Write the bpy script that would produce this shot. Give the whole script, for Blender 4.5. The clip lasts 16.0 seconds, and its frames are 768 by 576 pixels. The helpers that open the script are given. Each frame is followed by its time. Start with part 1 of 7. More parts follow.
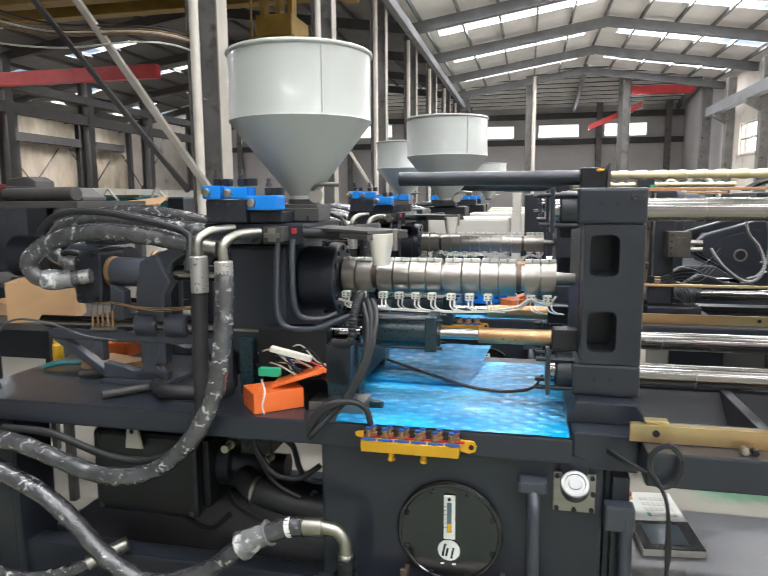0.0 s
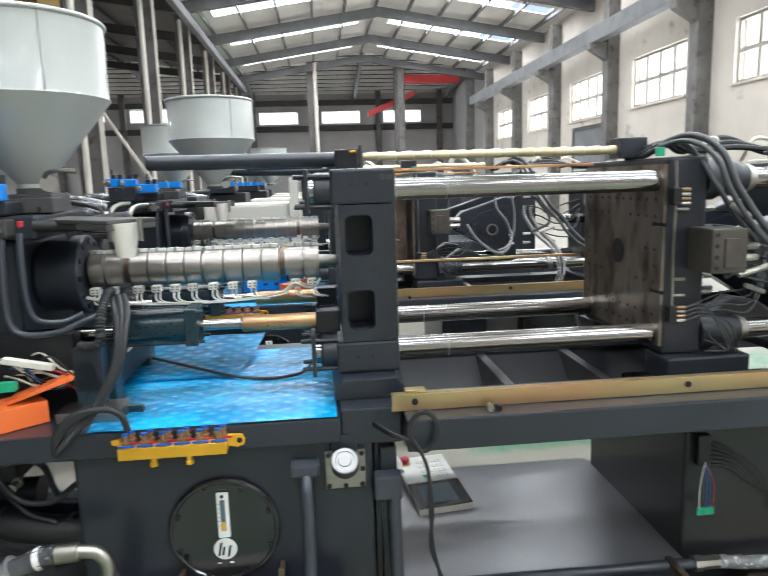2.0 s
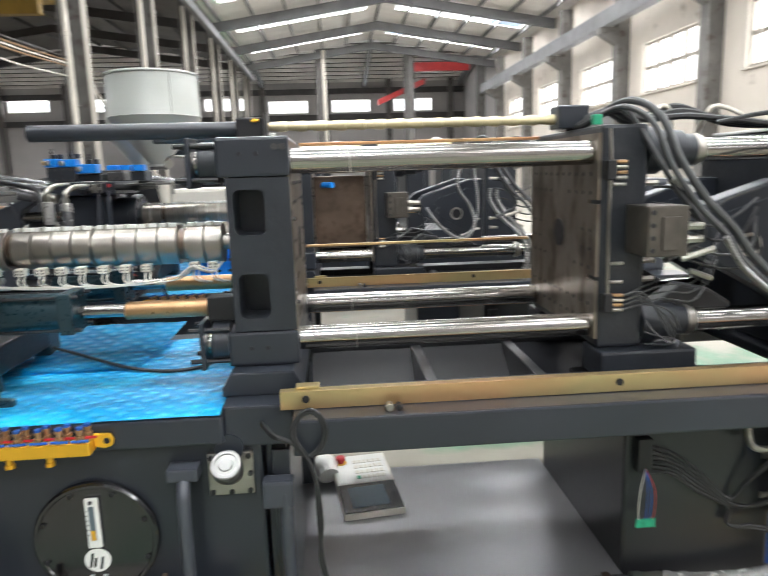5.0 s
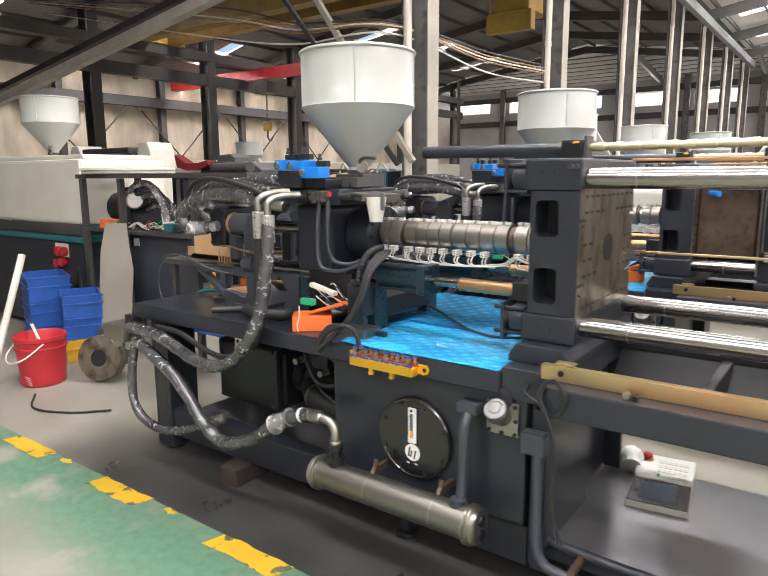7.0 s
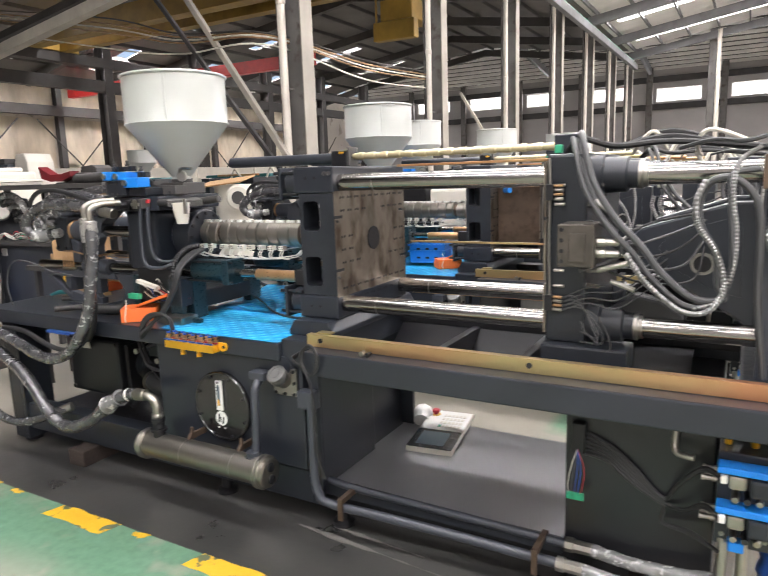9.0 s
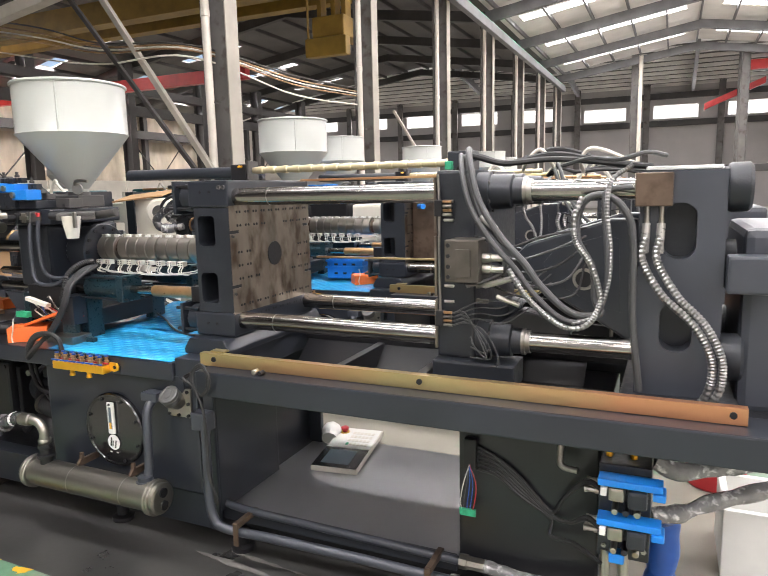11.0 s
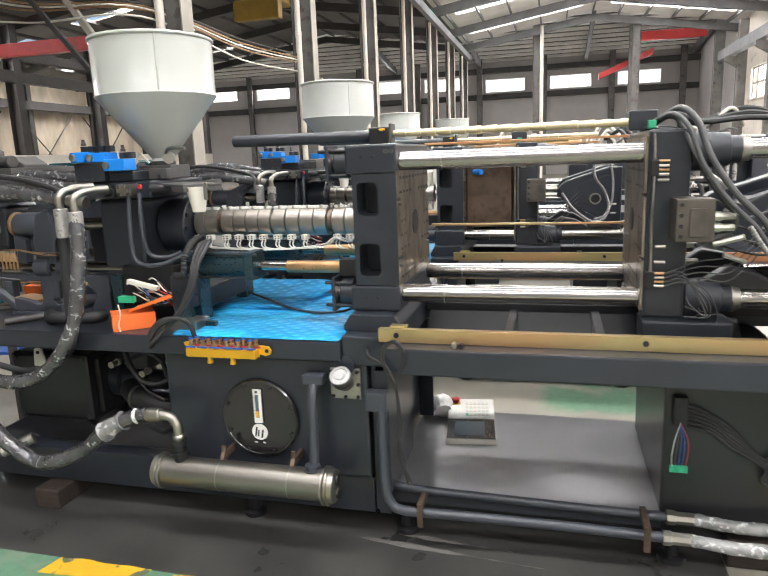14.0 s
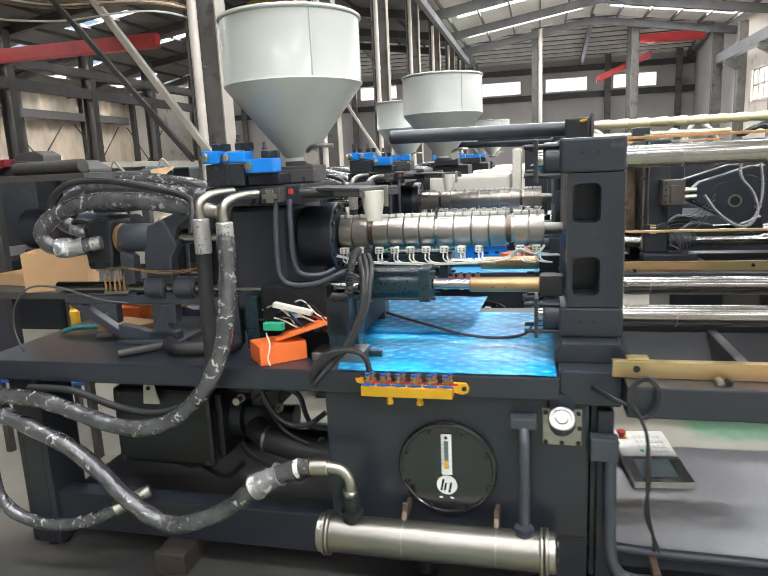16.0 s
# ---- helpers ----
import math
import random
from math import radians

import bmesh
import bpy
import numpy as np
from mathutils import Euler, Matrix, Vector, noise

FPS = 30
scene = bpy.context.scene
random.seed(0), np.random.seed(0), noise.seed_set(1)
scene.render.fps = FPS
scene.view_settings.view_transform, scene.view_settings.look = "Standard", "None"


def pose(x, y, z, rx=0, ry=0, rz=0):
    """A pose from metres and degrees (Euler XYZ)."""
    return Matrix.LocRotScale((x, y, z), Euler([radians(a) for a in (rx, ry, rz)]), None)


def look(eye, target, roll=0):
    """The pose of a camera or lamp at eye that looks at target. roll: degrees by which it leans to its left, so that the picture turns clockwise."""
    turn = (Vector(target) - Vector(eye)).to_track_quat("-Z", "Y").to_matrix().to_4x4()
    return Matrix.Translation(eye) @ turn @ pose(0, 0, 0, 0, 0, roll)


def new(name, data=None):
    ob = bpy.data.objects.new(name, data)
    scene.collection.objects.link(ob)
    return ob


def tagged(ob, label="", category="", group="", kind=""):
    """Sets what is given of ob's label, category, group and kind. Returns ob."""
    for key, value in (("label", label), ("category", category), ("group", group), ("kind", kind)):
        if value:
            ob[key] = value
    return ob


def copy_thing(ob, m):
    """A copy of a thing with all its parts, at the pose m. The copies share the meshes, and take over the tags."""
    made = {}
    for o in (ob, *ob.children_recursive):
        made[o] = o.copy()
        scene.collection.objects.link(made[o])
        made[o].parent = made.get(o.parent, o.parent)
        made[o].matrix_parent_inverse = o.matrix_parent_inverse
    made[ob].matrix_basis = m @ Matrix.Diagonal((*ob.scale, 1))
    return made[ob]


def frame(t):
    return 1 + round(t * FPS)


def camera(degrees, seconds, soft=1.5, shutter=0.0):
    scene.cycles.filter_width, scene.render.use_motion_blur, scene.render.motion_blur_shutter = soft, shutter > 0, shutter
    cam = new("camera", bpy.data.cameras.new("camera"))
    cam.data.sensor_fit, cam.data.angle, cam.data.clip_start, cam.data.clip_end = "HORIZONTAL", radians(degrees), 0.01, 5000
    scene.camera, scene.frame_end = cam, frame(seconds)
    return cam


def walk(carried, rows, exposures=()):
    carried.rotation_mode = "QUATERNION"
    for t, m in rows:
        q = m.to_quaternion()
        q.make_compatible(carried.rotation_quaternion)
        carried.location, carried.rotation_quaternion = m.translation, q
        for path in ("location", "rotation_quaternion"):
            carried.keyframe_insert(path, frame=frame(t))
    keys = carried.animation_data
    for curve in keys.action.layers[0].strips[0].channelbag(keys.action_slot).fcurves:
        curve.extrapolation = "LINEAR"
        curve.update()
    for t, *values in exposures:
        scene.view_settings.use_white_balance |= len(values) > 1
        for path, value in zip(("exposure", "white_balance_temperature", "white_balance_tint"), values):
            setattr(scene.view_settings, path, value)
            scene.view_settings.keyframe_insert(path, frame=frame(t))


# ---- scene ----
cam = camera(61.8, 16.0, soft=1.0, shutter=0.5)
PATH = [
    (0, (0.055, 0.037, 1.673), (-0.376, 1.97, 1.399), -0.4),
    (0.5, (0.079, 0.052, 1.672), (-0.23, 2.008, 1.392), -0.6),
    (1, (0.107, 0.066, 1.666), (-0.05, 2.039, 1.377), -0.8),
    (1.5, (0.144, 0.084, 1.663), (0.155, 2.06, 1.357), -1.3),
    (2, (0.178, 0.094, 1.659), (0.368, 2.058, 1.332), -1.8),
    (2.5, (0.233, 0.1, 1.662), (0.593, 2.036, 1.311), -2.5),
    (3, (0.279, 0.095, 1.661), (0.784, 1.994, 1.288), -3.1),
    (3.2, (0.296, 0.095, 1.661), (0.846, 1.979, 1.276), -3.3),
    (5.3, (0.6, 0.303, 1.585), (0.5, 2.269, 1.235), -0.8),
    (5.5, (0.623, 0.257, 1.606), (0.19, 2.181, 1.276), -0.3),
    (6, (0.798, 0.155, 1.611), (-0.259, 1.823, 1.298), 0.9),
    (6.5, (1.012, 0.031, 1.631), (-0.152, 1.622, 1.297), -0.3),
    (7, (1.254, -0.059, 1.649), (0.088, 1.529, 1.302), -0.4),
    (7.5, (1.548, -0.092, 1.639), (0.378, 1.495, 1.304), -1.5),
    (8, (1.767, -0.144, 1.656), (0.654, 1.483, 1.317), -2.3),
    (8.5, (1.928, -0.218, 1.641), (0.879, 1.449, 1.29), -2.1),
    (9, (2.073, -0.166, 1.658), (1.098, 1.546, 1.312), -1.9),
    (9.5, (2.237, -0.057, 1.653), (1.378, 1.721, 1.335), -1.4),
    (9.7, (2.285, -0.019, 1.65), (1.5, 1.794, 1.341), -1.4),
    (11.8, (2.038, -0.139, 1.649), (1.141, 1.624, 1.356), -1.0),
    (12, (1.941, -0.179, 1.651), (0.994, 1.557, 1.353), -1.3),
    (12.5, (1.752, -0.244, 1.637), (0.707, 1.432, 1.321), -2.9),
    (13, (1.549, -0.234, 1.64), (0.538, 1.453, 1.281), -5.0),
    (13.5, (1.291, -0.285, 1.645), (0.594, 1.541, 1.221), -3.7),
    (14, (1.065, -0.337, 1.651), (0.558, 1.556, 1.252), -2.2),
    (14.5, (0.881, -0.233, 1.657), (0.292, 1.648, 1.32), -2.4),
    (15, (0.611, -0.194, 1.646), (0.008, 1.677, 1.278), -4.1),
    (15.5, (0.324, -0.189, 1.655), (-0.153, 1.714, 1.267), -1.6),
    (16, (0.143, -0.069, 1.653), (-0.323, 1.838, 1.269), -2.7),
]
EXPOSURES = [(0, 0.44, 6060, 10), (2.0, 0.36, 5810, 7), (3.2, 0.34, 5810, 7), (5.3, 0.55, 6210, 10), (6.0, 0.63, 6410, 13), (9.7, 0.68, 6360, 15), (12.5, 0.68, 6460, 14), (14.5, 0.65, 6260, 10), (16.0, 0.61, 6110, 9)]
walk(cam, [(t, look(eye, target, roll)) for t, eye, target, roll in PATH], EXPOSURES)

# ---- daylight ----
world = bpy.data.worlds.new("world")
scene.world = world
world.use_nodes = True
wn = world.node_tree.nodes
sky = wn.new("ShaderNodeTexSky")
sky.sky_type = "NISHITA"
sky.sun_disc = False
sky.sun_elevation, sky.sun_rotation = radians(48), radians(70)
sky.dust_density = 4.0
world.node_tree.links.new(sky.outputs[0], wn["Background"].inputs[0])
wn["Background"].inputs[1].default_value = 0.15
sun = new("sun", bpy.data.lights.new("sun", "SUN"))
sun.data.energy, sun.data.angle, sun.data.color = 1.2, radians(12), (1.0, 0.97, 0.92)
sun.matrix_world = look((20, 7, 25), (0, 0, 0))
ROOF_LIGHT, WALL_LIGHT = 360.0, 110.0


def opening_lamp(name, x, y, z, rx, ry, rz, w, h, power, color=(1.0, 0.975, 0.94)):
    lamp = new(name, bpy.data.lights.new(name, "AREA"))
    lamp.data.shape, lamp.data.size, lamp.data.size_y = "RECTANGLE", w, h
    lamp.data.energy, lamp.data.color = power, color
    lamp.matrix_world = pose(x, y, z, rx, ry, rz)
    return lamp


# ---- materials ----
def mat(name, color, rough=0.5, metal=0.0, var=0.12, scale=6.0, bump=0.1, bscale=60.0, coat=0.0, spots=None, stretch=(1, 1, 1), rvar=0.12):
    """A surface with two scales of colour change, uneven gloss and a fine relief."""
    m = bpy.data.materials.new(name)
    m.use_nodes = True
    t = m.node_tree
    n, l = t.nodes, t.links
    b = n["Principled BSDF"]
    co = n.new("ShaderNodeTexCoord")
    mp = n.new("ShaderNodeMapping")
    mp.inputs["Scale"].default_value = stretch
    l.new(co.outputs["Object"], mp.inputs[0])
    big, fine = n.new("ShaderNodeTexNoise"), n.new("ShaderNodeTexNoise")
    big.inputs["Scale"].default_value, big.inputs["Detail"].default_value = scale, 6
    fine.inputs["Scale"].default_value, fine.inputs["Detail"].default_value = bscale, 4
    l.new(mp.outputs[0], big.inputs[0])
    l.new(mp.outputs[0], fine.inputs[0])
    ramp = n.new("ShaderNodeValToRGB")
    e = ramp.color_ramp.elements
    e[0].position, e[1].position = 0.3, 0.72
    e[0].color = [c * (1 - var) for c in color] + [1]
    e[1].color = [min(1, c * (1 + var)) for c in color] + [1]
    l.new(big.outputs[0], ramp.inputs[0])
    out = ramp.outputs[0]
    if spots:
        spot_color, low, high = spots
        mask = n.new("ShaderNodeMapRange")
        mask.inputs[1].default_value, mask.inputs[2].default_value = low, high
        mix = n.new("ShaderNodeMix")
        mix.data_type = "RGBA"
        rust = n.new("ShaderNodeTexNoise")
        rust.inputs["Scale"].default_value, rust.inputs["Detail"].default_value = scale * 2.3, 9
        l.new(mp.outputs[0], rust.inputs[0])
        l.new(rust.outputs[0], mask.inputs[0])
        l.new(mask.outputs[0], mix.inputs[0])
        l.new(out, mix.inputs[6])
        mix.inputs[7].default_value = (*spot_color, 1)
        out = mix.outputs[2]
    l.new(out, b.inputs["Base Color"])
    rr = n.new("ShaderNodeMapRange")
    rr.inputs[3].default_value, rr.inputs[4].default_value = max(0.02, rough - rvar), min(1, rough + rvar)
    l.new(fine.outputs[0], rr.inputs[0])
    l.new(rr.outputs[0], b.inputs["Roughness"])
    b.inputs["Metallic"].default_value = metal
    b.inputs["Coat Weight"].default_value = coat
    if bump:
        bp = n.new("ShaderNodeBump")
        bp.inputs["Strength"].default_value, bp.inputs["Distance"].default_value = bump, 0.004
        l.new(fine.outputs[0], bp.inputs["Height"])
        l.new(bp.outputs[0], b.inputs["Normal"])
    return m


M = {}
M["paint"] = mat("charcoal_paint", (0.020, 0.0235, 0.031), 0.3, 0, 0.16, 3, 0.015, 60, rvar=0.035)
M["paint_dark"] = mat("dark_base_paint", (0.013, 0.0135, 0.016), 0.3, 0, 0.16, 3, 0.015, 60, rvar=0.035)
M["block"] = mat("dull_bare_block", (0.085, 0.075, 0.063), 0.5, 0.5, 0.25, 12, 0.1, 60)
M["maroon"] = mat("dark_red_paint", (0.15, 0.014, 0.018), 0.4, 0, 0.15, 4, 0.04, 60)
M["paint2"] = mat("slate_paint", (0.043, 0.048, 0.06), 0.36, 0, 0.14, 4, 0.03, 70, rvar=0.05)
M["black"] = mat("black_metal", (0.013, 0.013, 0.015), 0.42, 0.2, 0.2, 8, 0.1, 80)
M["gloss_black"] = mat("gloss_black_paint", (0.008, 0.008, 0.009), 0.22, 0, 0.1, 4, 0.03, 40, coat=0.6, rvar=0.06)
M["rubber"] = mat("black_rubber", (0.016, 0.016, 0.017), 0.55, 0, 0.2, 10, 0.15, 120)
M["steel"] = mat("ground_steel", (0.36, 0.34, 0.31), 0.36, 1.0, 0.12, 5, 0.06, 120, stretch=(0.4, 6, 6))
# lengthwise colour streaks stand in for reflections of roof beams and skylights
M["chrome"] = mat("chromed_steel", (0.31, 0.295, 0.275), 0.16, 1.0, 0.3, 3, 0.0, 40, stretch=(0.003, 60, 60), rvar=0.03)
M["face"] = mat("machined_platen_face", (0.27, 0.235, 0.195), 0.36, 0.85, 0.3, 4, 0.05, 60, spots=((0.10, 0.07, 0.05), 0.46, 0.66), stretch=(1, 1.4, 0.7))
M["band"] = mat("heater_band_steel", (0.33, 0.305, 0.275), 0.36, 0.95, 0.05, 4, 0.015, 160, rvar=0.05)
M["zinc"] = mat("nickel_fitting", (0.38, 0.365, 0.32), 0.36, 1.0, 0.1, 10, 0.05, 100)
M["yzinc"] = mat("yellow_zinc_plating", (0.50, 0.41, 0.20), 0.3, 0.8, 0.2, 1.3, 0.0, 30, spots=((0.60, 0.29, 0.15), 0.38, 0.66), stretch=(0.5, 1, 1), rvar=0.04)
M["lock_zinc"] = mat("pale_zinc_bar", (0.60, 0.52, 0.33), 0.34, 0.6, 0.12, 5, 0.03, 80)
M["brass"] = mat("gold_anodised_metal", (0.80, 0.44, 0.03), 0.34, 0.6, 0.1, 6, 0.05, 100)
M["copper"] = mat("copper_brown_wrap", (0.36, 0.22, 0.11), 0.32, 0.7, 0.25, 8, 0.1, 60)
M["hopper"] = mat("hopper_paint", (0.42, 0.435, 0.405), 0.3, 0, 0.05, 2, 0.0, 30, coat=0.4, rvar=0.04)
M["cream"] = mat("cream_paint", (0.62, 0.59, 0.52), 0.45, 0, 0.06, 3, 0.04, 40)
M["blue"] = mat("bright_blue_coil", (0.01, 0.20, 0.66), 0.35, 0, 0.08, 10, 0.03, 80)
M["orange"] = mat("orange_card", (0.78, 0.16, 0.03), 0.5, 0, 0.08, 9, 0.05, 80)
M["teal"] = mat("teal_paint", (0.02, 0.13, 0.14), 0.36, 0, 0.1, 5, 0.05, 80)
M["tealdark"] = mat("dark_teal_paint", (0.009, 0.027, 0.036), 0.3, 0, 0.12, 6, 0.05, 80)
M["green"] = mat("green_plastic", (0.03, 0.35, 0.18), 0.45, 0, 0.1, 8, 0.04, 80)
M["red"] = mat("red_paint", (0.42, 0.022, 0.02), 0.45, 0, 0.18, 3, 0.05, 60)
M["redp"] = mat("red_plastic", (0.42, 0.022, 0.03), 0.38, 0, 0.08, 6, 0.03, 60)
M["blueplastic"] = mat("blue_plastic", (0.018, 0.085, 0.34), 0.42, 0, 0.12, 8, 0.05, 60)
M["yellow"] = mat("yellow_paint", (0.62, 0.36, 0.02), 0.5, 0, 0.15, 4, 0.06, 60)
M["floor_yellow"] = mat("worn_floor_paint", (0.60, 0.36, 0.02), 0.5, 0, 0.12, 4, 0.1, 60, spots=((0.10, 0.12, 0.07), 0.57, 0.6))
M["west_steel"] = mat("blackened_hall_steel", (0.027, 0.024, 0.022), 0.65, 0, 0.25, 2, 0.05, 30)
M["crane"] = mat("dull_yellow_crane_paint", (0.24, 0.145, 0.02), 0.55, 0, 0.2, 3, 0.06, 50)
M["card"] = mat("cardboard", (0.42, 0.26, 0.13), 0.85, 0, 0.1, 5, 0.1, 90)
M["white"] = mat("white_plastic", (0.72, 0.72, 0.69), 0.4, 0, 0.05, 8, 0.03, 60)
M["ivory"] = mat("ivory_ceramic", (0.66, 0.62, 0.54), 0.5, 0, 0.1, 20, 0.05, 90)
M["wire"] = mat("pale_wire", (0.62, 0.60, 0.53), 0.6, 0, 0.1, 20, 0.05, 90)
M["screen"] = mat("dark_glass_screen", (0.10, 0.13, 0.15), 0.1, 0, 0.05, 4, 0.0, 40, rvar=0.03)
M["pcb"] = mat("green_board", (0.02, 0.30, 0.16), 0.5, 0, 0.3, 60, 0.1, 200)
M["tray"] = mat("brushed_dark_steel", (0.36, 0.36, 0.37), 0.33, 0.75, 0.1, 1.3, 0.0, 3, stretch=(1.0, 0.35, 1), rvar=0.006)
M["column"] = mat("grey_steel_column", (0.13, 0.123, 0.115), 0.6, 0, 0.25, 2, 0.08, 30, spots=((0.06, 0.045, 0.035), 0.55, 0.7))
M["pipe"] = mat("off_white_pipe", (0.58, 0.54, 0.47), 0.5, 0, 0.12, 3, 0.04, 40)
M["dark_steel"] = mat("dark_structural_steel", (0.055, 0.052, 0.05), 0.6, 0.1, 0.25, 2, 0.06, 30)
M["rafter"] = mat("grey_rafter_steel", (0.15, 0.15, 0.155), 0.6, 0.1, 0.2, 2, 0.06, 30)
M["sheet"] = mat("pale_roof_sheet", (0.72, 0.70, 0.67), 0.6, 0, 0.12, 0.8, 0.05, 20)
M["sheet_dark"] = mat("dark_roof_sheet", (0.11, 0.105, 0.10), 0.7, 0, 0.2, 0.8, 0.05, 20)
M["plaster"] = mat("old_plaster", (0.50, 0.455, 0.40), 0.85, 0, 0.12, 0.7, 0.2, 12, spots=((0.30, 0.26, 0.22), 0.60, 0.70))
M["wall_far"] = mat("pinkish_grey_wall", (0.45, 0.43, 0.42), 0.85, 0, 0.12, 0.4, 0.1, 8)
M["tarp"] = mat("tarpaulin_cloth", (0.50, 0.43, 0.335), 0.75, 0, 0.22, 1.1, 1.0, 3.5, stretch=(1, 1.6, 0.6))
M["casting"] = mat("rough_casting", (0.019, 0.022, 0.028), 0.38, 0.1, 0.2, 8, 0.3, 50)
M["wood"] = mat("scrap_wood", (0.034, 0.024, 0.019), 0.8, 0, 0.3, 10, 0.3, 60, stretch=(1, 8, 8))
M["conduit"] = mat("flexible_metal_conduit", (0.24, 0.24, 0.235), 0.34, 0.8, 0.2, 12, 0.1, 80)
M["cable_grey"] = mat("dark_grey_cable", (0.055, 0.056, 0.058), 0.45, 0, 0.15, 10, 0.1, 90)
M["hose_end_wrap"] = mat("silver_hose_end", (0.44, 0.43, 0.41), 0.3, 0.6, 0.06, 10, 0.06, 60)
M["cooler"] = mat("dull_rolled_steel", (0.25, 0.235, 0.21), 0.38, 0.95, 0.12, 4, 0.03, 120, stretch=(0.4, 6, 6))
M["cap_chrome"] = mat("satin_chrome", (0.20, 0.20, 0.195), 0.36, 0.8, 0.06, 4, 0.0, 60, rvar=0.04)
M["mould"] = mat("rusty_mould_steel", (0.12, 0.085, 0.062), 0.45, 0.6, 0.3, 6, 0.1, 50, spots=((0.07, 0.045, 0.032), 0.5, 0.7))
M["flange"] = mat("dusty_beige_steel", (0.30, 0.275, 0.235), 0.6, 0, 0.15, 2, 0.05, 30)


def wrap_material(name, base, glint_color, width, glint_share):
    """Clear film wound round a dark hose: a glossy crumpled skin, the glints on its creases painted as pale lines."""
    m = mat(name, base, 0.22, 0, 0.4, 12, 0.0, 60, coat=1.0)
    t = m.node_tree
    n, l = t.nodes, t.links
    b = n["Principled BSDF"]
    co = n.new("ShaderNodeTexCoord")
    fold, fine = n.new("ShaderNodeTexNoise"), n.new("ShaderNodeTexNoise")
    for q, sc, dist in ((fold, 11, 0.6), (fine, 34, 0.4)):
        q.inputs["Scale"].default_value, q.inputs["Detail"].default_value, q.inputs["Distortion"].default_value = sc, 4, dist
        l.new(co.outputs["Object"], q.inputs[0])
    off = n.new("ShaderNodeMath")
    off.operation = "SUBTRACT"
    off.inputs[1].default_value = 0.5
    l.new(fold.outputs[0], off.inputs[0])
    ridge = n.new("ShaderNodeMath")
    ridge.operation = "ABSOLUTE"
    l.new(off.outputs[0], ridge.inputs[0])
    line = n.new("ShaderNodeMapRange")
    line.inputs[1].default_value, line.inputs[2].default_value = width, 0.0
    line.inputs[4].default_value = glint_share
    l.new(ridge.outputs[0], line.inputs[0])
    here = n.new("ShaderNodeMapRange")
    here.inputs[1].default_value, here.inputs[2].default_value = 0.5, 0.62
    l.new(fine.outputs[0], here.inputs[0])
    both = n.new("ShaderNodeMath")
    both.operation = "MULTIPLY"
    l.new(line.outputs[0], both.inputs[0])
    l.new(here.outputs[0], both.inputs[1])
    mix = n.new("ShaderNodeMix")
    mix.data_type = "RGBA"
    l.new(both.outputs[0], mix.inputs[0])
    l.new(b.inputs["Base Color"].links[0].from_socket, mix.inputs[6])
    mix.inputs[7].default_value = (*glint_color, 1)
    l.new(mix.outputs[2], b.inputs["Base Color"])
    tall = n.new("ShaderNodeMath")
    l.new(ridge.outputs[0], tall.inputs[0])
    l.new(fine.outputs[0], tall.inputs[1])
    bp = n.new("ShaderNodeBump")
    bp.inputs["Strength"].default_value, bp.inputs["Distance"].default_value = 0.5, 0.012
    l.new(tall.outputs[0], bp.inputs["Height"])
    l.new(bp.outputs[0], b.inputs["Normal"])
    l.new(bp.outputs[0], b.inputs["Coat Normal"])
    b.inputs["Coat Roughness"].default_value = 0.08
    return m


M["plastic_wrap"] = wrap_material("film_wrapped_hose", (0.06, 0.06, 0.063), (0.55, 0.55, 0.54), 0.03, 0.75)
M["foil"] = wrap_material("clear_film_wrap", (0.20, 0.20, 0.20), (0.75, 0.75, 0.74), 0.09, 0.9)


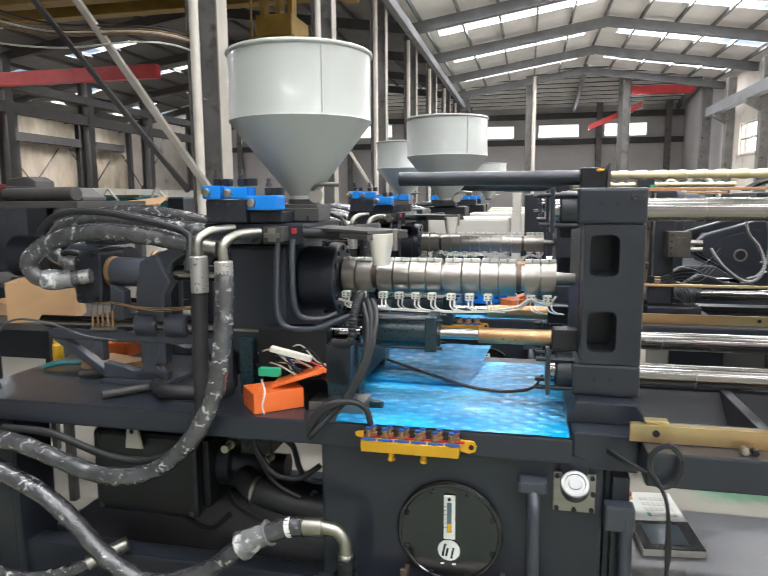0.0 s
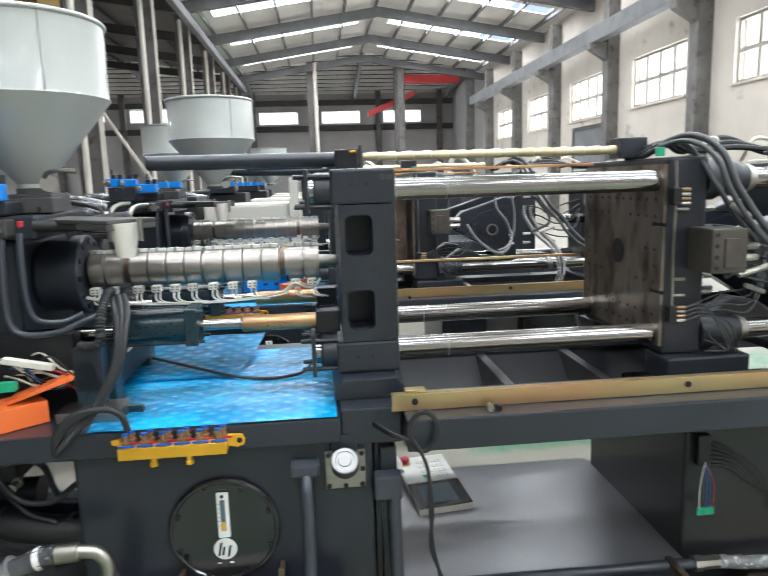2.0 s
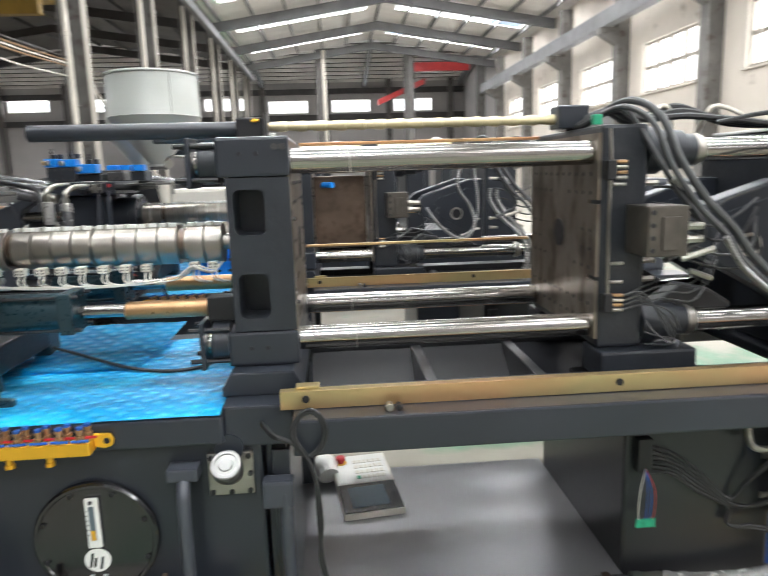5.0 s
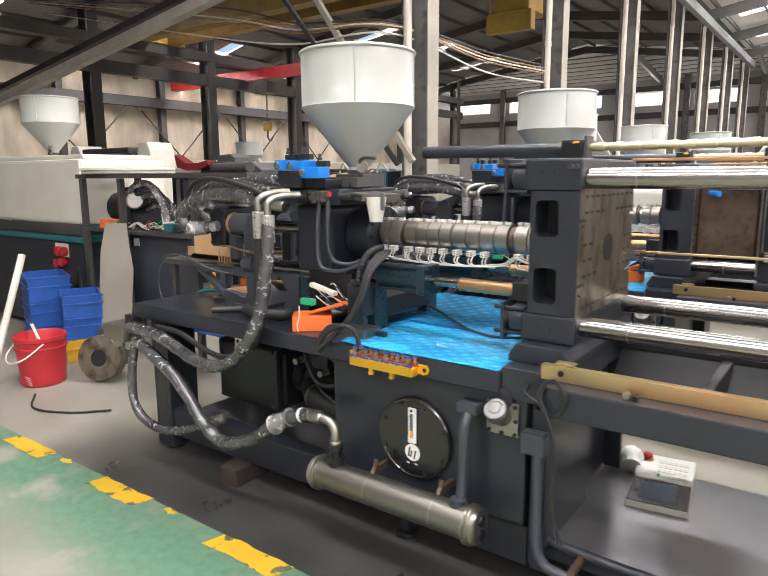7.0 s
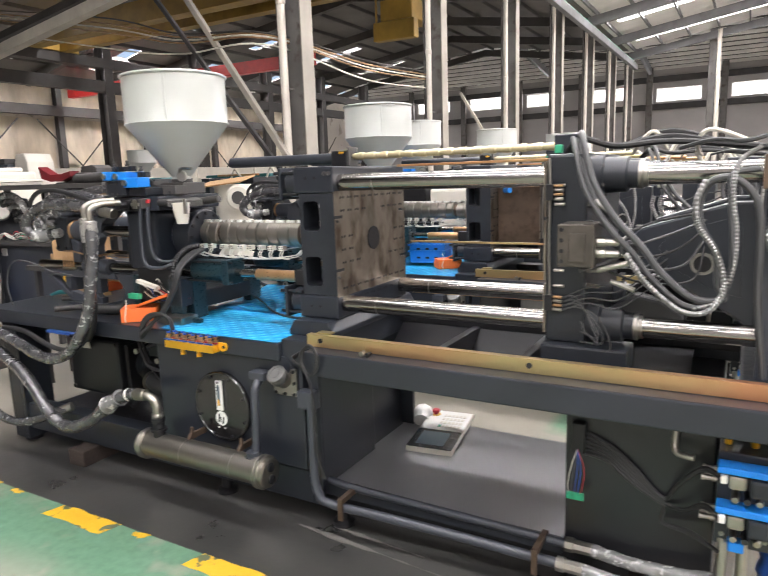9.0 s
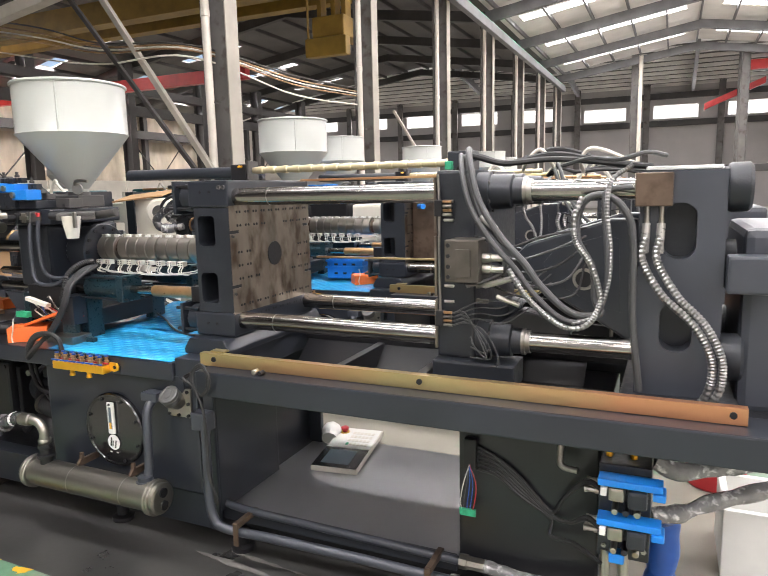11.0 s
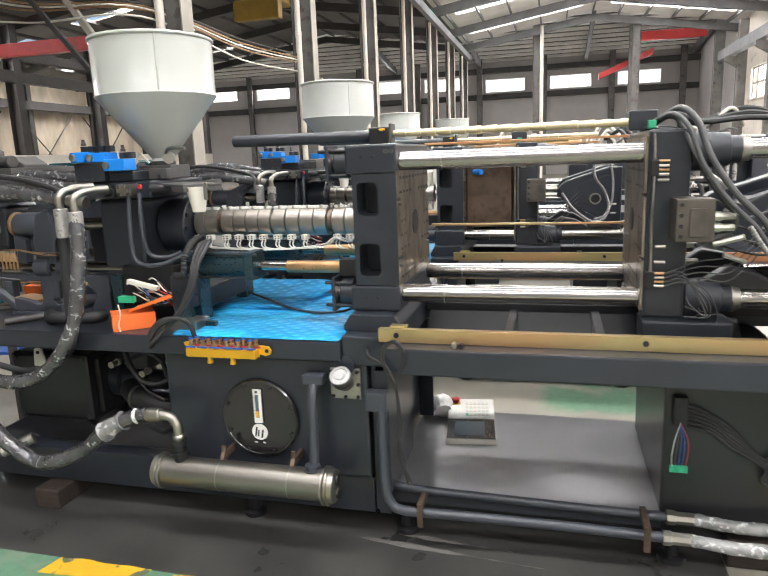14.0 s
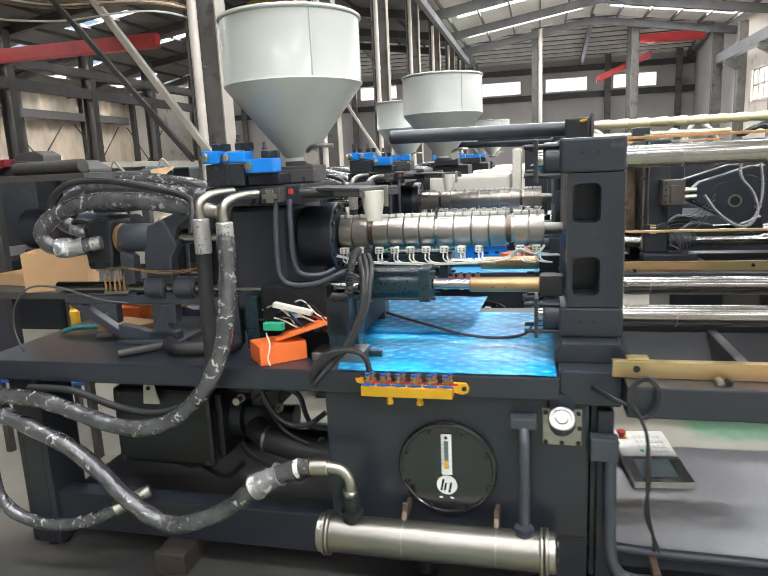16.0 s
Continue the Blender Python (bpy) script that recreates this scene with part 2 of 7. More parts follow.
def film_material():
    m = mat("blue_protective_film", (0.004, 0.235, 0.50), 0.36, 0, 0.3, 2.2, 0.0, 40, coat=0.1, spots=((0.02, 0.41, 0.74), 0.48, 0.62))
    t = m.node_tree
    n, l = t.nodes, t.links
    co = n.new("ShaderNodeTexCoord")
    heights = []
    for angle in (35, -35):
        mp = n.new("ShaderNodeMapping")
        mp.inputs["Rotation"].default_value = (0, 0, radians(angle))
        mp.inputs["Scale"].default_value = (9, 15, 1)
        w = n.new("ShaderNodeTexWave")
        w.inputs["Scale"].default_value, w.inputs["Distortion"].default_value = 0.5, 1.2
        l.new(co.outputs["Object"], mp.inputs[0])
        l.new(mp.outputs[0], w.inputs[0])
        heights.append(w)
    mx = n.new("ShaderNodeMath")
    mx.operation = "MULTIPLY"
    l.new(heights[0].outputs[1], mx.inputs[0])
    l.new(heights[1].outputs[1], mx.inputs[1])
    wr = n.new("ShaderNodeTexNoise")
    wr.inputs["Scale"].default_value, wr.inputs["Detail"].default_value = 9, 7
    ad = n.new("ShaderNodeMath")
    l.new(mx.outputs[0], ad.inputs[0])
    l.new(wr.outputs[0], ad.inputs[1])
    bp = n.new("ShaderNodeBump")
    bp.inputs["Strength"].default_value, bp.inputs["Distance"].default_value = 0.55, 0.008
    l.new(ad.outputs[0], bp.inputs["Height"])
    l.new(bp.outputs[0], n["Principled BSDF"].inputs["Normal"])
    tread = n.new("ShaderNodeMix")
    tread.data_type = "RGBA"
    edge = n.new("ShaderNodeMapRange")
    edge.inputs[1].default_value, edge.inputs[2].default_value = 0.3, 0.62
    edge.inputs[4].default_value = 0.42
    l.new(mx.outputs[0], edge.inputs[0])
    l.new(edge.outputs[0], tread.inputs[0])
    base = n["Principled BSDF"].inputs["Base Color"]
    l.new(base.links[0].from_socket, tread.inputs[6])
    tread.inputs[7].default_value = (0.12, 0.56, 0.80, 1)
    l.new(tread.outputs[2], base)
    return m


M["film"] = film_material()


def floor_material():
    m = bpy.data.materials.new("workshop_floor")
    m.use_nodes = True
    t = m.node_tree
    n, l = t.nodes, t.links
    b = n["Principled BSDF"]
    co = n.new("ShaderNodeTexCoord")
    sep = n.new("ShaderNodeSeparateXYZ")
    l.new(co.outputs["Object"], sep.inputs[0])

    def noise_node(scale, detail):
        q = n.new("ShaderNodeTexNoise")
        q.inputs["Scale"].default_value, q.inputs["Detail"].default_value = scale, detail
        l.new(co.outputs["Object"], q.inputs[0])
        return q.outputs[0]

    def rng(v, a, c, lo=0.0, hi=1.0):
        q = n.new("ShaderNodeMapRange")
        q.inputs[1].default_value, q.inputs[2].default_value = a, c
        q.inputs[3].default_value, q.inputs[4].default_value = lo, hi
        l.new(v, q.inputs[0])
        return q.outputs[0]

    def math(op, a, c):
        q = n.new("ShaderNodeMath")
        q.operation = op
        for k, v in ((0, a), (1, c)):
            if isinstance(v, (int, float)):
                q.inputs[k].default_value = v
            else:
                l.new(v, q.inputs[k])
        return q.outputs[0]

    def mixc(f, a, c):
        q = n.new("ShaderNodeMix")
        q.data_type = "RGBA"
        l.new(f, q.inputs[0])
        for k, v in ((6, a), (7, c)):
            if isinstance(v, tuple):
                q.inputs[k].default_value = (*v, 1)
            else:
                l.new(v, q.inputs[k])
        return q.outputs[2]

    big, mid, fine = noise_node(0.9, 6), noise_node(3.0, 8), noise_node(22, 6)
    concrete = mixc(rng(mid, 0.3, 0.7), (0.215, 0.20, 0.165), (0.30, 0.278, 0.235))
    green = mixc(rng(fine, 0.3, 0.7), (0.075, 0.17, 0.105), (0.11, 0.225, 0.145))
    bare = math("MULTIPLY", rng(sep.outputs[1], 1.45, 1.15), rng(big, 0.42, 0.56, 0.35, 0.95))
    worn = math("MAXIMUM", rng(mid, 0.52, 0.66, 0.05, 0.85), bare)
    aisle = math("MULTIPLY", math("LESS_THAN", sep.outputs[1], 1.72), math("LESS_THAN", sep.outputs[0], 3.2))
    aisle = math("MULTIPLY", aisle, rng(sep.outputs[0], -3.4, -3.1))
    patch = math("MULTIPLY", rng(math("ADD", sep.outputs[1], math("MULTIPLY", mid, 0.3)), 3.84, 3.90), math("MAXIMUM", math("MULTIPLY", rng(sep.outputs[0], 0.98, 1.06), math("LESS_THAN", sep.outputs[1], 4.9)), math("MULTIPLY", math("GREATER_THAN", sep.outputs[0], 0.6), rng(big, 0.52, 0.58))))
    patch = math("MULTIPLY", patch, rng(mid, 0.62, 0.48, 0.25, 0.85))
    c1 = mixc(math("MULTIPLY", aisle, math("SUBTRACT", 1.0, worn)), concrete, green)
    c1 = mixc(math("MULTIPLY", patch, math("LESS_THAN", sep.outputs[1], 12.0)), c1, green)
    # dark mat zone at the machine; its colour also deepens the shade beneath
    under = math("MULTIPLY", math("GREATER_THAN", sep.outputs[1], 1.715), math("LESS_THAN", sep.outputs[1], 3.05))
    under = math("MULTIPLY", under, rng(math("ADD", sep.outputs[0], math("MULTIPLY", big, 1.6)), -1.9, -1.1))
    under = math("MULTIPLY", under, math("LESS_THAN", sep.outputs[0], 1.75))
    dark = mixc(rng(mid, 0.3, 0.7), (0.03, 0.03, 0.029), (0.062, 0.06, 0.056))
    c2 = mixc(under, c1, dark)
    l.new(c2, b.inputs["Base Color"])
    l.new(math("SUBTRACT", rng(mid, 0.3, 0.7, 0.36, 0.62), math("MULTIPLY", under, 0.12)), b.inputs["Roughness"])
    bp = n.new("ShaderNodeBump")
    bp.inputs["Strength"].default_value, bp.inputs["Distance"].default_value = 0.15, 0.004
    l.new(fine, bp.inputs["Height"])
    l.new(bp.outputs[0], b.inputs["Normal"])
    return m


M["floor"] = floor_material()


def glow(name, strength):
    m = bpy.data.materials.new(name)
    m.use_nodes = True
    b = m.node_tree.nodes["Principled BSDF"]
    b.inputs["Base Color"].default_value = (0.8, 0.8, 0.8, 1)
    b.inputs["Emission Color"].default_value = (1.0, 0.99, 0.975, 1)
    b.inputs["Emission Strength"].default_value = strength
    return m


M["cloud"] = glow("overcast_sky", 1.02)

# ---- shape helpers ----
def box(x0, x1, y0, y1, z0, z1, bevel=0.004, bm=None):
    bm = bm or bmesh.new()
    made = bmesh.ops.create_cube(bm, size=1)["verts"]
    for v in made:
        v.co = Vector(((x0 + x1) / 2 + v.co.x * (x1 - x0), (y0 + y1) / 2 + v.co.y * (y1 - y0), (z0 + z1) / 2 + v.co.z * (z1 - z0)))
    if bevel:
        edges = list({e for v in made for e in v.link_edges})
        bmesh.ops.bevel(bm, geom=edges, offset=min(bevel, 0.3 * min(x1 - x0, y1 - y0, z1 - z0)), segments=2, affect="EDGES", profile=0.6)
    return bm


def turned(profile, origin, axis="x", seg=28, bm=None):
    """A body of revolution: profile of (along, radius), from origin along an axis or direction."""
    bm = bm or bmesh.new()
    way = {"x": Vector((1, 0, 0)), "y": Vector((0, 1, 0)), "z": Vector((0, 0, 1))}[axis] if isinstance(axis, str) else Vector(axis).normalized()
    turn = way.to_track_quat("Z", "Y").to_matrix()
    rings = []
    for d, r in profile:
        ring = []
        for k in range(seg):
            a = 2 * math.pi * k / seg
            ring.append(bm.verts.new(Vector(origin) + turn @ Vector((r * math.cos(a), r * math.sin(a), d))))
        rings.append(ring)
    for a, b in zip(rings, rings[1:]):
        for k in range(seg):
            f = bm.faces.new((a[k], a[(k + 1) % seg], b[(k + 1) % seg], b[k]))
            f.smooth = True
    bm.faces.new(rings[0][::-1])
    bm.faces.new(rings[-1])
    return bm


def rod(p0, p1, r, seg=20, bm=None, chamfer=0.12):
    d = Vector(p1) - Vector(p0)
    c = min(r * chamfer, d.length * 0.2)
    return turned([(0, r - c), (c, r), (d.length - c, r), (d.length, r - c)], p0, d, seg, bm)


def smooth_line(points, per=8):
    pts = [Vector(p) for p in points]
    if len(pts) < 3:
        return pts
    ext = [2 * pts[0] - pts[1], *pts, 2 * pts[-1] - pts[-2]]
    out = []
    for i in range(1, len(ext) - 2):
        a, b, c, d = ext[i - 1 : i + 3]
        for k in range(per):
            t = k / per
            out.append(0.5 * (2 * b + (c - a) * t + (2 * a - 5 * b + 4 * c - d) * t * t + (3 * b - a - 3 * c + d) * t**3))
    return [*out, pts[-1]]


def hose(points, r, seg=12, per=8, wobble=0.0, bm=None, ribs=0.0):
    """A bent tube along a smooth line."""
    bm = bm or bmesh.new()
    line = smooth_line(points, per)
    if ribs:
        dense = []
        for a, b in zip(line, line[1:]):
            n = max(1, int((b - a).length / ribs))
            dense += [a.lerp(b, k / n) for k in range(n)]
        line = [*dense, line[-1]]
    up, last = Vector((0.31, 0.22, 0.92)).normalized(), None
    for i, p in enumerate(line):
        way = (line[min(i + 1, len(line) - 1)] - line[max(i - 1, 0)]).normalized()
        side = way.cross(up)
        side = side.normalized() if side.length > 1e-4 else Vector((1, 0, 0))
        up = side.cross(way).normalized()
        rr = r * (1 + wobble * noise.noise(p * 22)) * ((1.0 if i % 2 else 0.78) if ribs else 1)
        ring = [bm.verts.new(p + rr * (math.cos(a) * side + math.sin(a) * up)) for a in (2 * math.pi * k / seg for k in range(seg))]
        if last:
            for k in range(seg):
                f = bm.faces.new((last[k], last[(k + 1) % seg], ring[(k + 1) % seg], ring[k]))
                f.smooth = not ribs
        else:
            bm.faces.new(ring[::-1])
        last = ring
    bm.faces.new(last)
    return bm


def prism(outline, a0, a1, plane="xz", bevel=0.004, bm=None):
    """A flat outline given in a plane, drawn out from a0 to a1 along the third axis."""
    bm = bm or bmesh.new()

    def at(p, q, a):
        return {"xz": (p, a, q), "xy": (p, q, a), "yz": (a, p, q)}[plane]

    lo, hi = [bm.verts.new(at(p, q, a0)) for p, q in outline], [bm.verts.new(at(p, q, a1)) for p, q in outline]
    faces = [bm.faces.new(lo), bm.faces.new(hi[::-1])]
    for k in range(len(outline)):
        j = (k + 1) % len(outline)
        faces.append(bm.faces.new((lo[j], lo[k], hi[k], hi[j])))
    bmesh.ops.recalc_face_normals(bm, faces=faces)
    if bevel:
        bmesh.ops.bevel(bm, geom=list({e for f in faces for e in f.edges}), offset=bevel, segments=2, affect="EDGES", profile=0.6)
    return bm


def plate_with_holes(p0, p1, q0, q1, holes, a0, a1, plane="xz", cut=0.0):
    """A flat plate with rectangular holes right through it, from strips between the holes' edges."""
    ps = sorted({p0, p1, *[h[0] for h in holes], *[h[1] for h in holes]})
    qs = sorted({q0, q1, *[h[2] for h in holes], *[h[3] for h in holes]})
    bm = bmesh.new()

    def solid(i, j):
        if not (0 <= i < len(ps) - 1 and 0 <= j < len(qs) - 1):
            return False
        pm, qm = (ps[i] + ps[i + 1]) / 2, (qs[j] + qs[j + 1]) / 2
        return not any(h[0] < pm < h[1] and h[2] < qm < h[3] for h in holes)

    def at(p, q, a):
        return {"xz": (p, a, q), "xy": (p, q, a), "yz": (a, p, q)}[plane]

    for i in range(len(ps) - 1):
        for j in range(len(qs) - 1):
            if not solid(i, j):
                continue
            a, b, c, d = ps[i], ps[i + 1], qs[j], qs[j + 1]
            for depth in (a0, a1):
                bm.faces.new([bm.verts.new(at(*pq, depth)) for pq in ((a, c), (b, c), (b, d), (a, d))])
            for di, dj, e in ((-1, 0, ((a, c), (a, d))), (1, 0, ((b, c), (b, d))), (0, -1, ((a, c), (b, c))), (0, 1, ((a, d), (b, d)))):
                if not solid(i + di, j + dj):
                    bm.faces.new([bm.verts.new(at(*e[0], a0)), bm.verts.new(at(*e[1], a0)), bm.verts.new(at(*e[1], a1)), bm.verts.new(at(*e[0], a1))])
    bmesh.ops.remove_doubles(bm, verts=bm.verts, dist=1e-5)
    bmesh.ops.recalc_face_normals(bm, faces=bm.faces)
    return bm


def mesh_of(name, bm, material):
    me = bpy.data.meshes.new(name)
    bm.normal_update()
    for e in bm.edges:
        if len(e.link_faces) == 2 and e.calc_face_angle(0) > 0.6:
            e.smooth = False
    bm.to_mesh(me)
    bm.free()
    me.materials.append(material)
    return me


def world_place(ob):
    p = Vector((0, 0, 0))
    while ob:
        p += ob.location
        ob = ob.parent
    return p


def part(name, bm, material, parent, label=""):
    """Links a bmesh in world places as one mesh under a thing or a part."""
    ob = new(name, mesh_of(name, bm, M[material] if isinstance(material, str) else material))
    ob.parent = parent
    root = parent
    while root.parent:
        root = root.parent
    if parent is root:
        ob.matrix_parent_inverse = Matrix.Translation(-root.location)
    if label:
        ob["label"] = label
    return ob


def thing(name, place, label, category, group="", kind=""):
    ob = new(name)
    ob.location = place
    ob.empty_display_size = 0.1
    return tagged(ob, label, category, group, kind)


def solo(name, bm, material, label, category, group="", kind=""):
    return tagged(new(name, mesh_of(name, bm, M[material] if isinstance(material, str) else material)), label, category, group, kind)


def setting(name, bm, material, label=""):
    return tagged(new(name, mesh_of(name, bm, M[material] if isinstance(material, str) else material)), label, "", "", "structure")


# ---- the hall ----
BAY, FIRST = 5.2, 8.1
FRAMES = [FIRST + BAY * k for k in range(-4, 7)]
RIGHT, ROW, LEFT_ROW, LEFT, FAR, BACK = 10.4, -4.2, -21.0, -27.0, 48.7, -13.0
EAVE, RIDGE_X, RIDGE = 7.9, 3.1, 9.05


def roof_z(x):
    if x > ROW:
        half = (RIGHT - ROW) / 2
        return RIDGE - (RIDGE - EAVE) * abs(x - RIDGE_X) / half
    if x > LEFT_ROW:
        return EAVE + 1.2 * (1 - abs(x - (ROW + LEFT_ROW) / 2) / ((ROW - LEFT_ROW) / 2))
    return EAVE - 0.22 * (LEFT_ROW - x)


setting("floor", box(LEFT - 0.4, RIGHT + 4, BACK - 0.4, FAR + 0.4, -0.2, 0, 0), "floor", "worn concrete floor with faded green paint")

window_mid = [13.9 + BAY * k for k in range(-5, 5)]
setting("wall_east", plate_with_holes(BACK, 39.3, 0, EAVE, [(y - 1.55, y + 1.55, 3.76, 5.28) for y in window_mid], RIGHT, RIGHT + 0.3, "yz"), "plaster", "stained old plaster wall")
setting("wall_east_rear", box(RIGHT, RIGHT + 0.3, 39.3, FAR, 0, 9.4, 0), "wall_far")
for n, y in enumerate(window_mid):
    w = thing("window_%d" % (n + 1), (RIGHT + 0.1, y, 3.76), "steel-framed window with bright daylight behind", "window", "east wall windows", "structure")
    part("window_frame", plate_with_holes(y - 1.55, y + 1.55, 3.76, 5.28, [(y - 1.55 + 0.07 + k * 0.775, y - 1.55 + 0.705 + k * 0.775, 3.83 + j * 0.74, 4.47 + j * 0.74) for k in range(4) for j in range(2)], RIGHT + 0.1, RIGHT + 0.15, "yz"), "flange", w)
    part("window_sill", box(RIGHT - 0.06, RIGHT + 0.1, y - 1.6, y + 1.6, 3.70, 3.757, 0.01), "plaster", w)
    opening_lamp("east_daylight", RIGHT + 0.2, y, 4.52, 0, 90, 0, 1.5, 3.1, WALL_LIGHT)
for y in [11.36 + BAY * k for k in range(-4, 6)]:
    c = thing("wall_column", (RIGHT - 0.2, y, 0), "dark grey steel column with a crane bracket", "column", "east wall columns", "structure")
    part("shaft", box(RIGHT - 0.42, RIGHT - 0.004, y - 0.2, y + 0.2, 0, 7.75, 0.01), "column", c)
    part("bracket", prism([(RIGHT - 0.42, 5.45), (RIGHT - 0.42, 6.0), (RIGHT - 1.0, 6.0), (RIGHT - 1.0, 5.8)], y - 0.15, y + 0.15), "column", c)
setting("crane_beam_east", box(RIGHT - 0.95, RIGHT - 0.6, BACK, 39.2, 6.0, 6.5, 0.02), "rafter", "grey crane runway beam")
door = thing("door_1", (RIGHT, 24, 0), "tall grey sheet door in the plaster wall", "door", "", "structure")
part("door_frame", plate_with_holes(22.6, 25.4, 0, 3.5, [(22.75, 25.25, -0.1, 3.35)], RIGHT - 0.06, RIGHT - 0.003, "yz"), "dark_steel", door)
part("door_leaf", box(RIGHT - 0.04, RIGHT - 0.01, 22.75, 25.25, 0.02, 3.35, 0.01), "rafter", door)

def rise(x):
    """The end wall windows sit a little higher further west."""
    return 0.0 if x > -4 else 0.2 + 0.0155 * (-3.85 - x)


far_windows = [(-1.01 - 2.84 + 4.53 * k, -1.01 + 4.53 * k) for k in range(-5, 3)]
setting("wall_north", plate_with_holes(LEFT, RIGHT, 0, 8.3, [(a, b, 5.95 + rise(a), 6.88 + rise(a)) for a, b in far_windows], FAR, FAR + 0.3, "xz"), "wall_far", "pinkish grey end wall")
for n, (a, b) in enumerate(far_windows):
    up = rise(a)
    w = thing("window_%d" % (n + 20), ((a + b) / 2, FAR, 5.95 + up), "low wide window high in the end wall", "window", "end wall windows", "structure")
    part("window_frame", plate_with_holes(a, b, 5.95 + up, 6.88 + up, [(a + 0.06, (a + b) / 2 - 0.02, 6.01 + up, 6.82 + up), ((a + b) / 2 + 0.02, b - 0.06, 6.01 + up, 6.82 + up)], FAR + 0.05, FAR + 0.1, "xz"), "white", w)
    opening_lamp("north_daylight", (a + b) / 2, FAR + 0.2, 6.41 + up, -90, 0, 0, b - a, 0.93, 60)
for z in (5.45, 7.25):
    setting("wall_beam", box(LEFT, RIGHT, FAR - 0.3, FAR - 0.004, z, z + 0.38, 0.01), "dark_steel")
for x in [0.3 + 4.53 * k for k in range(-6, 3)]:
    setting("wall_post", box(x - 0.2, x + 0.2, FAR - 0.5, FAR - 0.31, 0, 8.2, 0.01), "column")
setting("wall_south", box(LEFT, RIGHT, BACK - 0.3, BACK, 0, 9.3, 0), "wall_far")
setting("wall_west", box(LEFT - 0.3, LEFT, BACK, FAR, 0, 8.2, 0), "plaster")


def sloped(bm):
    for v in bm.verts:
        v.co.z += roof_z(v.co.x)
    return bm


lights_at = [FIRST + BAY * (k + 0.5) for k in range(-4, 6)]
for a, b, name in ((ROW, RIDGE_X, "ceiling_east_a"), (RIDGE_X, RIGHT + 0.3, "ceiling_east_b")):
    m0, m1 = a + 0.7, min(b, RIGHT) - 0.7
    setting(name, sloped(plate_with_holes(a, b, BACK - 0.3, 39.3, [(m0, m1, y - 0.45, y + 0.45) for y in lights_at], 0.12, 0.16, "xy")), "sheet", "pale corrugated roof sheeting with skylight strips")
    for y in lights_at:
        mid = (m0 + m1) / 2
        tilt = math.degrees(math.atan2(roof_z(m1) - roof_z(m0), m1 - m0))
        opening_lamp("skylight", mid, y, roof_z(mid) + 0.2, 0, -tilt, 0, m1 - m0, 0.9, ROOF_LIGHT)
for y in FRAMES:
    for a, b in ((ROW, RIDGE_X), (RIDGE_X, RIGHT)):
        setting("rafter", sloped(box(a, b, y - 0.11, y + 0.11, -0.42, -0.04, 0)), "rafter")
for k in range(11):
    x = ROW + 0.35 + k * 1.37
    setting("purlin", sloped(box(x - 0.035, x + 0.035, BACK, 39.3, -0.04, 0.115, 0)), "rafter")
# the cross bay at the far end
bm = plate_with_holes(LEFT, RIGHT, 39.3, FAR + 0.3, [], 0, 0.04, "xy")
for v in bm.verts:
    v.co.z += 9.4 - 0.125 * (v.co.y - 39.3)
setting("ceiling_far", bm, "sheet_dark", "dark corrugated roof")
for k in range(10):
    y = 39.9 + 0.95 * k
    z = 9.4 - 0.125 * (y - 39.3)
    setting("purlin", box(LEFT, RIGHT, y - 0.04, y + 0.04, z - 0.2, z - 0.01, 0), "sheet")
for x in (-10.5, -4.2, 3.1, 10.0):
    setting("rafter", prism([(39.3, 9.3), (FAR, 8.1), (FAR, 7.7), (39.3, 8.8)], x - 0.1, x + 0.1, "yz", 0), "rafter")
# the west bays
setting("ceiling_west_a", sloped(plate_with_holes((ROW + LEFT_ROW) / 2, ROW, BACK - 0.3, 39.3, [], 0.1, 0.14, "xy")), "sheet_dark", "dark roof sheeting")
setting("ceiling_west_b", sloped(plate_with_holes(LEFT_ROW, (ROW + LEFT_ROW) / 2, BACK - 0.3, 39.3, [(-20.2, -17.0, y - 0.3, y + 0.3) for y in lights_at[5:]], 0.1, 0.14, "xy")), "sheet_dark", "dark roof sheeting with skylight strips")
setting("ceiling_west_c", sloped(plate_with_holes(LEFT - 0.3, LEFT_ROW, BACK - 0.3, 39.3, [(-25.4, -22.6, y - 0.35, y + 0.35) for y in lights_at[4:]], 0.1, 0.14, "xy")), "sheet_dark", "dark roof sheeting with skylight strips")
for y in lights_at[4:]:
    opening_lamp("skylight_west", -24.0, y, roof_z(-24.0) + 0.2, 0, -12.4, 0, 2.8, 0.7, ROOF_LIGHT * 1.7)
for y in lights_at[5:]:
    opening_lamp("skylight_west", -18.6, y, roof_z(-18.6) + 0.2, 0, -8, 0, 3.2, 0.6, ROOF_LIGHT * 0.5)
for y in FRAMES:
    for a, b in (((ROW + LEFT_ROW) / 2, ROW), (LEFT_ROW, (ROW + LEFT_ROW) / 2), (LEFT, LEFT_ROW)):
        setting("rafter", sloped(box(a, b, y - 0.12, y + 0.12, -0.4, -0.04, 0)), "dark_steel")
for k in range(16):
    x = LEFT + 0.4 + k * 1.45
    setting("purlin", sloped(box(x - 0.035, x + 0.035, BACK, 39.3, -0.04, 0.095, 0)), "dark_steel")


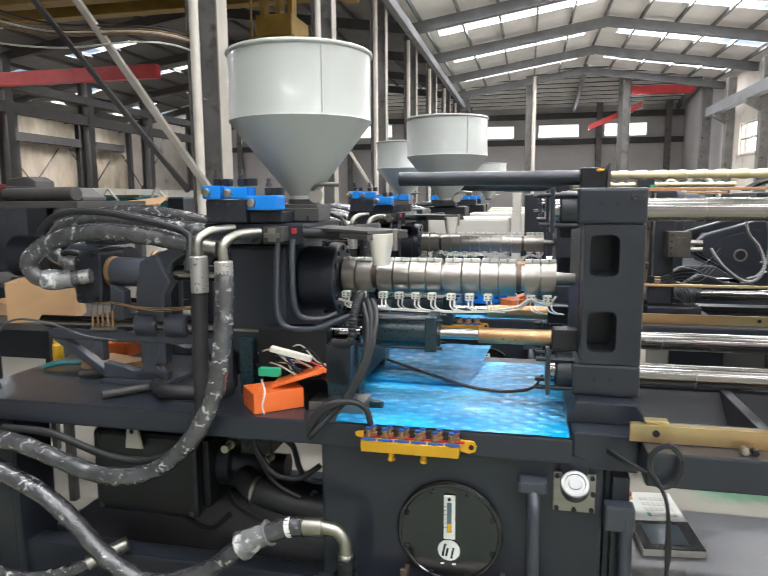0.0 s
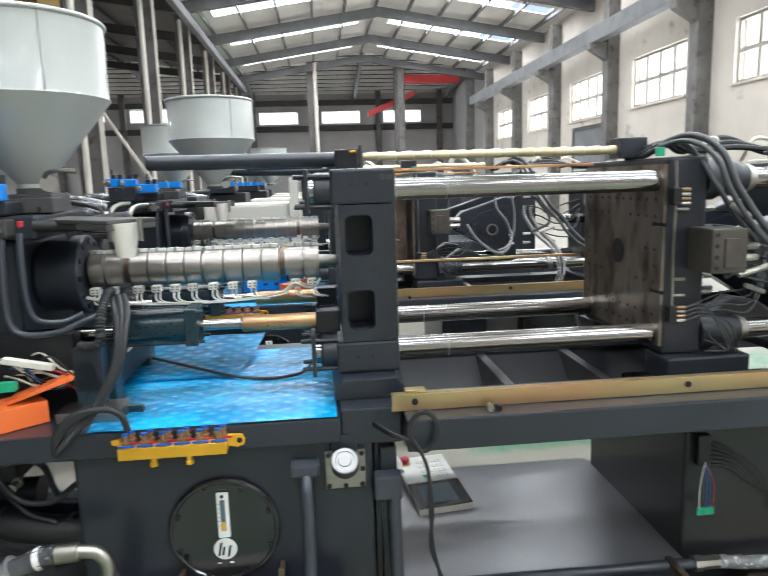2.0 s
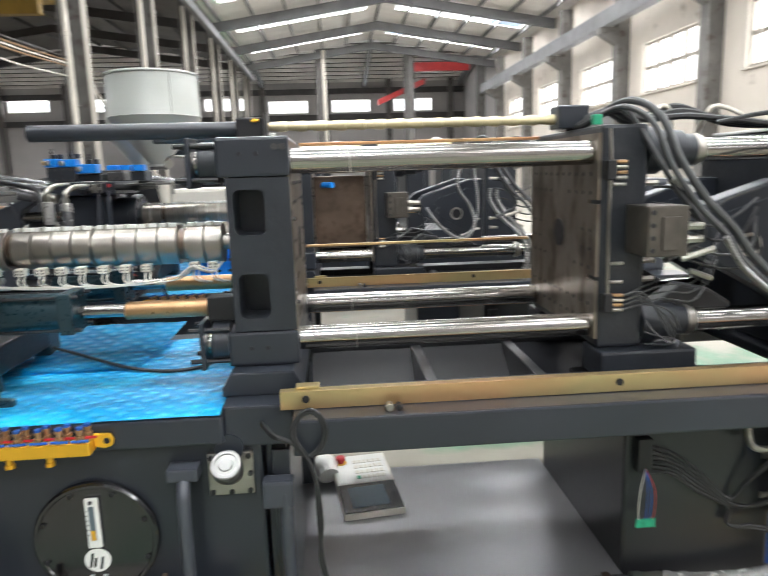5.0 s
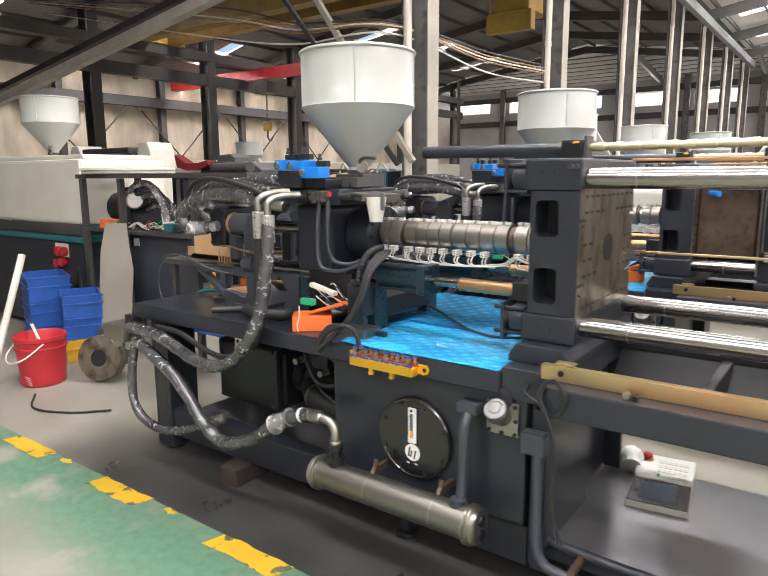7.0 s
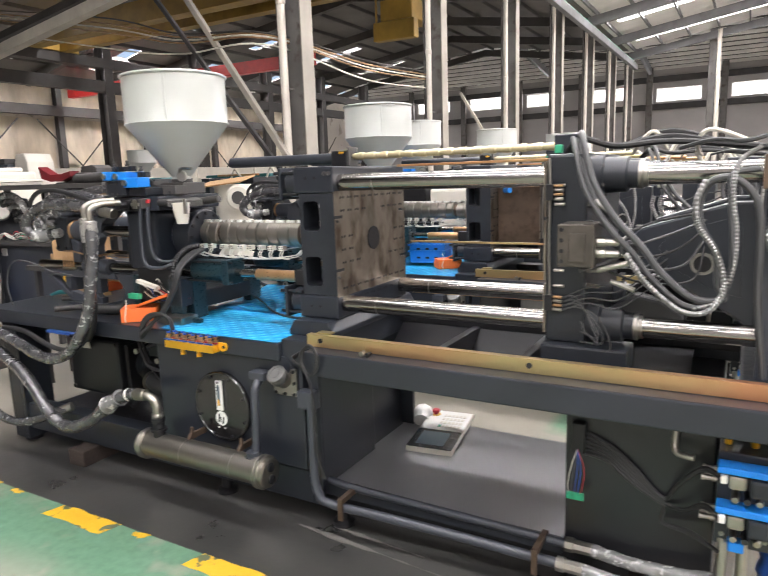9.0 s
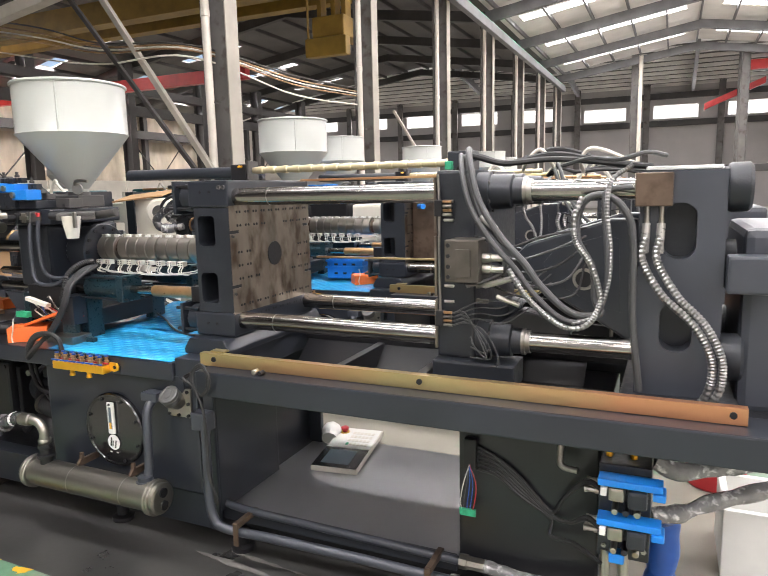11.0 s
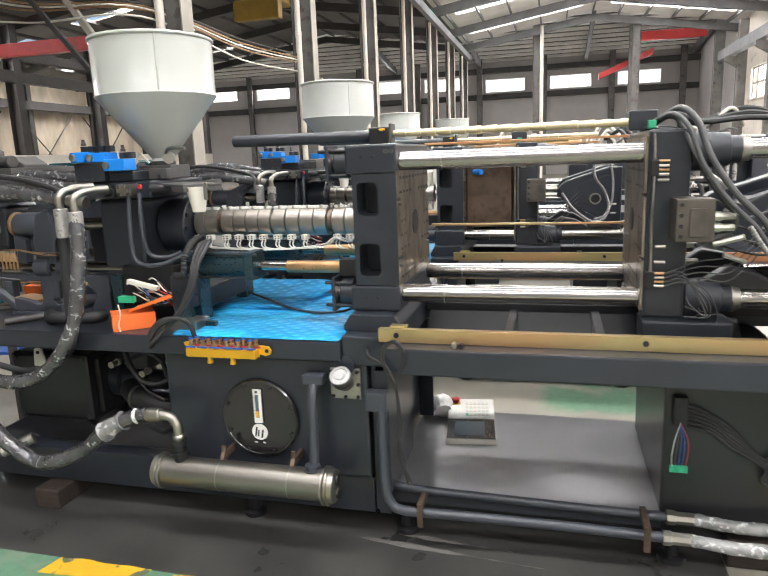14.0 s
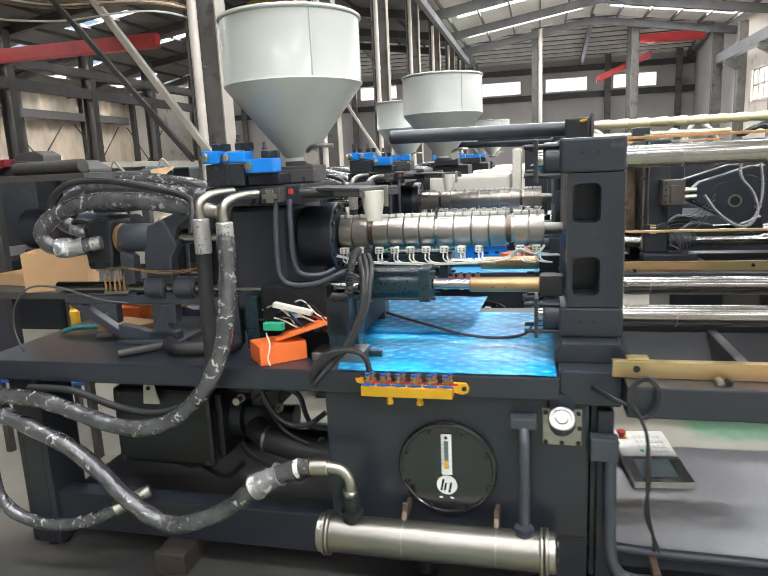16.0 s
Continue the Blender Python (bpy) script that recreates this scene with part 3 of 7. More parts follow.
def steel_column(x, y, top, w, d, pale, body="column"):
    c = thing("steel_column", (x, y, 0), "tall grey steel column of the hall", "column", "hall columns", "structure")
    part("web", box(x - w / 2 + 0.02, x + w / 2 - 0.02, y - 0.01, y + 0.01, 0, top, 0), body, c)
    part("flange", box(x - w / 2, x - w / 2 + 0.02, y - d / 2, y + d / 2, 0, top, 0), body, c)
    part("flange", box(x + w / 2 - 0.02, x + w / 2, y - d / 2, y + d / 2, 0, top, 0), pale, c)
    part("base_plate", box(x - w / 2 - 0.08, x + w / 2 + 0.08, y - d / 2 - 0.08, y + d / 2 + 0.08, 0, 0.03), "column", c)
    return c


for k in range(-2, 7):
    y = FIRST + BAY * k
    if k in (-1,):
        continue
    # paler east flange: the light from the east windows is put into its colour
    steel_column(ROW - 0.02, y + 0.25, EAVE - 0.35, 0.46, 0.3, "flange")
    pipe = thing("downpipe", (ROW - 0.06, y - 0.02, 0), "off-white vertical pipe strapped to the column", "pipe", "column pipes")
    part("tube", rod((ROW - 0.06, y - 0.02, 0), (ROW - 0.06, y - 0.02, EAVE - 0.6), 0.062), "pipe", pipe)
    for z in (1.3, 4.25, 6.4):
        part("collar", rod((ROW - 0.06, y - 0.02, z), (ROW - 0.06, y - 0.02, z + 0.1), 0.072), "pipe", pipe)
    part("clamp", box(ROW - 0.14, ROW + 0.02, y - 0.01, y + 0.11, 3.0, 3.03), "column", pipe)
setting("crane_beam_row", box(ROW + 0.3, ROW + 0.5, BACK, 39.2, 6.95, 7.25, 0.02), "rafter", "grey crane runway beam with a green rail")
setting("crane_rail", box(ROW + 0.36, ROW + 0.44, BACK, 39.2, 7.254, 7.32, 0.01), "green")
for k in range(0, 6):
    y = 12.9 + 5.1 * k
    steel_column(LEFT_ROW, y, EAVE - 0.3, 0.55, 0.4, "west_steel", "west_steel")
    setting("wall_post", box(LEFT + 0.1, LEFT + 0.4, y + 1.6, y + 1.9, 0, 6.6, 0.01), "west_steel")
for x, z in ((LEFT_ROW + 0.1, 5.3), (LEFT + 0.5, 4.9)):
    setting("runway_beam", box(x - 0.15, x + 0.15, 2, 39, z, z + 0.45, 0.01), "west_steel")


def tarp(y0, y1, z0, z1):
    bm = bmesh.new()
    nu, nv = 28, 10
    grid = []
    for i in range(nu + 1):
        col = []
        for j in range(nv + 1):
            u, v = i / nu, j / nv
            y, z = y0 + (y1 - y0) * u, z0 + (z1 - z0) * v
            sag = 0.25 * math.sin(u * math.pi) * (1 - v) * 0.3
            col.append(bm.verts.new((LEFT + 0.14 + 0.09 * noise.noise((y * 1.6, z * 0.9, 3)) + 0.06 * math.sin(y * 4.2 + z * 1.3), y, z - sag)))
        grid.append(col)
    for i in range(nu):
        for j in range(nv):
            f = bm.faces.new((grid[i][j], grid[i + 1][j], grid[i + 1][j + 1], grid[i][j + 1]))
            f.smooth = True
    bmesh.ops.solidify(bm, geom=bm.faces[:], thickness=0.01)
    return bm


for k in range(7):
    y = 4.4 + 5.1 * k
    for z0, z1 in ((1.9, 4.8), (5.0, 6.5)):
        solo("tarpaulin", tarp(y + 0.1, y + 4.9, z0, z1), "tarp", "creased beige tarpaulin hung over the hall wall", "tarpaulin", "wall tarpaulins")
for k in range(6):
    y = 12.9 + 5.1 * k
    b = thing("cross_brace", (LEFT + 0.6, y, 0.5), "dark steel rod cross brace along the wall", "brace", "wall braces", "structure")
    part("brace_rod", rod((LEFT + 0.6, y + 0.4, 0.5), (LEFT + 0.6, y + 4.6, 4.7), 0.035, 8), "west_steel", b)
    part("brace_rod", rod((LEFT + 0.6, y + 4.6, 0.5), (LEFT + 0.6, y + 0.4, 4.7), 0.035, 8), "west_steel", b)


def strut(p0, p1, w, material, label):
    d = Vector(p1) - Vector(p0)
    bm = box(-w / 2, w / 2, -w / 2, w / 2, 0, d.length, 0.01)
    bm.transform(Matrix.Translation(p0) @ d.to_track_quat("Z", "Y").to_matrix().to_4x4())
    return tagged(new("brace", mesh_of("brace", bm, M[material])), label, "brace", "", "structure")


strut((-4.12, 8.0, 1.84), (-7.9, 8.0, 7.1), 0.09, "flange", "grey diagonal steel brace")
strut((-4.47, 8.12, 1.8), (-9.0, 8.12, 7.2), 0.07, "dark_steel", "thin dark diagonal brace")
strut((-18.0, 7.9, 3.43), (-4.45, 7.9, 5.3), 0.2, "pipe", "pale sloping steel beam")
strut((-18.0, 8.3, 3.95), (-4.45, 8.3, 5.75), 0.14, "dark_steel", "dark sloping steel beam")
strut((-4.1, 18.3, 1.6), (-5.6, 18.3, 4.0), 0.08, "pipe", "thin pale brace")

# overhead cranes
setting("runway_beam", box(-21.15, -20.7, 2, 39, 6.25, 6.615, 0.01), "west_steel", "dark crane runway beam")
cr = thing("bridge_crane", (-12.5, 15.0, 6.6), "dull yellow bridge crane with a hoist trolley", "crane")
part("girder", box(-20.8, -4.6, 14.6, 15.1, 6.6, 7.25, 0.02), "crane", cr)
part("girder", box(-20.8, -4.6, 15.9, 16.3, 6.6, 7.2, 0.02), "crane", cr)
tr = part("trolley", box(-6.25, -5.35, 14.7, 15.9, 5.45, 5.95, 0.04), "crane", cr)
for x in (-6.2, -5.8, -5.5):
    part("hanger", box(x - 0.06, x + 0.06, 15.0, 15.3, 5.9, 6.6, 0.01), "crane", tr)
part("platform", box(-6.35, -5.2, 14.5, 14.75, 4.95, 5.4, 0.03), "crane", tr)
part("ladder_rail", rod((-6.3, 14.6, 5.3), (-6.3, 14.6, 6.6), 0.03, 8), "crane", tr)
part("motor", rod((-6.1, 15.2, 5.25), (-5.5, 15.2, 5.25), 0.2), "dark_steel", tr)
for x in (-21.0, -4.6):
    part("end_carriage", box(x, x + 0.35, 14.2, 16.7, 6.62, 6.94, 0.02), "crane", cr)
rc = thing("bridge_crane", (-16, 20, 5.7), "red bridge crane beam with a hanging hook block", "crane")
part("girder", box(-26, -12, 19.8, 20.1, 5.7, 6.15, 0.02), "red", rc)
part("hoist", box(-20.0, -19.2, 19.6, 20.3, 5.1, 5.6, 0.05), "dark_steel", rc)
part("chain", rod((-19.6, 19.95, 3.9), (-19.6, 19.95, 5.1), 0.03, 8), "dark_steel", rc)
part("hook_block", box(-19.8, -19.4, 19.85, 20.05, 3.55, 3.95, 0.08), "crane", rc)
part("hook", hose([(-19.6, 19.95, 3.55), (-19.6, 19.95, 3.3), (-19.45, 19.95, 3.15), (-19.3, 19.95, 3.3)], 0.04, 8), "dark_steel", rc)
rc = thing("bridge_crane", (7, 41, 7.0), "red bridge crane near the end wall", "crane")
part("girder", box(5.6, 9.2, 40.8, 41.1, 7.6, 8.1, 0.02), "red", rc)
strutbm = prism([(3.6, 5.75), (6.6, 7.0), (6.6, 7.35), (3.6, 6.1)], 42.0, 42.3)
part("girder", strutbm, "red", rc)
part("post", box(5.2, 5.6, 41.4, 41.7, 0, 9.0, 0.02), "column", rc)
fp = thing("downpipe", (0.3, 39.2, 0), "off-white vertical pipe at the end of the bay", "pipe", "column pipes")
part("tube", rod((0.3, 39.2, 0), (0.3, 39.2, 8.6), 0.11), "pipe", fp)
steel_column(0.0, 39.6, 8.7, 0.4, 0.3, "column")
steel_column(5.4, 39.6, 8.7, 0.4, 0.3, "column")
steel_column(9.6, 39.6, 8.7, 0.5, 0.3, "column")
bd = thing("cable_run", (-9, 8.0, 4.2), "bundle of thin cables strung across the hall", "cable")
for k, (dz, m) in enumerate(((0.0, "copper"), (0.05, "wire"), (0.1, "copper"), (-0.18, "wire"), (0.16, "dark_steel"))):
    part("cable", hose([(-17, 9.0 + 0.1 * k, 6.2 + dz), (-9, 8.4, 4.55 + dz * 1.6), (-6.6, 8.2, 4.0 + dz), (-4.5, 8.0, 3.78 + dz * 0.5), (-4.25, 10.5, 3.6 + dz), (-4.25, 13.1, 3.7 + dz)], 0.014, 6), m, bd)

# overcast sky seen through the openings
setting("backdrop", box(LEFT - 2, RIGHT + 2, BACK - 2, FAR + 2, 12.0, 12.05, 0), "cloud")
setting("backdrop", box(RIGHT + 1.6, RIGHT + 1.65, BACK - 2, FAR + 2, 1.5, 8.5, 0), "cloud")
setting("backdrop", box(LEFT - 2, RIGHT + 2, FAR + 1.2, FAR + 1.25, 4.5, 8.5, 0), "cloud")

# floor markings
def stripe(x0, x1, seed):
    rnd = random.Random(seed)
    top = [(x0 + (x1 - x0) * k / 9, 1.725 - 0.012 * rnd.random()) for k in range(10)]
    low = [(x1 - (x1 - x0) * k / 9 - 0.03, 1.60 + 0.016 * rnd.random()) for k in range(10)]
    return prism(top + low, 0.0005, 0.002, "xy", 0)


for k in range(-2, 8):
    x = -2.98 + 1.0 * k
    solo("floor_marking", stripe(x, x + 0.46 + 0.03 * math.sin(k * 5), k), "floor_yellow", "worn yellow painted dash on the floor", "floor marking", "yellow floor dashes")


# two thin streaks, paler than the dark floor round them
for k, (x0, x1, y0, y1, w) in enumerate(((0.26, 1.05, 2.115, 2.045, 0.02), (0.42, 0.92, 2.175, 2.135, 0.012))):
    pts = [(x0 + (x1 - x0) * i / 12, y0 + (y1 - y0) * i / 12 + w * math.sin(math.pi * min(1, i / 7)) * 0.8 + 0.004 * math.sin(i * 2.3)) for i in range(13)]
    back = [(x, 2 * (y0 + (y1 - y0) * (x - x0) / (x1 - x0)) - y - 0.004) for x, y in pts[::-1]]
    solo("floor_marking", prism(pts + back, 0.0005, 0.002, "xy", 0), "column", "faint pale streak on the dark floor", "floor marking", "pale floor streaks")


for k in range(-2, 6):
    x = -2.98 + 1.0 * k + 0.56 + 0.04 * math.sin(k * 3.1)
    rnd = random.Random(40 + k)
    w = 0.05 + 0.11 * rnd.random()
    ring = [(x + w * (0.5 + 0.5 * math.cos(a)) * (0.7 + 0.5 * rnd.random()), 1.695 + 0.022 * math.sin(a) * (0.5 + 0.9 * rnd.random())) for a in (2 * math.pi * i / 14 for i in range(14))]
    solo("floor_marking", prism(ring, 0.0005, 0.002, "xy", 0), "floor_yellow", "small flaked remnant of yellow floor paint", "floor marking", "yellow floor remnants")

# ---- the injection moulding machine ----
AX, AZ = 2.615, 1.352
m1 = thing("injection_moulding_machine", (0.2, AX, 0), "dark grey unfinished injection moulding machine with bare tie bars", "machine", "moulding machines")
P = lambda name, bm, material, label="", parent=None: part(name, bm, material, parent or m1, label)

# bed
bed = P("deck", box(-2.19, 0.215, 2.09, 3.14, 0.82, 0.905, 0.008), "paint")
P("deck_front_strip", box(0.215, 0.42, 2.11, 3.14, 0.80, 0.925, 0.008), "paint")
P("oil_tank", box(-0.645, 0.318, 2.125, 3.08, 0.285, 0.818, 0.012), "paint")
P("base_frame", box(-2.08, 0.32, 2.16, 2.26, 0.10, 0.27, 0.008), "paint")
P("base_frame", box(-2.08, 0.32, 2.97, 3.07, 0.10, 0.27, 0.008), "paint")
P("base_plate", box(-2.06, -0.65, 2.262, 2.968, 0.14, 0.17, 0.004), "black")
for x in (-2.1, -1.98):
    P("leg", box(x, x + 0.03, 2.14, 2.34, 0.03, 0.818, 0.006), "paint")
P("leg", box(-2.07, -1.98, 2.14, 2.16, 0.03, 0.818, 0.004), "paint")
P("leg", box(-2.1, -1.96, 2.9, 3.1, 0.03, 0.818, 0.006), "paint")
for x in (-2.03, -0.3, 0.45, 1.55):
    for y in (2.22, 3.0):
        f = P("levelling_foot", turned([(0, 0.055), (0.02, 0.055), (0.03, 0.03), (0.1, 0.03)], (x, y, 0), "z", 16), "black")
P("clamp_beam", box(0.422, 2.75, 2.0, 2.19, 0.808, 0.914, 0.008), "paint")
P("clamp_beam", box(0.422, 2.75, 3.04, 3.14, 0.775, 0.88, 0.008), "paint")
P("slide_way", box(0.43, 2.7, 2.2, 2.34, 0.86, 0.90, 0.005), "black")
P("slide_way", box(0.43, 2.7, 2.89, 3.03, 0.86, 0.90, 0.005), "black")
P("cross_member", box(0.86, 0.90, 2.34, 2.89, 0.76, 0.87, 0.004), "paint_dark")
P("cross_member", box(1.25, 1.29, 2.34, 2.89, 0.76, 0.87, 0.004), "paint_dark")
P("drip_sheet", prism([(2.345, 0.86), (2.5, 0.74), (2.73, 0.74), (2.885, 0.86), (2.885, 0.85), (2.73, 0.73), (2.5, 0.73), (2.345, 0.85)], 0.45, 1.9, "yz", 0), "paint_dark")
# clamp base: posts, tray and box
P("post_plate", box(0.325, 0.345, 2.16, 3.05, 0.12, 0.80, 0.004), "paint")
P("post_plate", box(0.346, 0.40, 2.13, 2.145, 0.12, 0.775, 0.004), "paint")
P("post_plate", box(0.386, 0.40, 2.146, 2.62, 0.21, 0.775, 0.004), "paint")
P("post_plate", box(0.347, 0.428, 3.02, 3.048, 0.21, 0.775, 0.004), "paint")
P("bracket_box", box(0.318, 0.411, 2.07, 2.128, 0.614, 0.70, 0.01), "paint2")
P("tray", box(0.36, 1.50, 2.22, 3.14, 0.19, 0.205, 0.003), "tray", "scuffed bare steel tray")
P("tray_lip", box(0.36, 1.50, 2.205, 2.218, 0.14, 0.21, 0.003), "paint")
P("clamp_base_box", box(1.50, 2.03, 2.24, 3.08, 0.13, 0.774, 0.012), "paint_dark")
P("clamp_base_skid", box(0.36, 2.02, 2.3, 2.42, 0.03, 0.129, 0.008), "black")
P("wood_block", box(1.75, 1.95, 2.2, 2.3, 0.0, 0.127, 0.01), "wood", "rough dark timber block")
P("wood_block", box(-1.42, -1.28, 2.05, 2.4, 0.0, 0.098, 0.01), "wood", "rough dark timber block")

# zinc plated rail on the front of the bed
rail = P("guide_rail", prism([(2.085, 0.916), (2.097, 0.916), (2.097, 0.961), (2.118, 0.961), (2.118, 0.971), (2.085, 0.971)], 0.385, 2.46, "yz", 0.0015), "yzinc", "iridescent yellow zinc plated rail")
for x in (0.46, 1.4, 2.42):
    P("rail_hole", turned([(0, 0.011), (0.006, 0.011)], (x, 2.0785, 0.947), "y", 14), "black", "", rail)
P("rail_tab", box(0.43, 0.50, 2.10, 2.14, 0.972, 0.98, 0.002), "yzinc")
P("rail_bolt", rod((0.70, 2.03, 0.926), (0.70, 2.06, 0.926), 0.012, 10), "zinc")
P("rail_bolt", rod((0.728, 2.03, 0.924), (0.728, 2.06, 0.924), 0.01, 10), "black")

# tank front: round cover with gauge, filler, pipes
cover = P("tank_cover", turned([(0, 0.176), (0.004, 0.182), (0.022, 0.182), (0.028, 0.176), (0.028, 0.168), (0.024, 0.164), (0.0245, 0.01)], (-0.182, 2.1245, 0.537), (0, -1, 0), 56), "gloss_black", "glossy black round tank cover")
for k in range(8):
    a = radians(22.5 + 45 * k)
    P("cover_screw", turned([(0, 0.007), (0.005, 0.007), (0.006, 0.004)], (-0.182 + 0.158 * math.cos(a), 2.098, 0.537 + 0.158 * math.sin(a)), (0, -1, 0), 10), "black", "", cover)
P("gauge_body", box(-0.199, -0.161, 2.084, 2.0955, 0.522, 0.678, 0.003), "white", "oil level gauge with a clear tube", cover)
P("gauge_window", box(-0.188, -0.172, 2.0815, 2.0838, 0.548, 0.655, 0.001), "screen", "", cover)
P("gauge_mark", box(-0.1865, -0.1735, 2.0798, 2.0812, 0.55, 0.58, 0), "brass", "", cover)
for k in range(6):
    P("gauge_tick", box(-0.197, -0.191, 2.0825, 2.0837, 0.565 + 0.015 * k, 0.567 + 0.015 * k, 0), "black", "", cover)
P("gauge_screw", turned([(0, 0.006), (0.004, 0.006)], (-0.18, 2.083, 0.668), (0, -1, 0), 10), "black", "", cover)
badge = P("badge", turned([(0, 0.038), (0.001, 0.038)], (-0.182, 2.0955, 0.477), (0, -1, 0), 32), "white", "round white maker's badge", cover)
for x, z, w, h in ((-0.199, 0.477, 0.008, 0.046), (-0.187, 0.47, 0.008, 0.03), (-0.168, 0.468, 0.008, 0.04)):
    bmk = box(x - w / 2, x + w / 2, 2.0938, 2.0944, z - h / 2, z + h / 2, 0)
    for v in bmk.verts:
        v.co.x += 0.2 * (v.co.z - 0.477)
    P("badge_bar", bmk, "gloss_black", "", cover)
for dx in (-0.02, 0.02):
    P("badge_bar", box(-0.184 + dx - 0.006, -0.184 + dx + 0.006, 2.0945, 2.0955, 0.424, 0.43, 0), "white", "", cover)
fill = P("filler_plate", box(0.158, 0.292, 2.108, 2.1245, 0.652, 0.786, 0.004), "steel", "bare steel square filler plate")
P("filler_neck", turned([(0, 0.04), (0.05, 0.04), (0.052, 0.036)], (0.224, 2.112, 0.725), (0, -0.8, 0.6), 28), "steel", "", fill)
P("filler_cap", turned([(0, 0.04), (0.003, 0.045), (0.026, 0.045), (0.028, 0.042), (0.03, 0.042), (0.031, 0.046), (0.041, 0.046), (0.044, 0.042), (0.044, 0.033), (0.0405, 0.031), (0.0405, 0.021), (0.044, 0.019), (0.0445, 0.002)], (0.224, 2.076, 0.745), (-0.03, -0.66, 0.75), 36), "cap_chrome", "shiny chrome breather cap", fill)
for dx, dz in ((-0.055, -0.055), (0.055, -0.055), (-0.055, 0.055), (0.055, 0.055), (0.058, 0.0), (0.0, -0.057)):
    P("filler_bolt", turned([(0, 0.008), (0.008, 0.008), (0.009, 0.004)], (0.225 + dx, 2.1075, 0.719 + dz), (0, -1, 0), 8), "black", "", fill)
P("weld_neck", turned([(0, 0.05), (0.01, 0.043), (0.02, 0.043)], (0.225, 2.1235, 0.80), (0, -1, 0), 24), "paint")
P("pipe_block", box(0.048, 0.138, 2.06, 2.1245, 0.722, 0.762, 0.006), "paint2")
P("return_pipe", hose([(0.095, 2.085, 0.722), (0.096, 2.055, 0.70), (0.097, 2.04, 0.66), (0.097, 2.035, 0.55), (0.097, 2.03, 0.44), (0.097, 2.02, 0.385)], 0.02, 14), "paint2")
P("pipe_flange", turned([(0, 0.04), (0.012, 0.04), (0.012, 0.032), (0.03, 0.032)], (0.097, 2.0, 0.362), "z", 20), "paint2")

# cooler
cooler = P("oil_cooler", rod((-0.60, 1.99, 0.308), (0.15, 1.99, 0.308), 0.067, 36, None, 0.02), "cooler", "brushed steel tube oil cooler")
for x, w in ((-0.628, 0.012), (-0.612, 0.012), (0.15, 0.012), (0.166, 0.014)):
    P("end_ring", turned([(0, 0.077), (0.003, 0.081), (w - 0.003, 0.081), (w, 0.077)], (x, 1.99, 0.308), "x", 36), "zinc", "", cooler)
P("end_cap", turned([(0, 0.07), (0.02, 0.07), (0.025, 0.06)], (0.18, 1.99, 0.308), "x", 32), "zinc", "", cooler)
P("end_cap", turned([(0, 0.07), (0.016, 0.07), (0.02, 0.06)], (-0.629, 1.99, 0.308), (-1, 0, 0), 32), "zinc", "", cooler)
for dz in (-0.03, 0.03):
    P("port", turned([(0, 0.022), (0.008, 0.022), (0.008, 0.017)], (0.2055, 1.99, 0.308 + dz), "x", 18), "black", "", cooler)
for x in (-0.33, 0.0):
    P("cooler_strap", turned([(0, 0.0685), (0.004, 0.0685)], (x, 1.99, 0.308), "x", 30), "zinc", "", cooler)
    P("cooler_bracket", prism([(2.1245, 0.40), (2.1245, 0.37), (2.0, 0.368), (2.0, 0.378), (2.02, 0.40), (2.024, 0.43), (2.036, 0.43), (2.036, 0.40)], x - 0.008, x + 0.01, "yz", 0.002), "mould", "", cooler)
P("cooler_nozzle", turned([(0, 0.03), (0.03, 0.03), (0.032, 0.042), (0.045, 0.042), (0.047, 0.028), (0.075, 0.028), (0.08, 0.034), (0.1, 0.034)], (-0.52, 1.985, 0.365), "z", 20), "black", "", cooler)
P("hose_nut", turned([(0, 0.03), (0.025, 0.03)], (-0.52, 1.985, 0.465), "z", 6), "zinc")
P("hose_elbow", hose([(-0.52, 1.985, 0.488), (-0.522, 1.985, 0.53), (-0.55, 1.985, 0.566), (-0.60, 1.982, 0.576)], 0.022, 14), "zinc", "plated steel hose elbow")
P("hose_ferrule", rod((-0.595, 1.982, 0.576), (-0.665, 1.98, 0.572), 0.031), "zinc")

# front hoses
P("hydraulic_hose", hose([(-0.665, 1.98, 0.572), (-0.74, 1.98, 0.555), (-0.87, 1.97, 0.49), (-1.02, 1.96, 0.38), (-1.2, 1.95, 0.31), (-1.32, 1.95, 0.325), (-1.45, 1.96, 0.40), (-1.55, 1.97, 0.49), (-1.68, 1.98, 0.58), (-1.85, 1.99, 0.65), (-2.0, 2.0, 0.70), (-2.06, 2.01, 0.715)], 0.034, 14, 8, 0.18), "plastic_wrap", "black hydraulic hose wrapped in clear film")
P("hose_sleeve", hose([(-0.79, 1.98, 0.535), (-0.84, 1.975, 0.51), (-0.89, 1.97, 0.478)], 0.046, 14, 8, 0.35), "foil", "bunched clear wrapping film")
P("hose_label", rod((-0.70, 1.98, 0.5675), (-0.725, 1.98, 0.5605), 0.0345), "white")
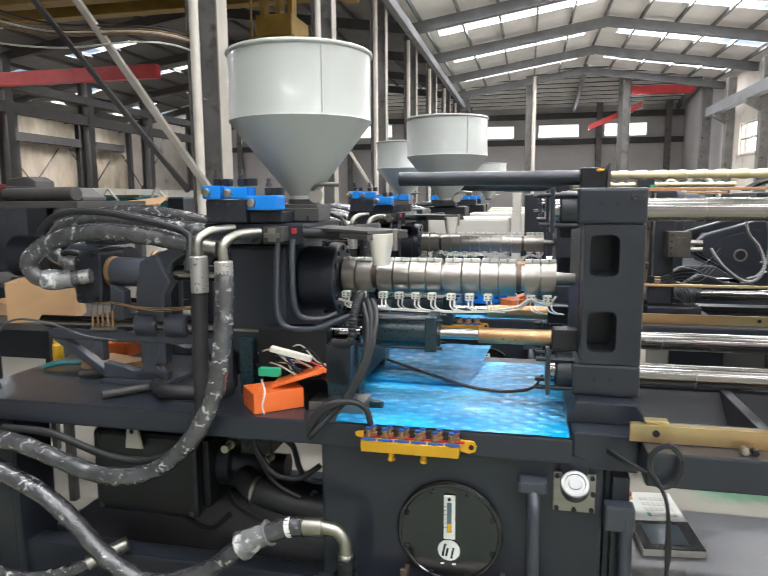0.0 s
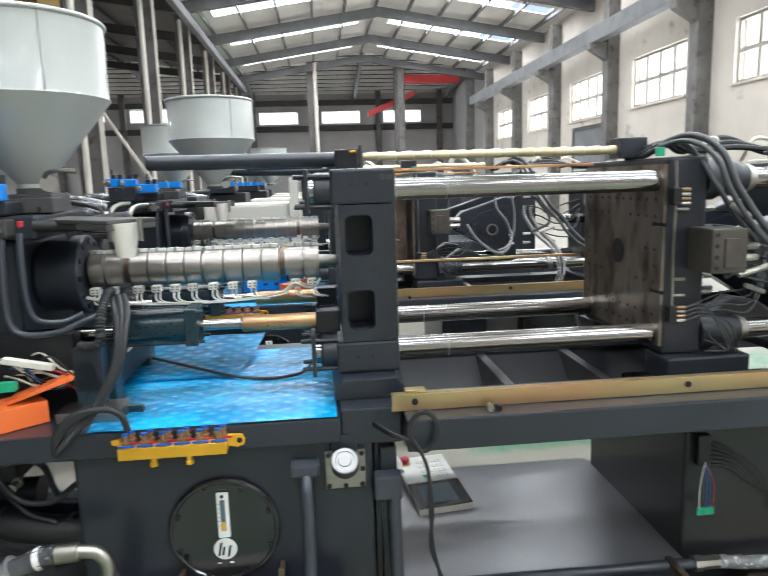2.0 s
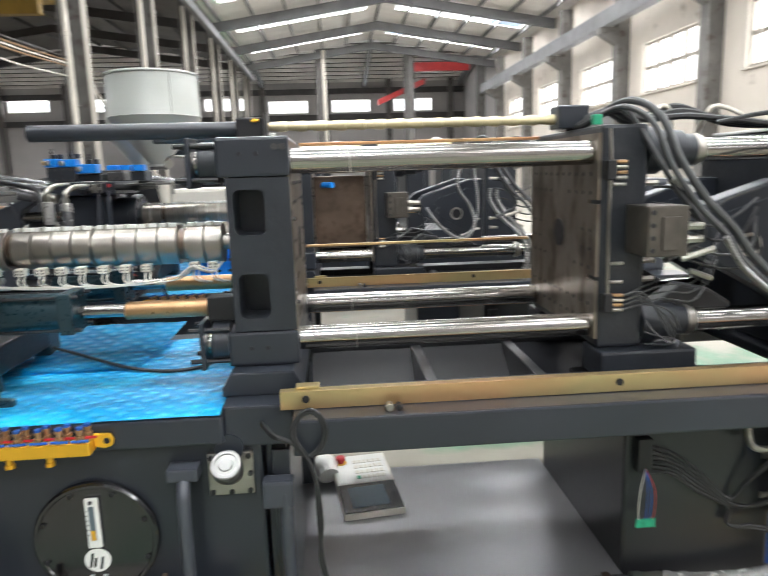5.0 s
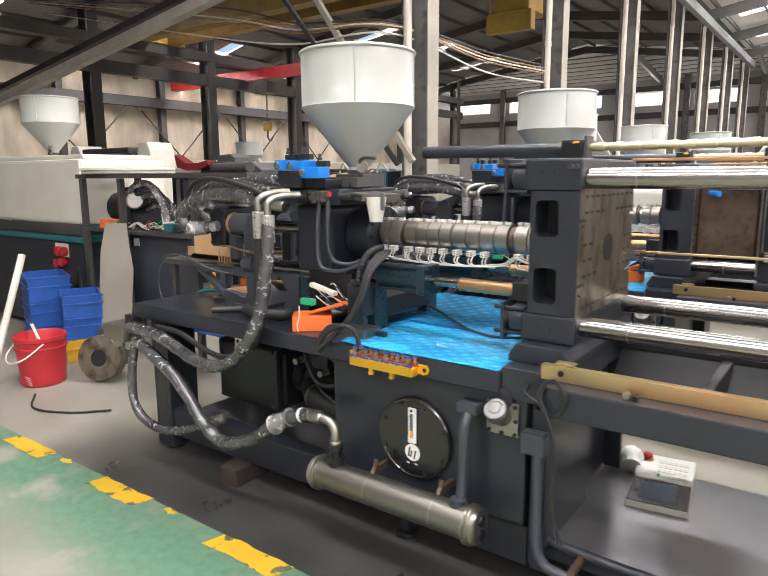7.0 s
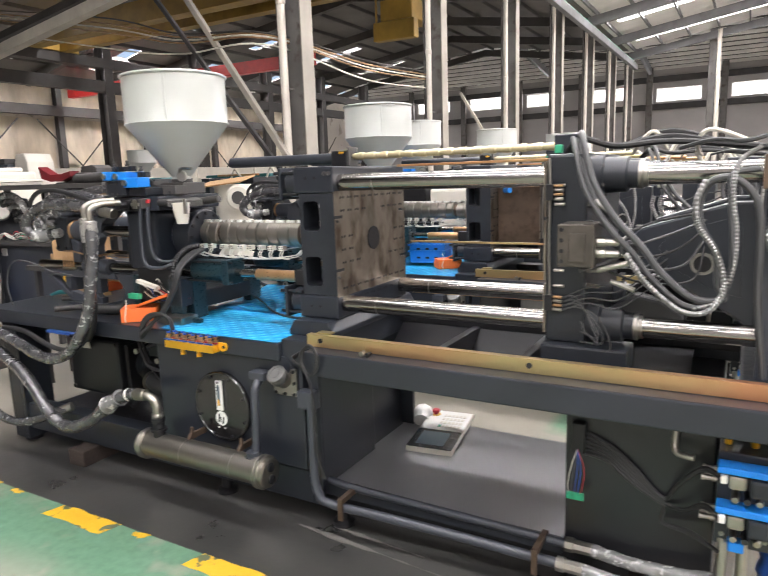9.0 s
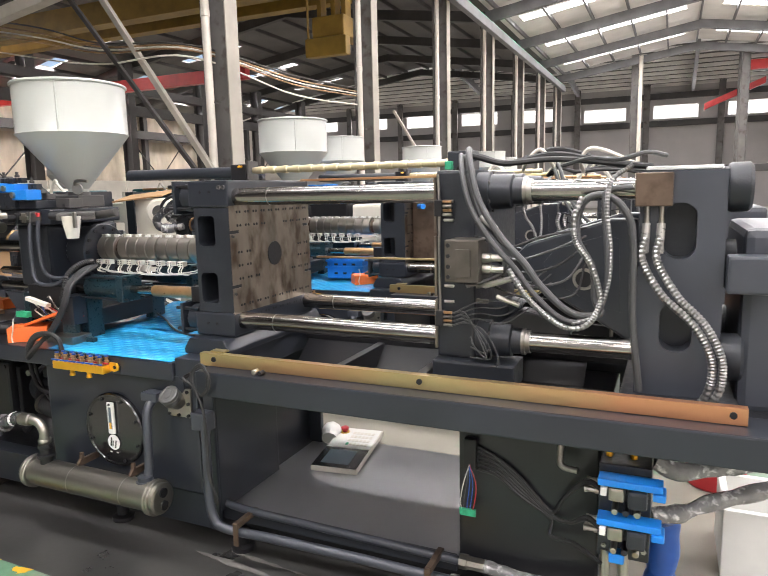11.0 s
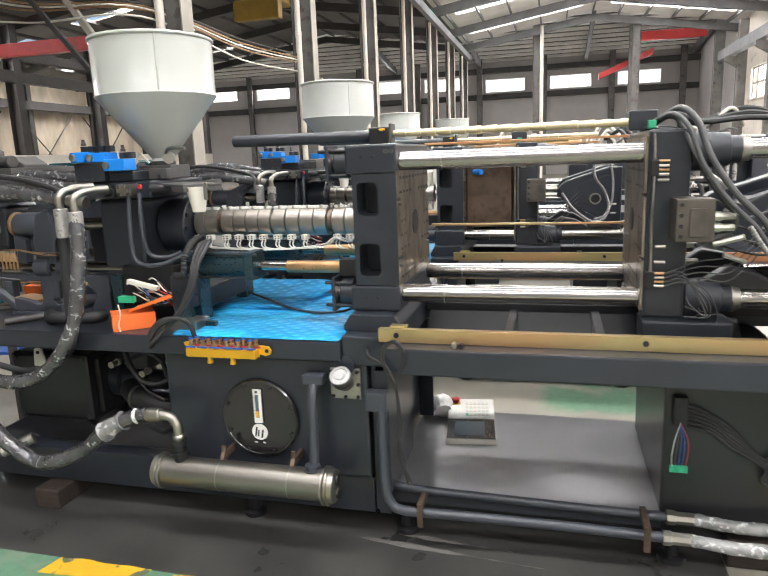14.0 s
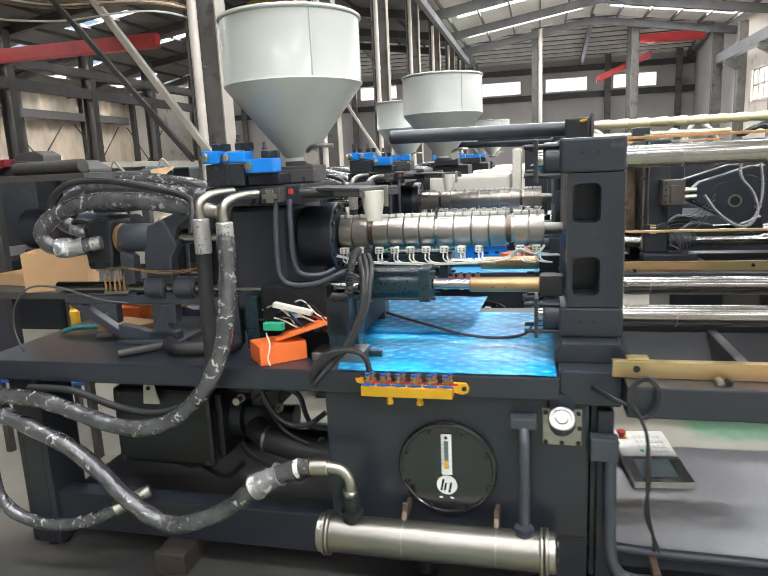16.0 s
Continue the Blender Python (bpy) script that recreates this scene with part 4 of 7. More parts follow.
P("hydraulic_hose", hose([(-2.08, 2.02, 0.70), (-2.09, 2.0, 0.6), (-2.1, 1.99, 0.45), (-2.07, 1.98, 0.33), (-1.98, 1.98, 0.255), (-1.82, 1.99, 0.225), (-1.66, 2.02, 0.25), (-1.55, 2.07, 0.295), (-1.48, 2.12, 0.32)], 0.026, 12, 8, 0.12), "plastic_wrap", "thin hydraulic hose in clear film")
P("hose_end", rod((-1.58, 2.05, 0.28), (-1.46, 2.14, 0.33), 0.029), "zinc")
P("hydraulic_hose", hose([(-0.945, 2.03, 1.44), (-0.945, 2.02, 1.3), (-0.955, 2.0, 1.15), (-0.985, 1.99, 1.0), (-1.06, 1.98, 0.86), (-1.18, 1.98, 0.745), (-1.32, 1.98, 0.69), (-1.46, 1.98, 0.69), (-1.62, 1.985, 0.73), (-1.8, 1.995, 0.775), (-1.97, 2.0, 0.785), (-2.1, 2.0, 0.785)], 0.032, 14, 8, 0.14), "plastic_wrap", "thick black hydraulic hose in clear film")
P("hydraulic_hose", hose([(-1.07, 2.09, 1.44), (-1.075, 2.09, 1.27), (-1.075, 2.08, 1.1), (-1.07, 2.07, 0.96), (-1.09, 2.06, 0.86), (-1.13, 2.055, 0.81)], 0.028, 14, 8, 0.1), "rubber", "black hydraulic hose")
P("return_hose", hose([(-1.12, 2.055, 0.82), (-1.2, 2.05, 0.755), (-1.34, 2.05, 0.72), (-1.5, 2.05, 0.74), (-1.7, 2.05, 0.80), (-1.9, 2.04, 0.81)], 0.015, 12), "rubber", "thin black return hose")
for (x, y), z0 in (((-0.945, 2.03), 1.36), ((-1.07, 2.09), 1.37)):
    P("hose_ferrule", rod((x, y, z0 - 0.02), (x, y, z0 + 0.11), 0.031), "hose_end_wrap", "film wrapped hose end")
    P("hose_elbow", hose([(x, y, z0 + 0.11), (x + 0.002, y, z0 + 0.165), (x + 0.03, y + 0.05, z0 + 0.195), (x + 0.07, y + 0.14, z0 + 0.2)], 0.0168, 14), "zinc", "plated steel hose elbow")
blk = P("hose_block", box(-2.28, -2.08, 1.94, 2.08, 0.705, 0.80, 0.005), "steel", "bare steel hose connection block")
P("block_bolt", rod((-2.12, 2.01, 0.8), (-2.12, 2.01, 0.86), 0.02, 12), "black", "", blk)
for x in (-2.23, -2.11):
    P("block_nut", rod((x, 2.0, 0.655), (x, 2.0, 0.705), 0.026, 8), "zinc", "", blk)
P("block_union", rod((-2.1, 2.0, 0.785), (-2.0, 2.0, 0.785), 0.03, 8), "zinc", "", blk)

# pump and motor under the deck
P("pump_motor", box(-1.76, -1.27, 2.36, 2.74, 0.335, 0.70, 0.02), "paint_dark", "black square pump motor")
P("motor_end", box(-1.268, -1.235, 2.40, 2.70, 0.37, 0.67, 0.01), "black")
for x, z in ((-1.73, 0.36), (-1.30, 0.36), (-1.73, 0.675), (-1.30, 0.675)):
    P("motor_bolt", turned([(0, 0.012), (0.008, 0.012), (0.008, 0.007)], (x, 2.3595, z), (0, -1, 0), 10), "dark_steel")
P("terminal_box", box(-1.62, -1.45, 2.40, 2.56, 0.701, 0.78, 0.01), "black")
P("lifting_lug", prism([(-1.58, 0.64), (-1.50, 0.64), (-1.52, 0.73), (-1.545, 0.745), (-1.57, 0.73)], 2.33, 2.34, "xz", 0.002), "cream", "pale drilled lifting lug")
P("lug_hole", turned([(0, 0.01), (0.003, 0.01)], (-1.545, 2.3285, 0.715), (0, -1, 0), 12), "black")
P("pump_body", turned([(0, 0.1), (0.06, 0.1), (0.07, 0.075), (0.2, 0.075), (0.22, 0.055), (0.3, 0.055)], (-1.24, 2.55, 0.52), "x", 24), "casting")
P("pump_valve", box(-1.12, -0.98, 2.46, 2.62, 0.60, 0.70, 0.01), "casting")
P("suction_hose", hose([(-1.1, 2.45, 0.5), (-1.0, 2.38, 0.48), (-0.86, 2.36, 0.455), (-0.75, 2.36, 0.44), (-0.66, 2.36, 0.43)], 0.055, 18), "rubber")
for x, z in ((-1.02, 0.483), (-0.78, 0.444)):
    P("hose_clip", turned([(0, 0.059), (0.014, 0.059)], (x, 2.375, z), (1, -0.05, -0.12), 24), "zinc")
P("cable", hose([(-1.0, 2.3, 0.82), (-0.96, 2.28, 0.7), (-0.88, 2.26, 0.62), (-0.78, 2.26, 0.61), (-0.7, 2.28, 0.66)], 0.011, 10), "rubber")
P("cable", hose([(-1.04, 2.35, 0.82), (-0.98, 2.33, 0.66), (-0.9, 2.32, 0.55), (-0.8, 2.32, 0.5)], 0.009, 10), "rubber")

for k, (x, z) in enumerate(((-1.86, 0.34), (-1.7, 0.30), (-1.35, 0.31), (-0.95, 0.30))):
    P("drain_line", hose([(x, 2.75, z), (x + 0.12, 2.62, z - 0.03), (x + 0.3, 2.5, z - 0.05 + 0.01 * k), (x + 0.45, 2.42, z - 0.03), (x + 0.55, 2.4, z + 0.05)], 0.014, 8), "rubber" if k % 2 else "cable_grey")
for x, z in ((-1.16, 0.64), (-1.06, 0.72), (-0.98, 0.60)):
    P("pump_fitting", turned([(0, 0.02), (0.015, 0.02), (0.016, 0.014), (0.05, 0.014), (0.051, 0.018), (0.062, 0.018)], (x, 2.4585, z), (0, -1, 0), 8), "zinc")
P("pump_pipe", hose([(-1.06, 2.39, 0.66), (-1.0, 2.38, 0.7), (-0.92, 2.38, 0.72), (-0.86, 2.4, 0.68), (-0.84, 2.42, 0.58), (-0.8, 2.42, 0.53), (-0.66, 2.42, 0.53)], 0.012, 10), "paint2")
P("name_plate", box(-1.5, -1.42, 2.387, 2.3895, 0.52, 0.57, 0.001), "dark_steel")

# stationary platen
fillets = []
platen_bm = plate_with_holes(0.243, 0.4345, 1.112, 1.585, [(0.262, 0.356, 1.412, 1.55), (0.262, 0.356, 1.152, 1.292)], 2.272, 2.40, "xz")
for z0, z1 in ((1.412, 1.55), (1.152, 1.292)):
    for cx, cz, sx, sz in ((0.262, z0, 1, 1), (0.356, z0, -1, 1), (0.262, z1, 1, -1), (0.356, z1, -1, -1)):
        arc = [(cx + sx * 0.022 * (1 - math.sin(a)), cz + sz * 0.022 * (1 - math.cos(a))) for a in (radians(15 * k) for k in range(7))]
        fillets.append(prism([(cx, cz)] + arc, 2.2725, 2.3995, "xz", 0))
sp = P("stationary_platen", platen_bm, "casting", "dark grey painted cast platen with two windows")
for bm in fillets:
    P("window_corner", bm, "casting", "", sp)
P("platen_core", box(0.243, 0.4235, 2.43, 2.96, 1.0, 1.70, 0.006), "casting", "", sp)
P("platen_top_lug", box(0.217, 0.438, 2.268, 2.962, 1.587, 1.706, 0.01), "paint", "", sp)
P("platen_low_lug", box(0.217, 0.438, 2.268, 2.962, 1.0, 1.11, 0.01), "paint", "", sp)
P("platen_foot", prism([(0.2, 0.925), (0.45, 0.925), (0.45, 0.95), (0.42, 0.998), (0.23, 0.998), (0.2, 0.95)], 2.20, 3.03, "xz", 0.006), "paint", "", sp)
for x, z in ((0.29, 1.655), (0.34, 1.655), (0.29, 1.058), (0.34, 1.058)):
    P("threaded_hole", turned([(0, 0.007), (0.002, 0.007)], (x, 2.2675, z), (0, -1, 0), 12), "black", "", sp)
for x in (0.395, 0.418):
    P("bolt_head", turned([(0, 0.010), (0.008, 0.010), (0.008, 0.006), (0.004, 0.006)], (x, 2.268, 1.675), (0, -1, 0), 14), "dark_steel", "", sp)
for z in (1.46, 1.2):
    P("grease_pin", rod((0.4235, 2.29, z), (0.448, 2.285, z - 0.004), 0.006, 10), "dark_steel", "", sp)
face = P("platen_face", plate_with_holes(2.275, 2.955, 1.03, 1.69, [(2.275, 2.34, 1.468, 1.482), (2.275, 2.34, 1.222, 1.236), (2.89, 2.955, 1.468, 1.482), (2.89, 2.955, 1.222, 1.236)], 0.4255, 0.437, "yz"), "face", "machined steel platen face with drilled holes", sp)
P("centre_hole", turned([(0, 0.058), (0.004, 0.058)], (0.4365, AX, AZ), "x", 32), "black", "", face)
holes = bmesh.new()
for i in range(10):
    for j in range(10):
        y, z = 2.33 + 0.0633 * i, 1.08 + 0.0605 * j
        if abs(y - AX) + abs(z - AZ) > 0.2 and not (1.44 < z < 1.5) and not (1.2 < z < 1.26):
            for dy in (0, 0.021):
                turned([(0, 0.0065), (0.0012, 0.0065)], (0.437, y + dy, z), "x", 8, holes)
tagged(P("hole_pattern", holes, "black", "", face), kind="stuff")
BARS = [(2.335, 1.632), (2.335, 1.068), (2.895, 1.632), (2.895, 1.068)]
for y, z in BARS:
    b = P("tie_bar", rod((0.14, y, z), (2.14, y, z), 0.0385, 40, None, 0.03), "chrome", "polished steel tie bar")
    P("bar_collar", turned([(0, 0.0395), (0.002, 0.0395)], (0.62, y, z), "x", 36), "steel", "", b)
    P("tie_bar_nut", turned([(0, 0.058), (0.006, 0.064), (0.055, 0.064), (0.06, 0.058)], (0.162, y, z), "x", 28), "casting", "", b)
    P("retainer_plate", box(0.13, 0.145, y - 0.07, y + 0.07, z - 0.075, z + 0.075, 0.004), "paint", "", b)
    for dy in (-0.05, 0.05):
        for dz in (-0.05, 0.05):
            P("stud", rod((0.095, y + dy, z + dz), (0.223, y + dy, z + dz), 0.008, 8), "black", "", b)
# safety bar above the platens
P("tube_guard", rod((-0.45, AX - 0.02, 1.752), (0.27, AX - 0.02, 1.748), 0.028, 24), "paint", "dark enamelled tube")
P("tube_guard", rod((-0.12, 2.90, 1.74), (0.2, 2.90, 1.74), 0.018, 20), "paint2")
P("tube_mount", box(0.245, 0.335, AX - 0.06, AX + 0.03, 1.7075, 1.785, 0.006), "black")
P("tube_mount", box(0.34, 0.352, AX - 0.06, AX + 0.02, 1.7075, 1.80, 0.003), "dark_steel")
P("brass_fitting", rod((0.31, AX - 0.0605, 1.772), (0.31, AX - 0.08, 1.774), 0.006, 8), "brass")
P("brass_fitting", rod((0.30, AX - 0.075, 1.772), (0.325, AX - 0.075, 1.774), 0.0045, 8), "brass")
lock = bmesh.new()
prof = [(0, 0.014)]
for k in range(15):
    prof += [(0.012 + k * 0.068, 0.015), (0.04 + k * 0.068, 0.0185), (0.058 + k * 0.068, 0.0185), (0.063 + k * 0.068, 0.015)]
turned(prof, (0.353, AX - 0.02, 1.755), "x", 20, lock)
P("safety_lock_bar", lock, "lock_zinc", "notched yellow zinc safety bar")
P("lock_bar_end", box(1.36, 1.47, AX - 0.07, AX + 0.03, 1.7205, 1.80, 0.006), "paint")
P("guide_strip", box(0.44, 1.40, 2.88, 2.90, 1.70, 1.712, 0.002), "yzinc")
P("guide_strip", box(0.44, 1.40, 3.02, 3.035, 1.0, 1.018, 0.002), "yzinc")
P("guide_strip", box(0.44, 1.40, 3.02, 3.035, 1.285, 1.296, 0.002), "yzinc")

# moving platen and toggle
mp = P("moving_platen", box(1.405, 1.555, 2.272, 2.96, 1.0, 1.715, 0.012), "casting", "dark cast moving platen")
mf = P("moving_face", plate_with_holes(2.275, 2.955, 1.03, 1.69, [(2.275, 2.35, 1.468, 1.482), (2.275, 2.35, 1.222, 1.236)], 1.395, 1.4045, "yz"), "face", "machined face with drilled holes", mp)
P("centre_hole", turned([(0, 0.05), (0.003, 0.05)], (1.3945, AX, AZ), (-1, 0, 0), 28), "black", "", mf)
holes = bmesh.new()
for i in range(10):
    for j in range(10):
        y, z = 2.33 + 0.0633 * i, 1.08 + 0.0605 * j
        if abs(y - AX) + abs(z - AZ) > 0.2 and not (1.44 < z < 1.5) and not (1.2 < z < 1.26):
            turned([(0, 0.007), (0.0012, 0.007)], (1.395, y, z), (-1, 0, 0), 8, holes)
tagged(P("hole_pattern", holes, "black", "", mf), kind="stuff")
for y, z in BARS:
    P("bar_housing", turned([(0, 0.072), (0.004, 0.075), (0.05, 0.075), (0.054, 0.066), (0.13, 0.062), (0.135, 0.05), (0.17, 0.05)], (1.556, y, z), "x", 32), "casting", "", mp)
P("platen_shoe", box(1.40, 1.72, 2.22, 2.38, 0.903, 0.998, 0.01), "casting", "", mp)
P("platen_shoe", box(1.40, 1.72, 2.85, 3.01, 0.903, 0.998, 0.01), "casting", "", mp)
rp = P("rear_platen", plate_with_holes(2.125, 2.385, 0.93, 1.69, [(2.20, 2.30, 1.40, 1.585), (2.20, 2.30, 1.085, 1.255)], 2.272, 2.36, "xz"), "paint2", "dark cast rear platen")
for z0, z1 in ((1.40, 1.585), (1.085, 1.255)):
    for cx, cz, sx, sz in ((2.20, z0, 1, 1), (2.30, z0, -1, 1), (2.20, z1, 1, -1), (2.30, z1, -1, -1)):
        arc = [(cx + sx * 0.045 * (1 - math.sin(a)), cz + sz * 0.045 * (1 - math.cos(a))) for a in (radians(15 * k) for k in range(7))]
        P("window_corner", prism([(cx, cz)] + arc, 2.2725, 2.3595, "xz", 0), "paint2", "", rp)
P("platen_core", box(2.128, 2.382, 2.361, 2.96, 0.932, 1.688, 0.01), "casting", "", rp)
P("platen_shoe", box(2.08, 2.45, 2.22, 3.01, 0.89, 0.929, 0.01), "casting", "", rp)
for y, z in BARS:
    P("rear_nut", turned([(0, 0.075), (0.01, 0.08), (0.06, 0.08), (0.07, 0.07)], (2.386, y, z), "x", 28), "casting", "", rp)
for y0, y1 in ((2.33, 2.42), (2.81, 2.90)):
    P("toggle_link", prism([(1.70, 1.35), (1.70, 1.40), (1.74, 1.44), (2.03, 1.53), (2.118, 1.53), (2.118, 1.08), (2.06, 1.12), (1.98, 1.17), (1.80, 1.27), (1.72, 1.31)], y0, y1, "xz", 0.01), "paint")
    P("link_panel", prism([(1.80, 1.37), (1.84, 1.42), (2.02, 1.475), (2.06, 1.46), (2.07, 1.2), (1.99, 1.22), (1.82, 1.31)], y0 - 0.004, y0 - 0.0005, "xz", 0.002), "paint")
    P("toggle_pin", turned([(0, 0.04), (0.004, 0.04), (0.004, 0.032), (0.001, 0.03)], (1.945, y0 - 0.0045, 1.315), (0, -1, 0), 28), "steel")
    P("pin_bore", turned([(0, 0.029), (0.001, 0.029)], (1.945, y0 - 0.0085, 1.315), (0, -1, 0), 24), "black")
    P("toggle_link", prism([(1.62, 1.12), (1.72, 1.19), (1.82, 1.17), (1.9, 1.12), (1.88, 1.02), (1.75, 1.04), (1.62, 1.03)], y0 + 0.004, y1 - 0.004, "xz", 0.012), "black")
    P("toggle_pin", rod((1.70, y0 - 0.008, 1.36), (1.70, y1 + 0.008, 1.36), 0.03, 24), "black")
P("cross_head", box(1.82, 1.93, 2.43, 2.80, 1.27, 1.43, 0.015), "casting")
P("clamp_cylinder", turned([(0, 0.085), (0.01, 0.09), (0.42, 0.09), (0.46, 0.1), (0.5, 0.1)], (2.386, AX, AZ), "x", 32), "casting")
P("cylinder_rod", rod((1.93, AX, AZ), (2.128, AX, AZ), 0.035), "chrome")
ej = P("ejector_block", box(1.487, 1.613, 2.12, 2.268, 1.315, 1.467, 0.005), "block", "brown drilled steel manifold block")
P("ejector_cover", box(1.53, 1.585, 2.112, 2.1195, 1.335, 1.435, 0.003), "block", "", ej)
for dz in (1.335, 1.372, 1.41, 1.448):
    P("block_port", turned([(0, 0.008), (0.003, 0.008)], (1.502, 2.1195, dz), (0, -1, 0), 10), "black", "", ej)
for z in (1.36, 1.40):
    P("hose_fitting", turned([(0, 0.018), (0.03, 0.018), (0.032, 0.014), (0.075, 0.014)], (1.6135, 2.18, z), "x", 8), "zinc", "", ej)
# lubrication block
for z0 in (1.575, 1.155):
    lb = P("lube_block", box(1.41, 1.44, 2.235, 2.271, z0 - 0.03, z0 + 0.03, 0.003), "black")
    for k in range(4):
        P("lube_fitting", rod((1.4405, 2.25, z0 - 0.024 + 0.016 * k), (1.475, 2.245, z0 - 0.024 + 0.016 * k), 0.006, 8), "copper" if k % 2 else "zinc", "", lb)
P("lube_pipe", hose([(1.42, 2.25, 1.70), (1.425, 2.25, 1.6), (1.423, 2.25, 1.4), (1.426, 2.25, 1.2), (1.424, 2.25, 1.14)], 0.005, 8), "steel")
for k in range(4):
    P("lube_line", hose([(1.475, 2.245, 1.131 + 0.016 * k), (1.54, 2.22, 1.15 + 0.01 * k), (1.62, 2.2, 1.12 - 0.03 * k), (1.66 - 0.03 * k, 2.22, 1.0 + 0.02 * k), (1.55, 2.235, 0.975 + 0.04 * k)], 0.003, 6), "cable_grey")
# hoses over the toggle
LOOP = [(1.45, 2.5, 1.74), (1.49, 2.32, 1.77), (1.53, 2.2, 1.71), (1.57, 2.16, 1.59), (1.65, 2.14, 1.465), (1.74, 2.13, 1.37), (1.80, 2.13, 1.29), (1.90, 2.13, 1.205), (1.99, 2.14, 1.205), (2.035, 2.15, 1.30), (2.035, 2.16, 1.44), (2.02, 2.18, 1.58), (2.03, 2.2, 1.63), (2.1, 2.24, 1.64)]
P("hydraulic_hose", hose(LOOP, 0.0095, 10), "cable_grey", "dark grey hydraulic hose")
P("hydraulic_hose", hose([(x + 0.028, y + 0.01, z + 0.02) for x, y, z in LOOP[:9]] + [(2.0, 2.17, 1.27), (1.99, 2.18, 1.37), (1.94, 2.19, 1.46), (1.935, 2.2, 1.54), (1.96, 2.2, 1.60), (2.02, 2.2, 1.615), (2.08, 2.2, 1.57), (2.11, 2.2, 1.48), (2.118, 2.2, 1.21), (2.145, 2.2, 0.96)], 0.012, 10), "cable_grey", "dark grey hydraulic hose")
P("spiral_hose", hose([(1.72, 2.11, 1.37), (1.79, 2.11, 1.27), (1.90, 2.11, 1.185), (1.98, 2.12, 1.19), (2.02, 2.13, 1.27), (1.99, 2.15, 1.38), (1.935, 2.17, 1.46), (1.925, 2.18, 1.54), (1.95, 2.19, 1.61)], 0.0105, 8, 10, 0, None, 0.0042), "conduit", "ribbed metal conduit")
P("spiral_hose", hose([(1.93, 2.13, 1.19), (2.0, 2.14, 1.22), (2.04, 2.15, 1.32), (2.045, 2.16, 1.44), (2.03, 2.17, 1.56), (2.04, 2.19, 1.66), (2.1, 2.22, 1.71)], 0.009, 8, 10, 0, None, 0.0042), "conduit", "ribbed metal conduit")
P("hydraulic_hose", hose([(1.46, 2.55, 1.75), (1.5, 2.34, 1.76), (1.56, 2.24, 1.62), (1.62, 2.2, 1.5), (1.68, 2.18, 1.42), (1.69, 2.18, 1.36), (1.64, 2.19, 1.325), (1.56, 2.15, 1.3)], 0.009, 8), "cable_grey")
for k in range(2):
    P("spiral_hose", hose([(2.145 + 0.045 * k, 2.245, 1.47), (2.14 + 0.045 * k, 2.22, 1.40), (2.205 + 0.045 * k, 2.19, 1.29), (2.30 + 0.035 * k, 2.18, 1.20), (2.355 + 0.03 * k, 2.17, 1.10), (2.355 + 0.03 * k, 2.17, 1.0), (2.32 + 0.03 * k, 2.18, 0.92)], 0.0145, 8, 10, 0, None, 0.0048), "conduit", "ribbed grey hose")
    P("hose_end", rod((2.145 + 0.045 * k, 2.245, 1.42), (2.148 + 0.045 * k, 2.255, 1.52), 0.0135, 12), "hose_end_wrap")
    P("hose_end", rod((2.148 + 0.045 * k, 2.255, 1.52), (2.148 + 0.045 * k, 2.256, 1.60), 0.008, 8), "zinc")
P("hose_mount", box(2.11, 2.225, 2.235, 2.271, 1.575, 1.685, 0.004), "mould")
P("thin_tube", hose([(1.85, 2.4, 1.72), (1.96, 2.3, 1.74), (2.06, 2.22, 1.73), (2.14, 2.24, 1.75), (2.2, 2.3, 1.74)], 0.008, 8), "cable_grey")
P("plastic_cover", box(2.14, 2.37, 2.3, 2.9, 1.692, 1.705, 0.004), "white")
for k in range(3):
    P("cable", hose([(1.42, 2.5 + 0.06 * k, 1.72), (1.5, 2.4 + 0.05 * k, 1.77), (1.62, 2.45 + 0.05 * k, 1.74), (1.8, 2.5 + 0.04 * k, 1.75 + 0.02 * k), (2.0, 2.5 + 0.05 * k, 1.73), (2.15, 2.5, 1.71)], 0.012, 8), "rubber")
P("connector_block", box(1.41, 1.44, 2.36, 2.38, 1.72, 1.752, 0.003), "green")
P("pale_tube", hose([(1.66, 2.62, 1.715), (1.69, 2.56, 1.75), (1.735, 2.55, 1.79), (1.765, 2.55, 1.77), (1.79, 2.58, 1.72)], 0.008, 8), "ivory", "pale translucent tube")
P("pale_tube", hose([(1.90, 2.6, 1.70), (1.895, 2.56, 1.74), (1.92, 2.55, 1.782), (1.97, 2.55, 1.78), (2.04, 2.55, 1.75), (2.10, 2.56, 1.72), (2.15, 2.58, 1.71)], 0.008, 8), "ivory", "pale translucent tube")
# thin lines and fittings round the toggle
for k in range(5):
    P("thin_hose", hose([(1.565, 2.25, 1.52 - 0.05 * k), (1.62 + 0.01 * k, 2.2, 1.51 - 0.055 * k), (1.70 + 0.02 * k, 2.19, 1.44 - 0.045 * k), (1.80 + 0.03 * k, 2.24, 1.47 - 0.05 * k), (1.95, 2.31, 1.50 - 0.03 * k)], 0.0045, 7), "cable_grey" if k % 2 else "rubber")
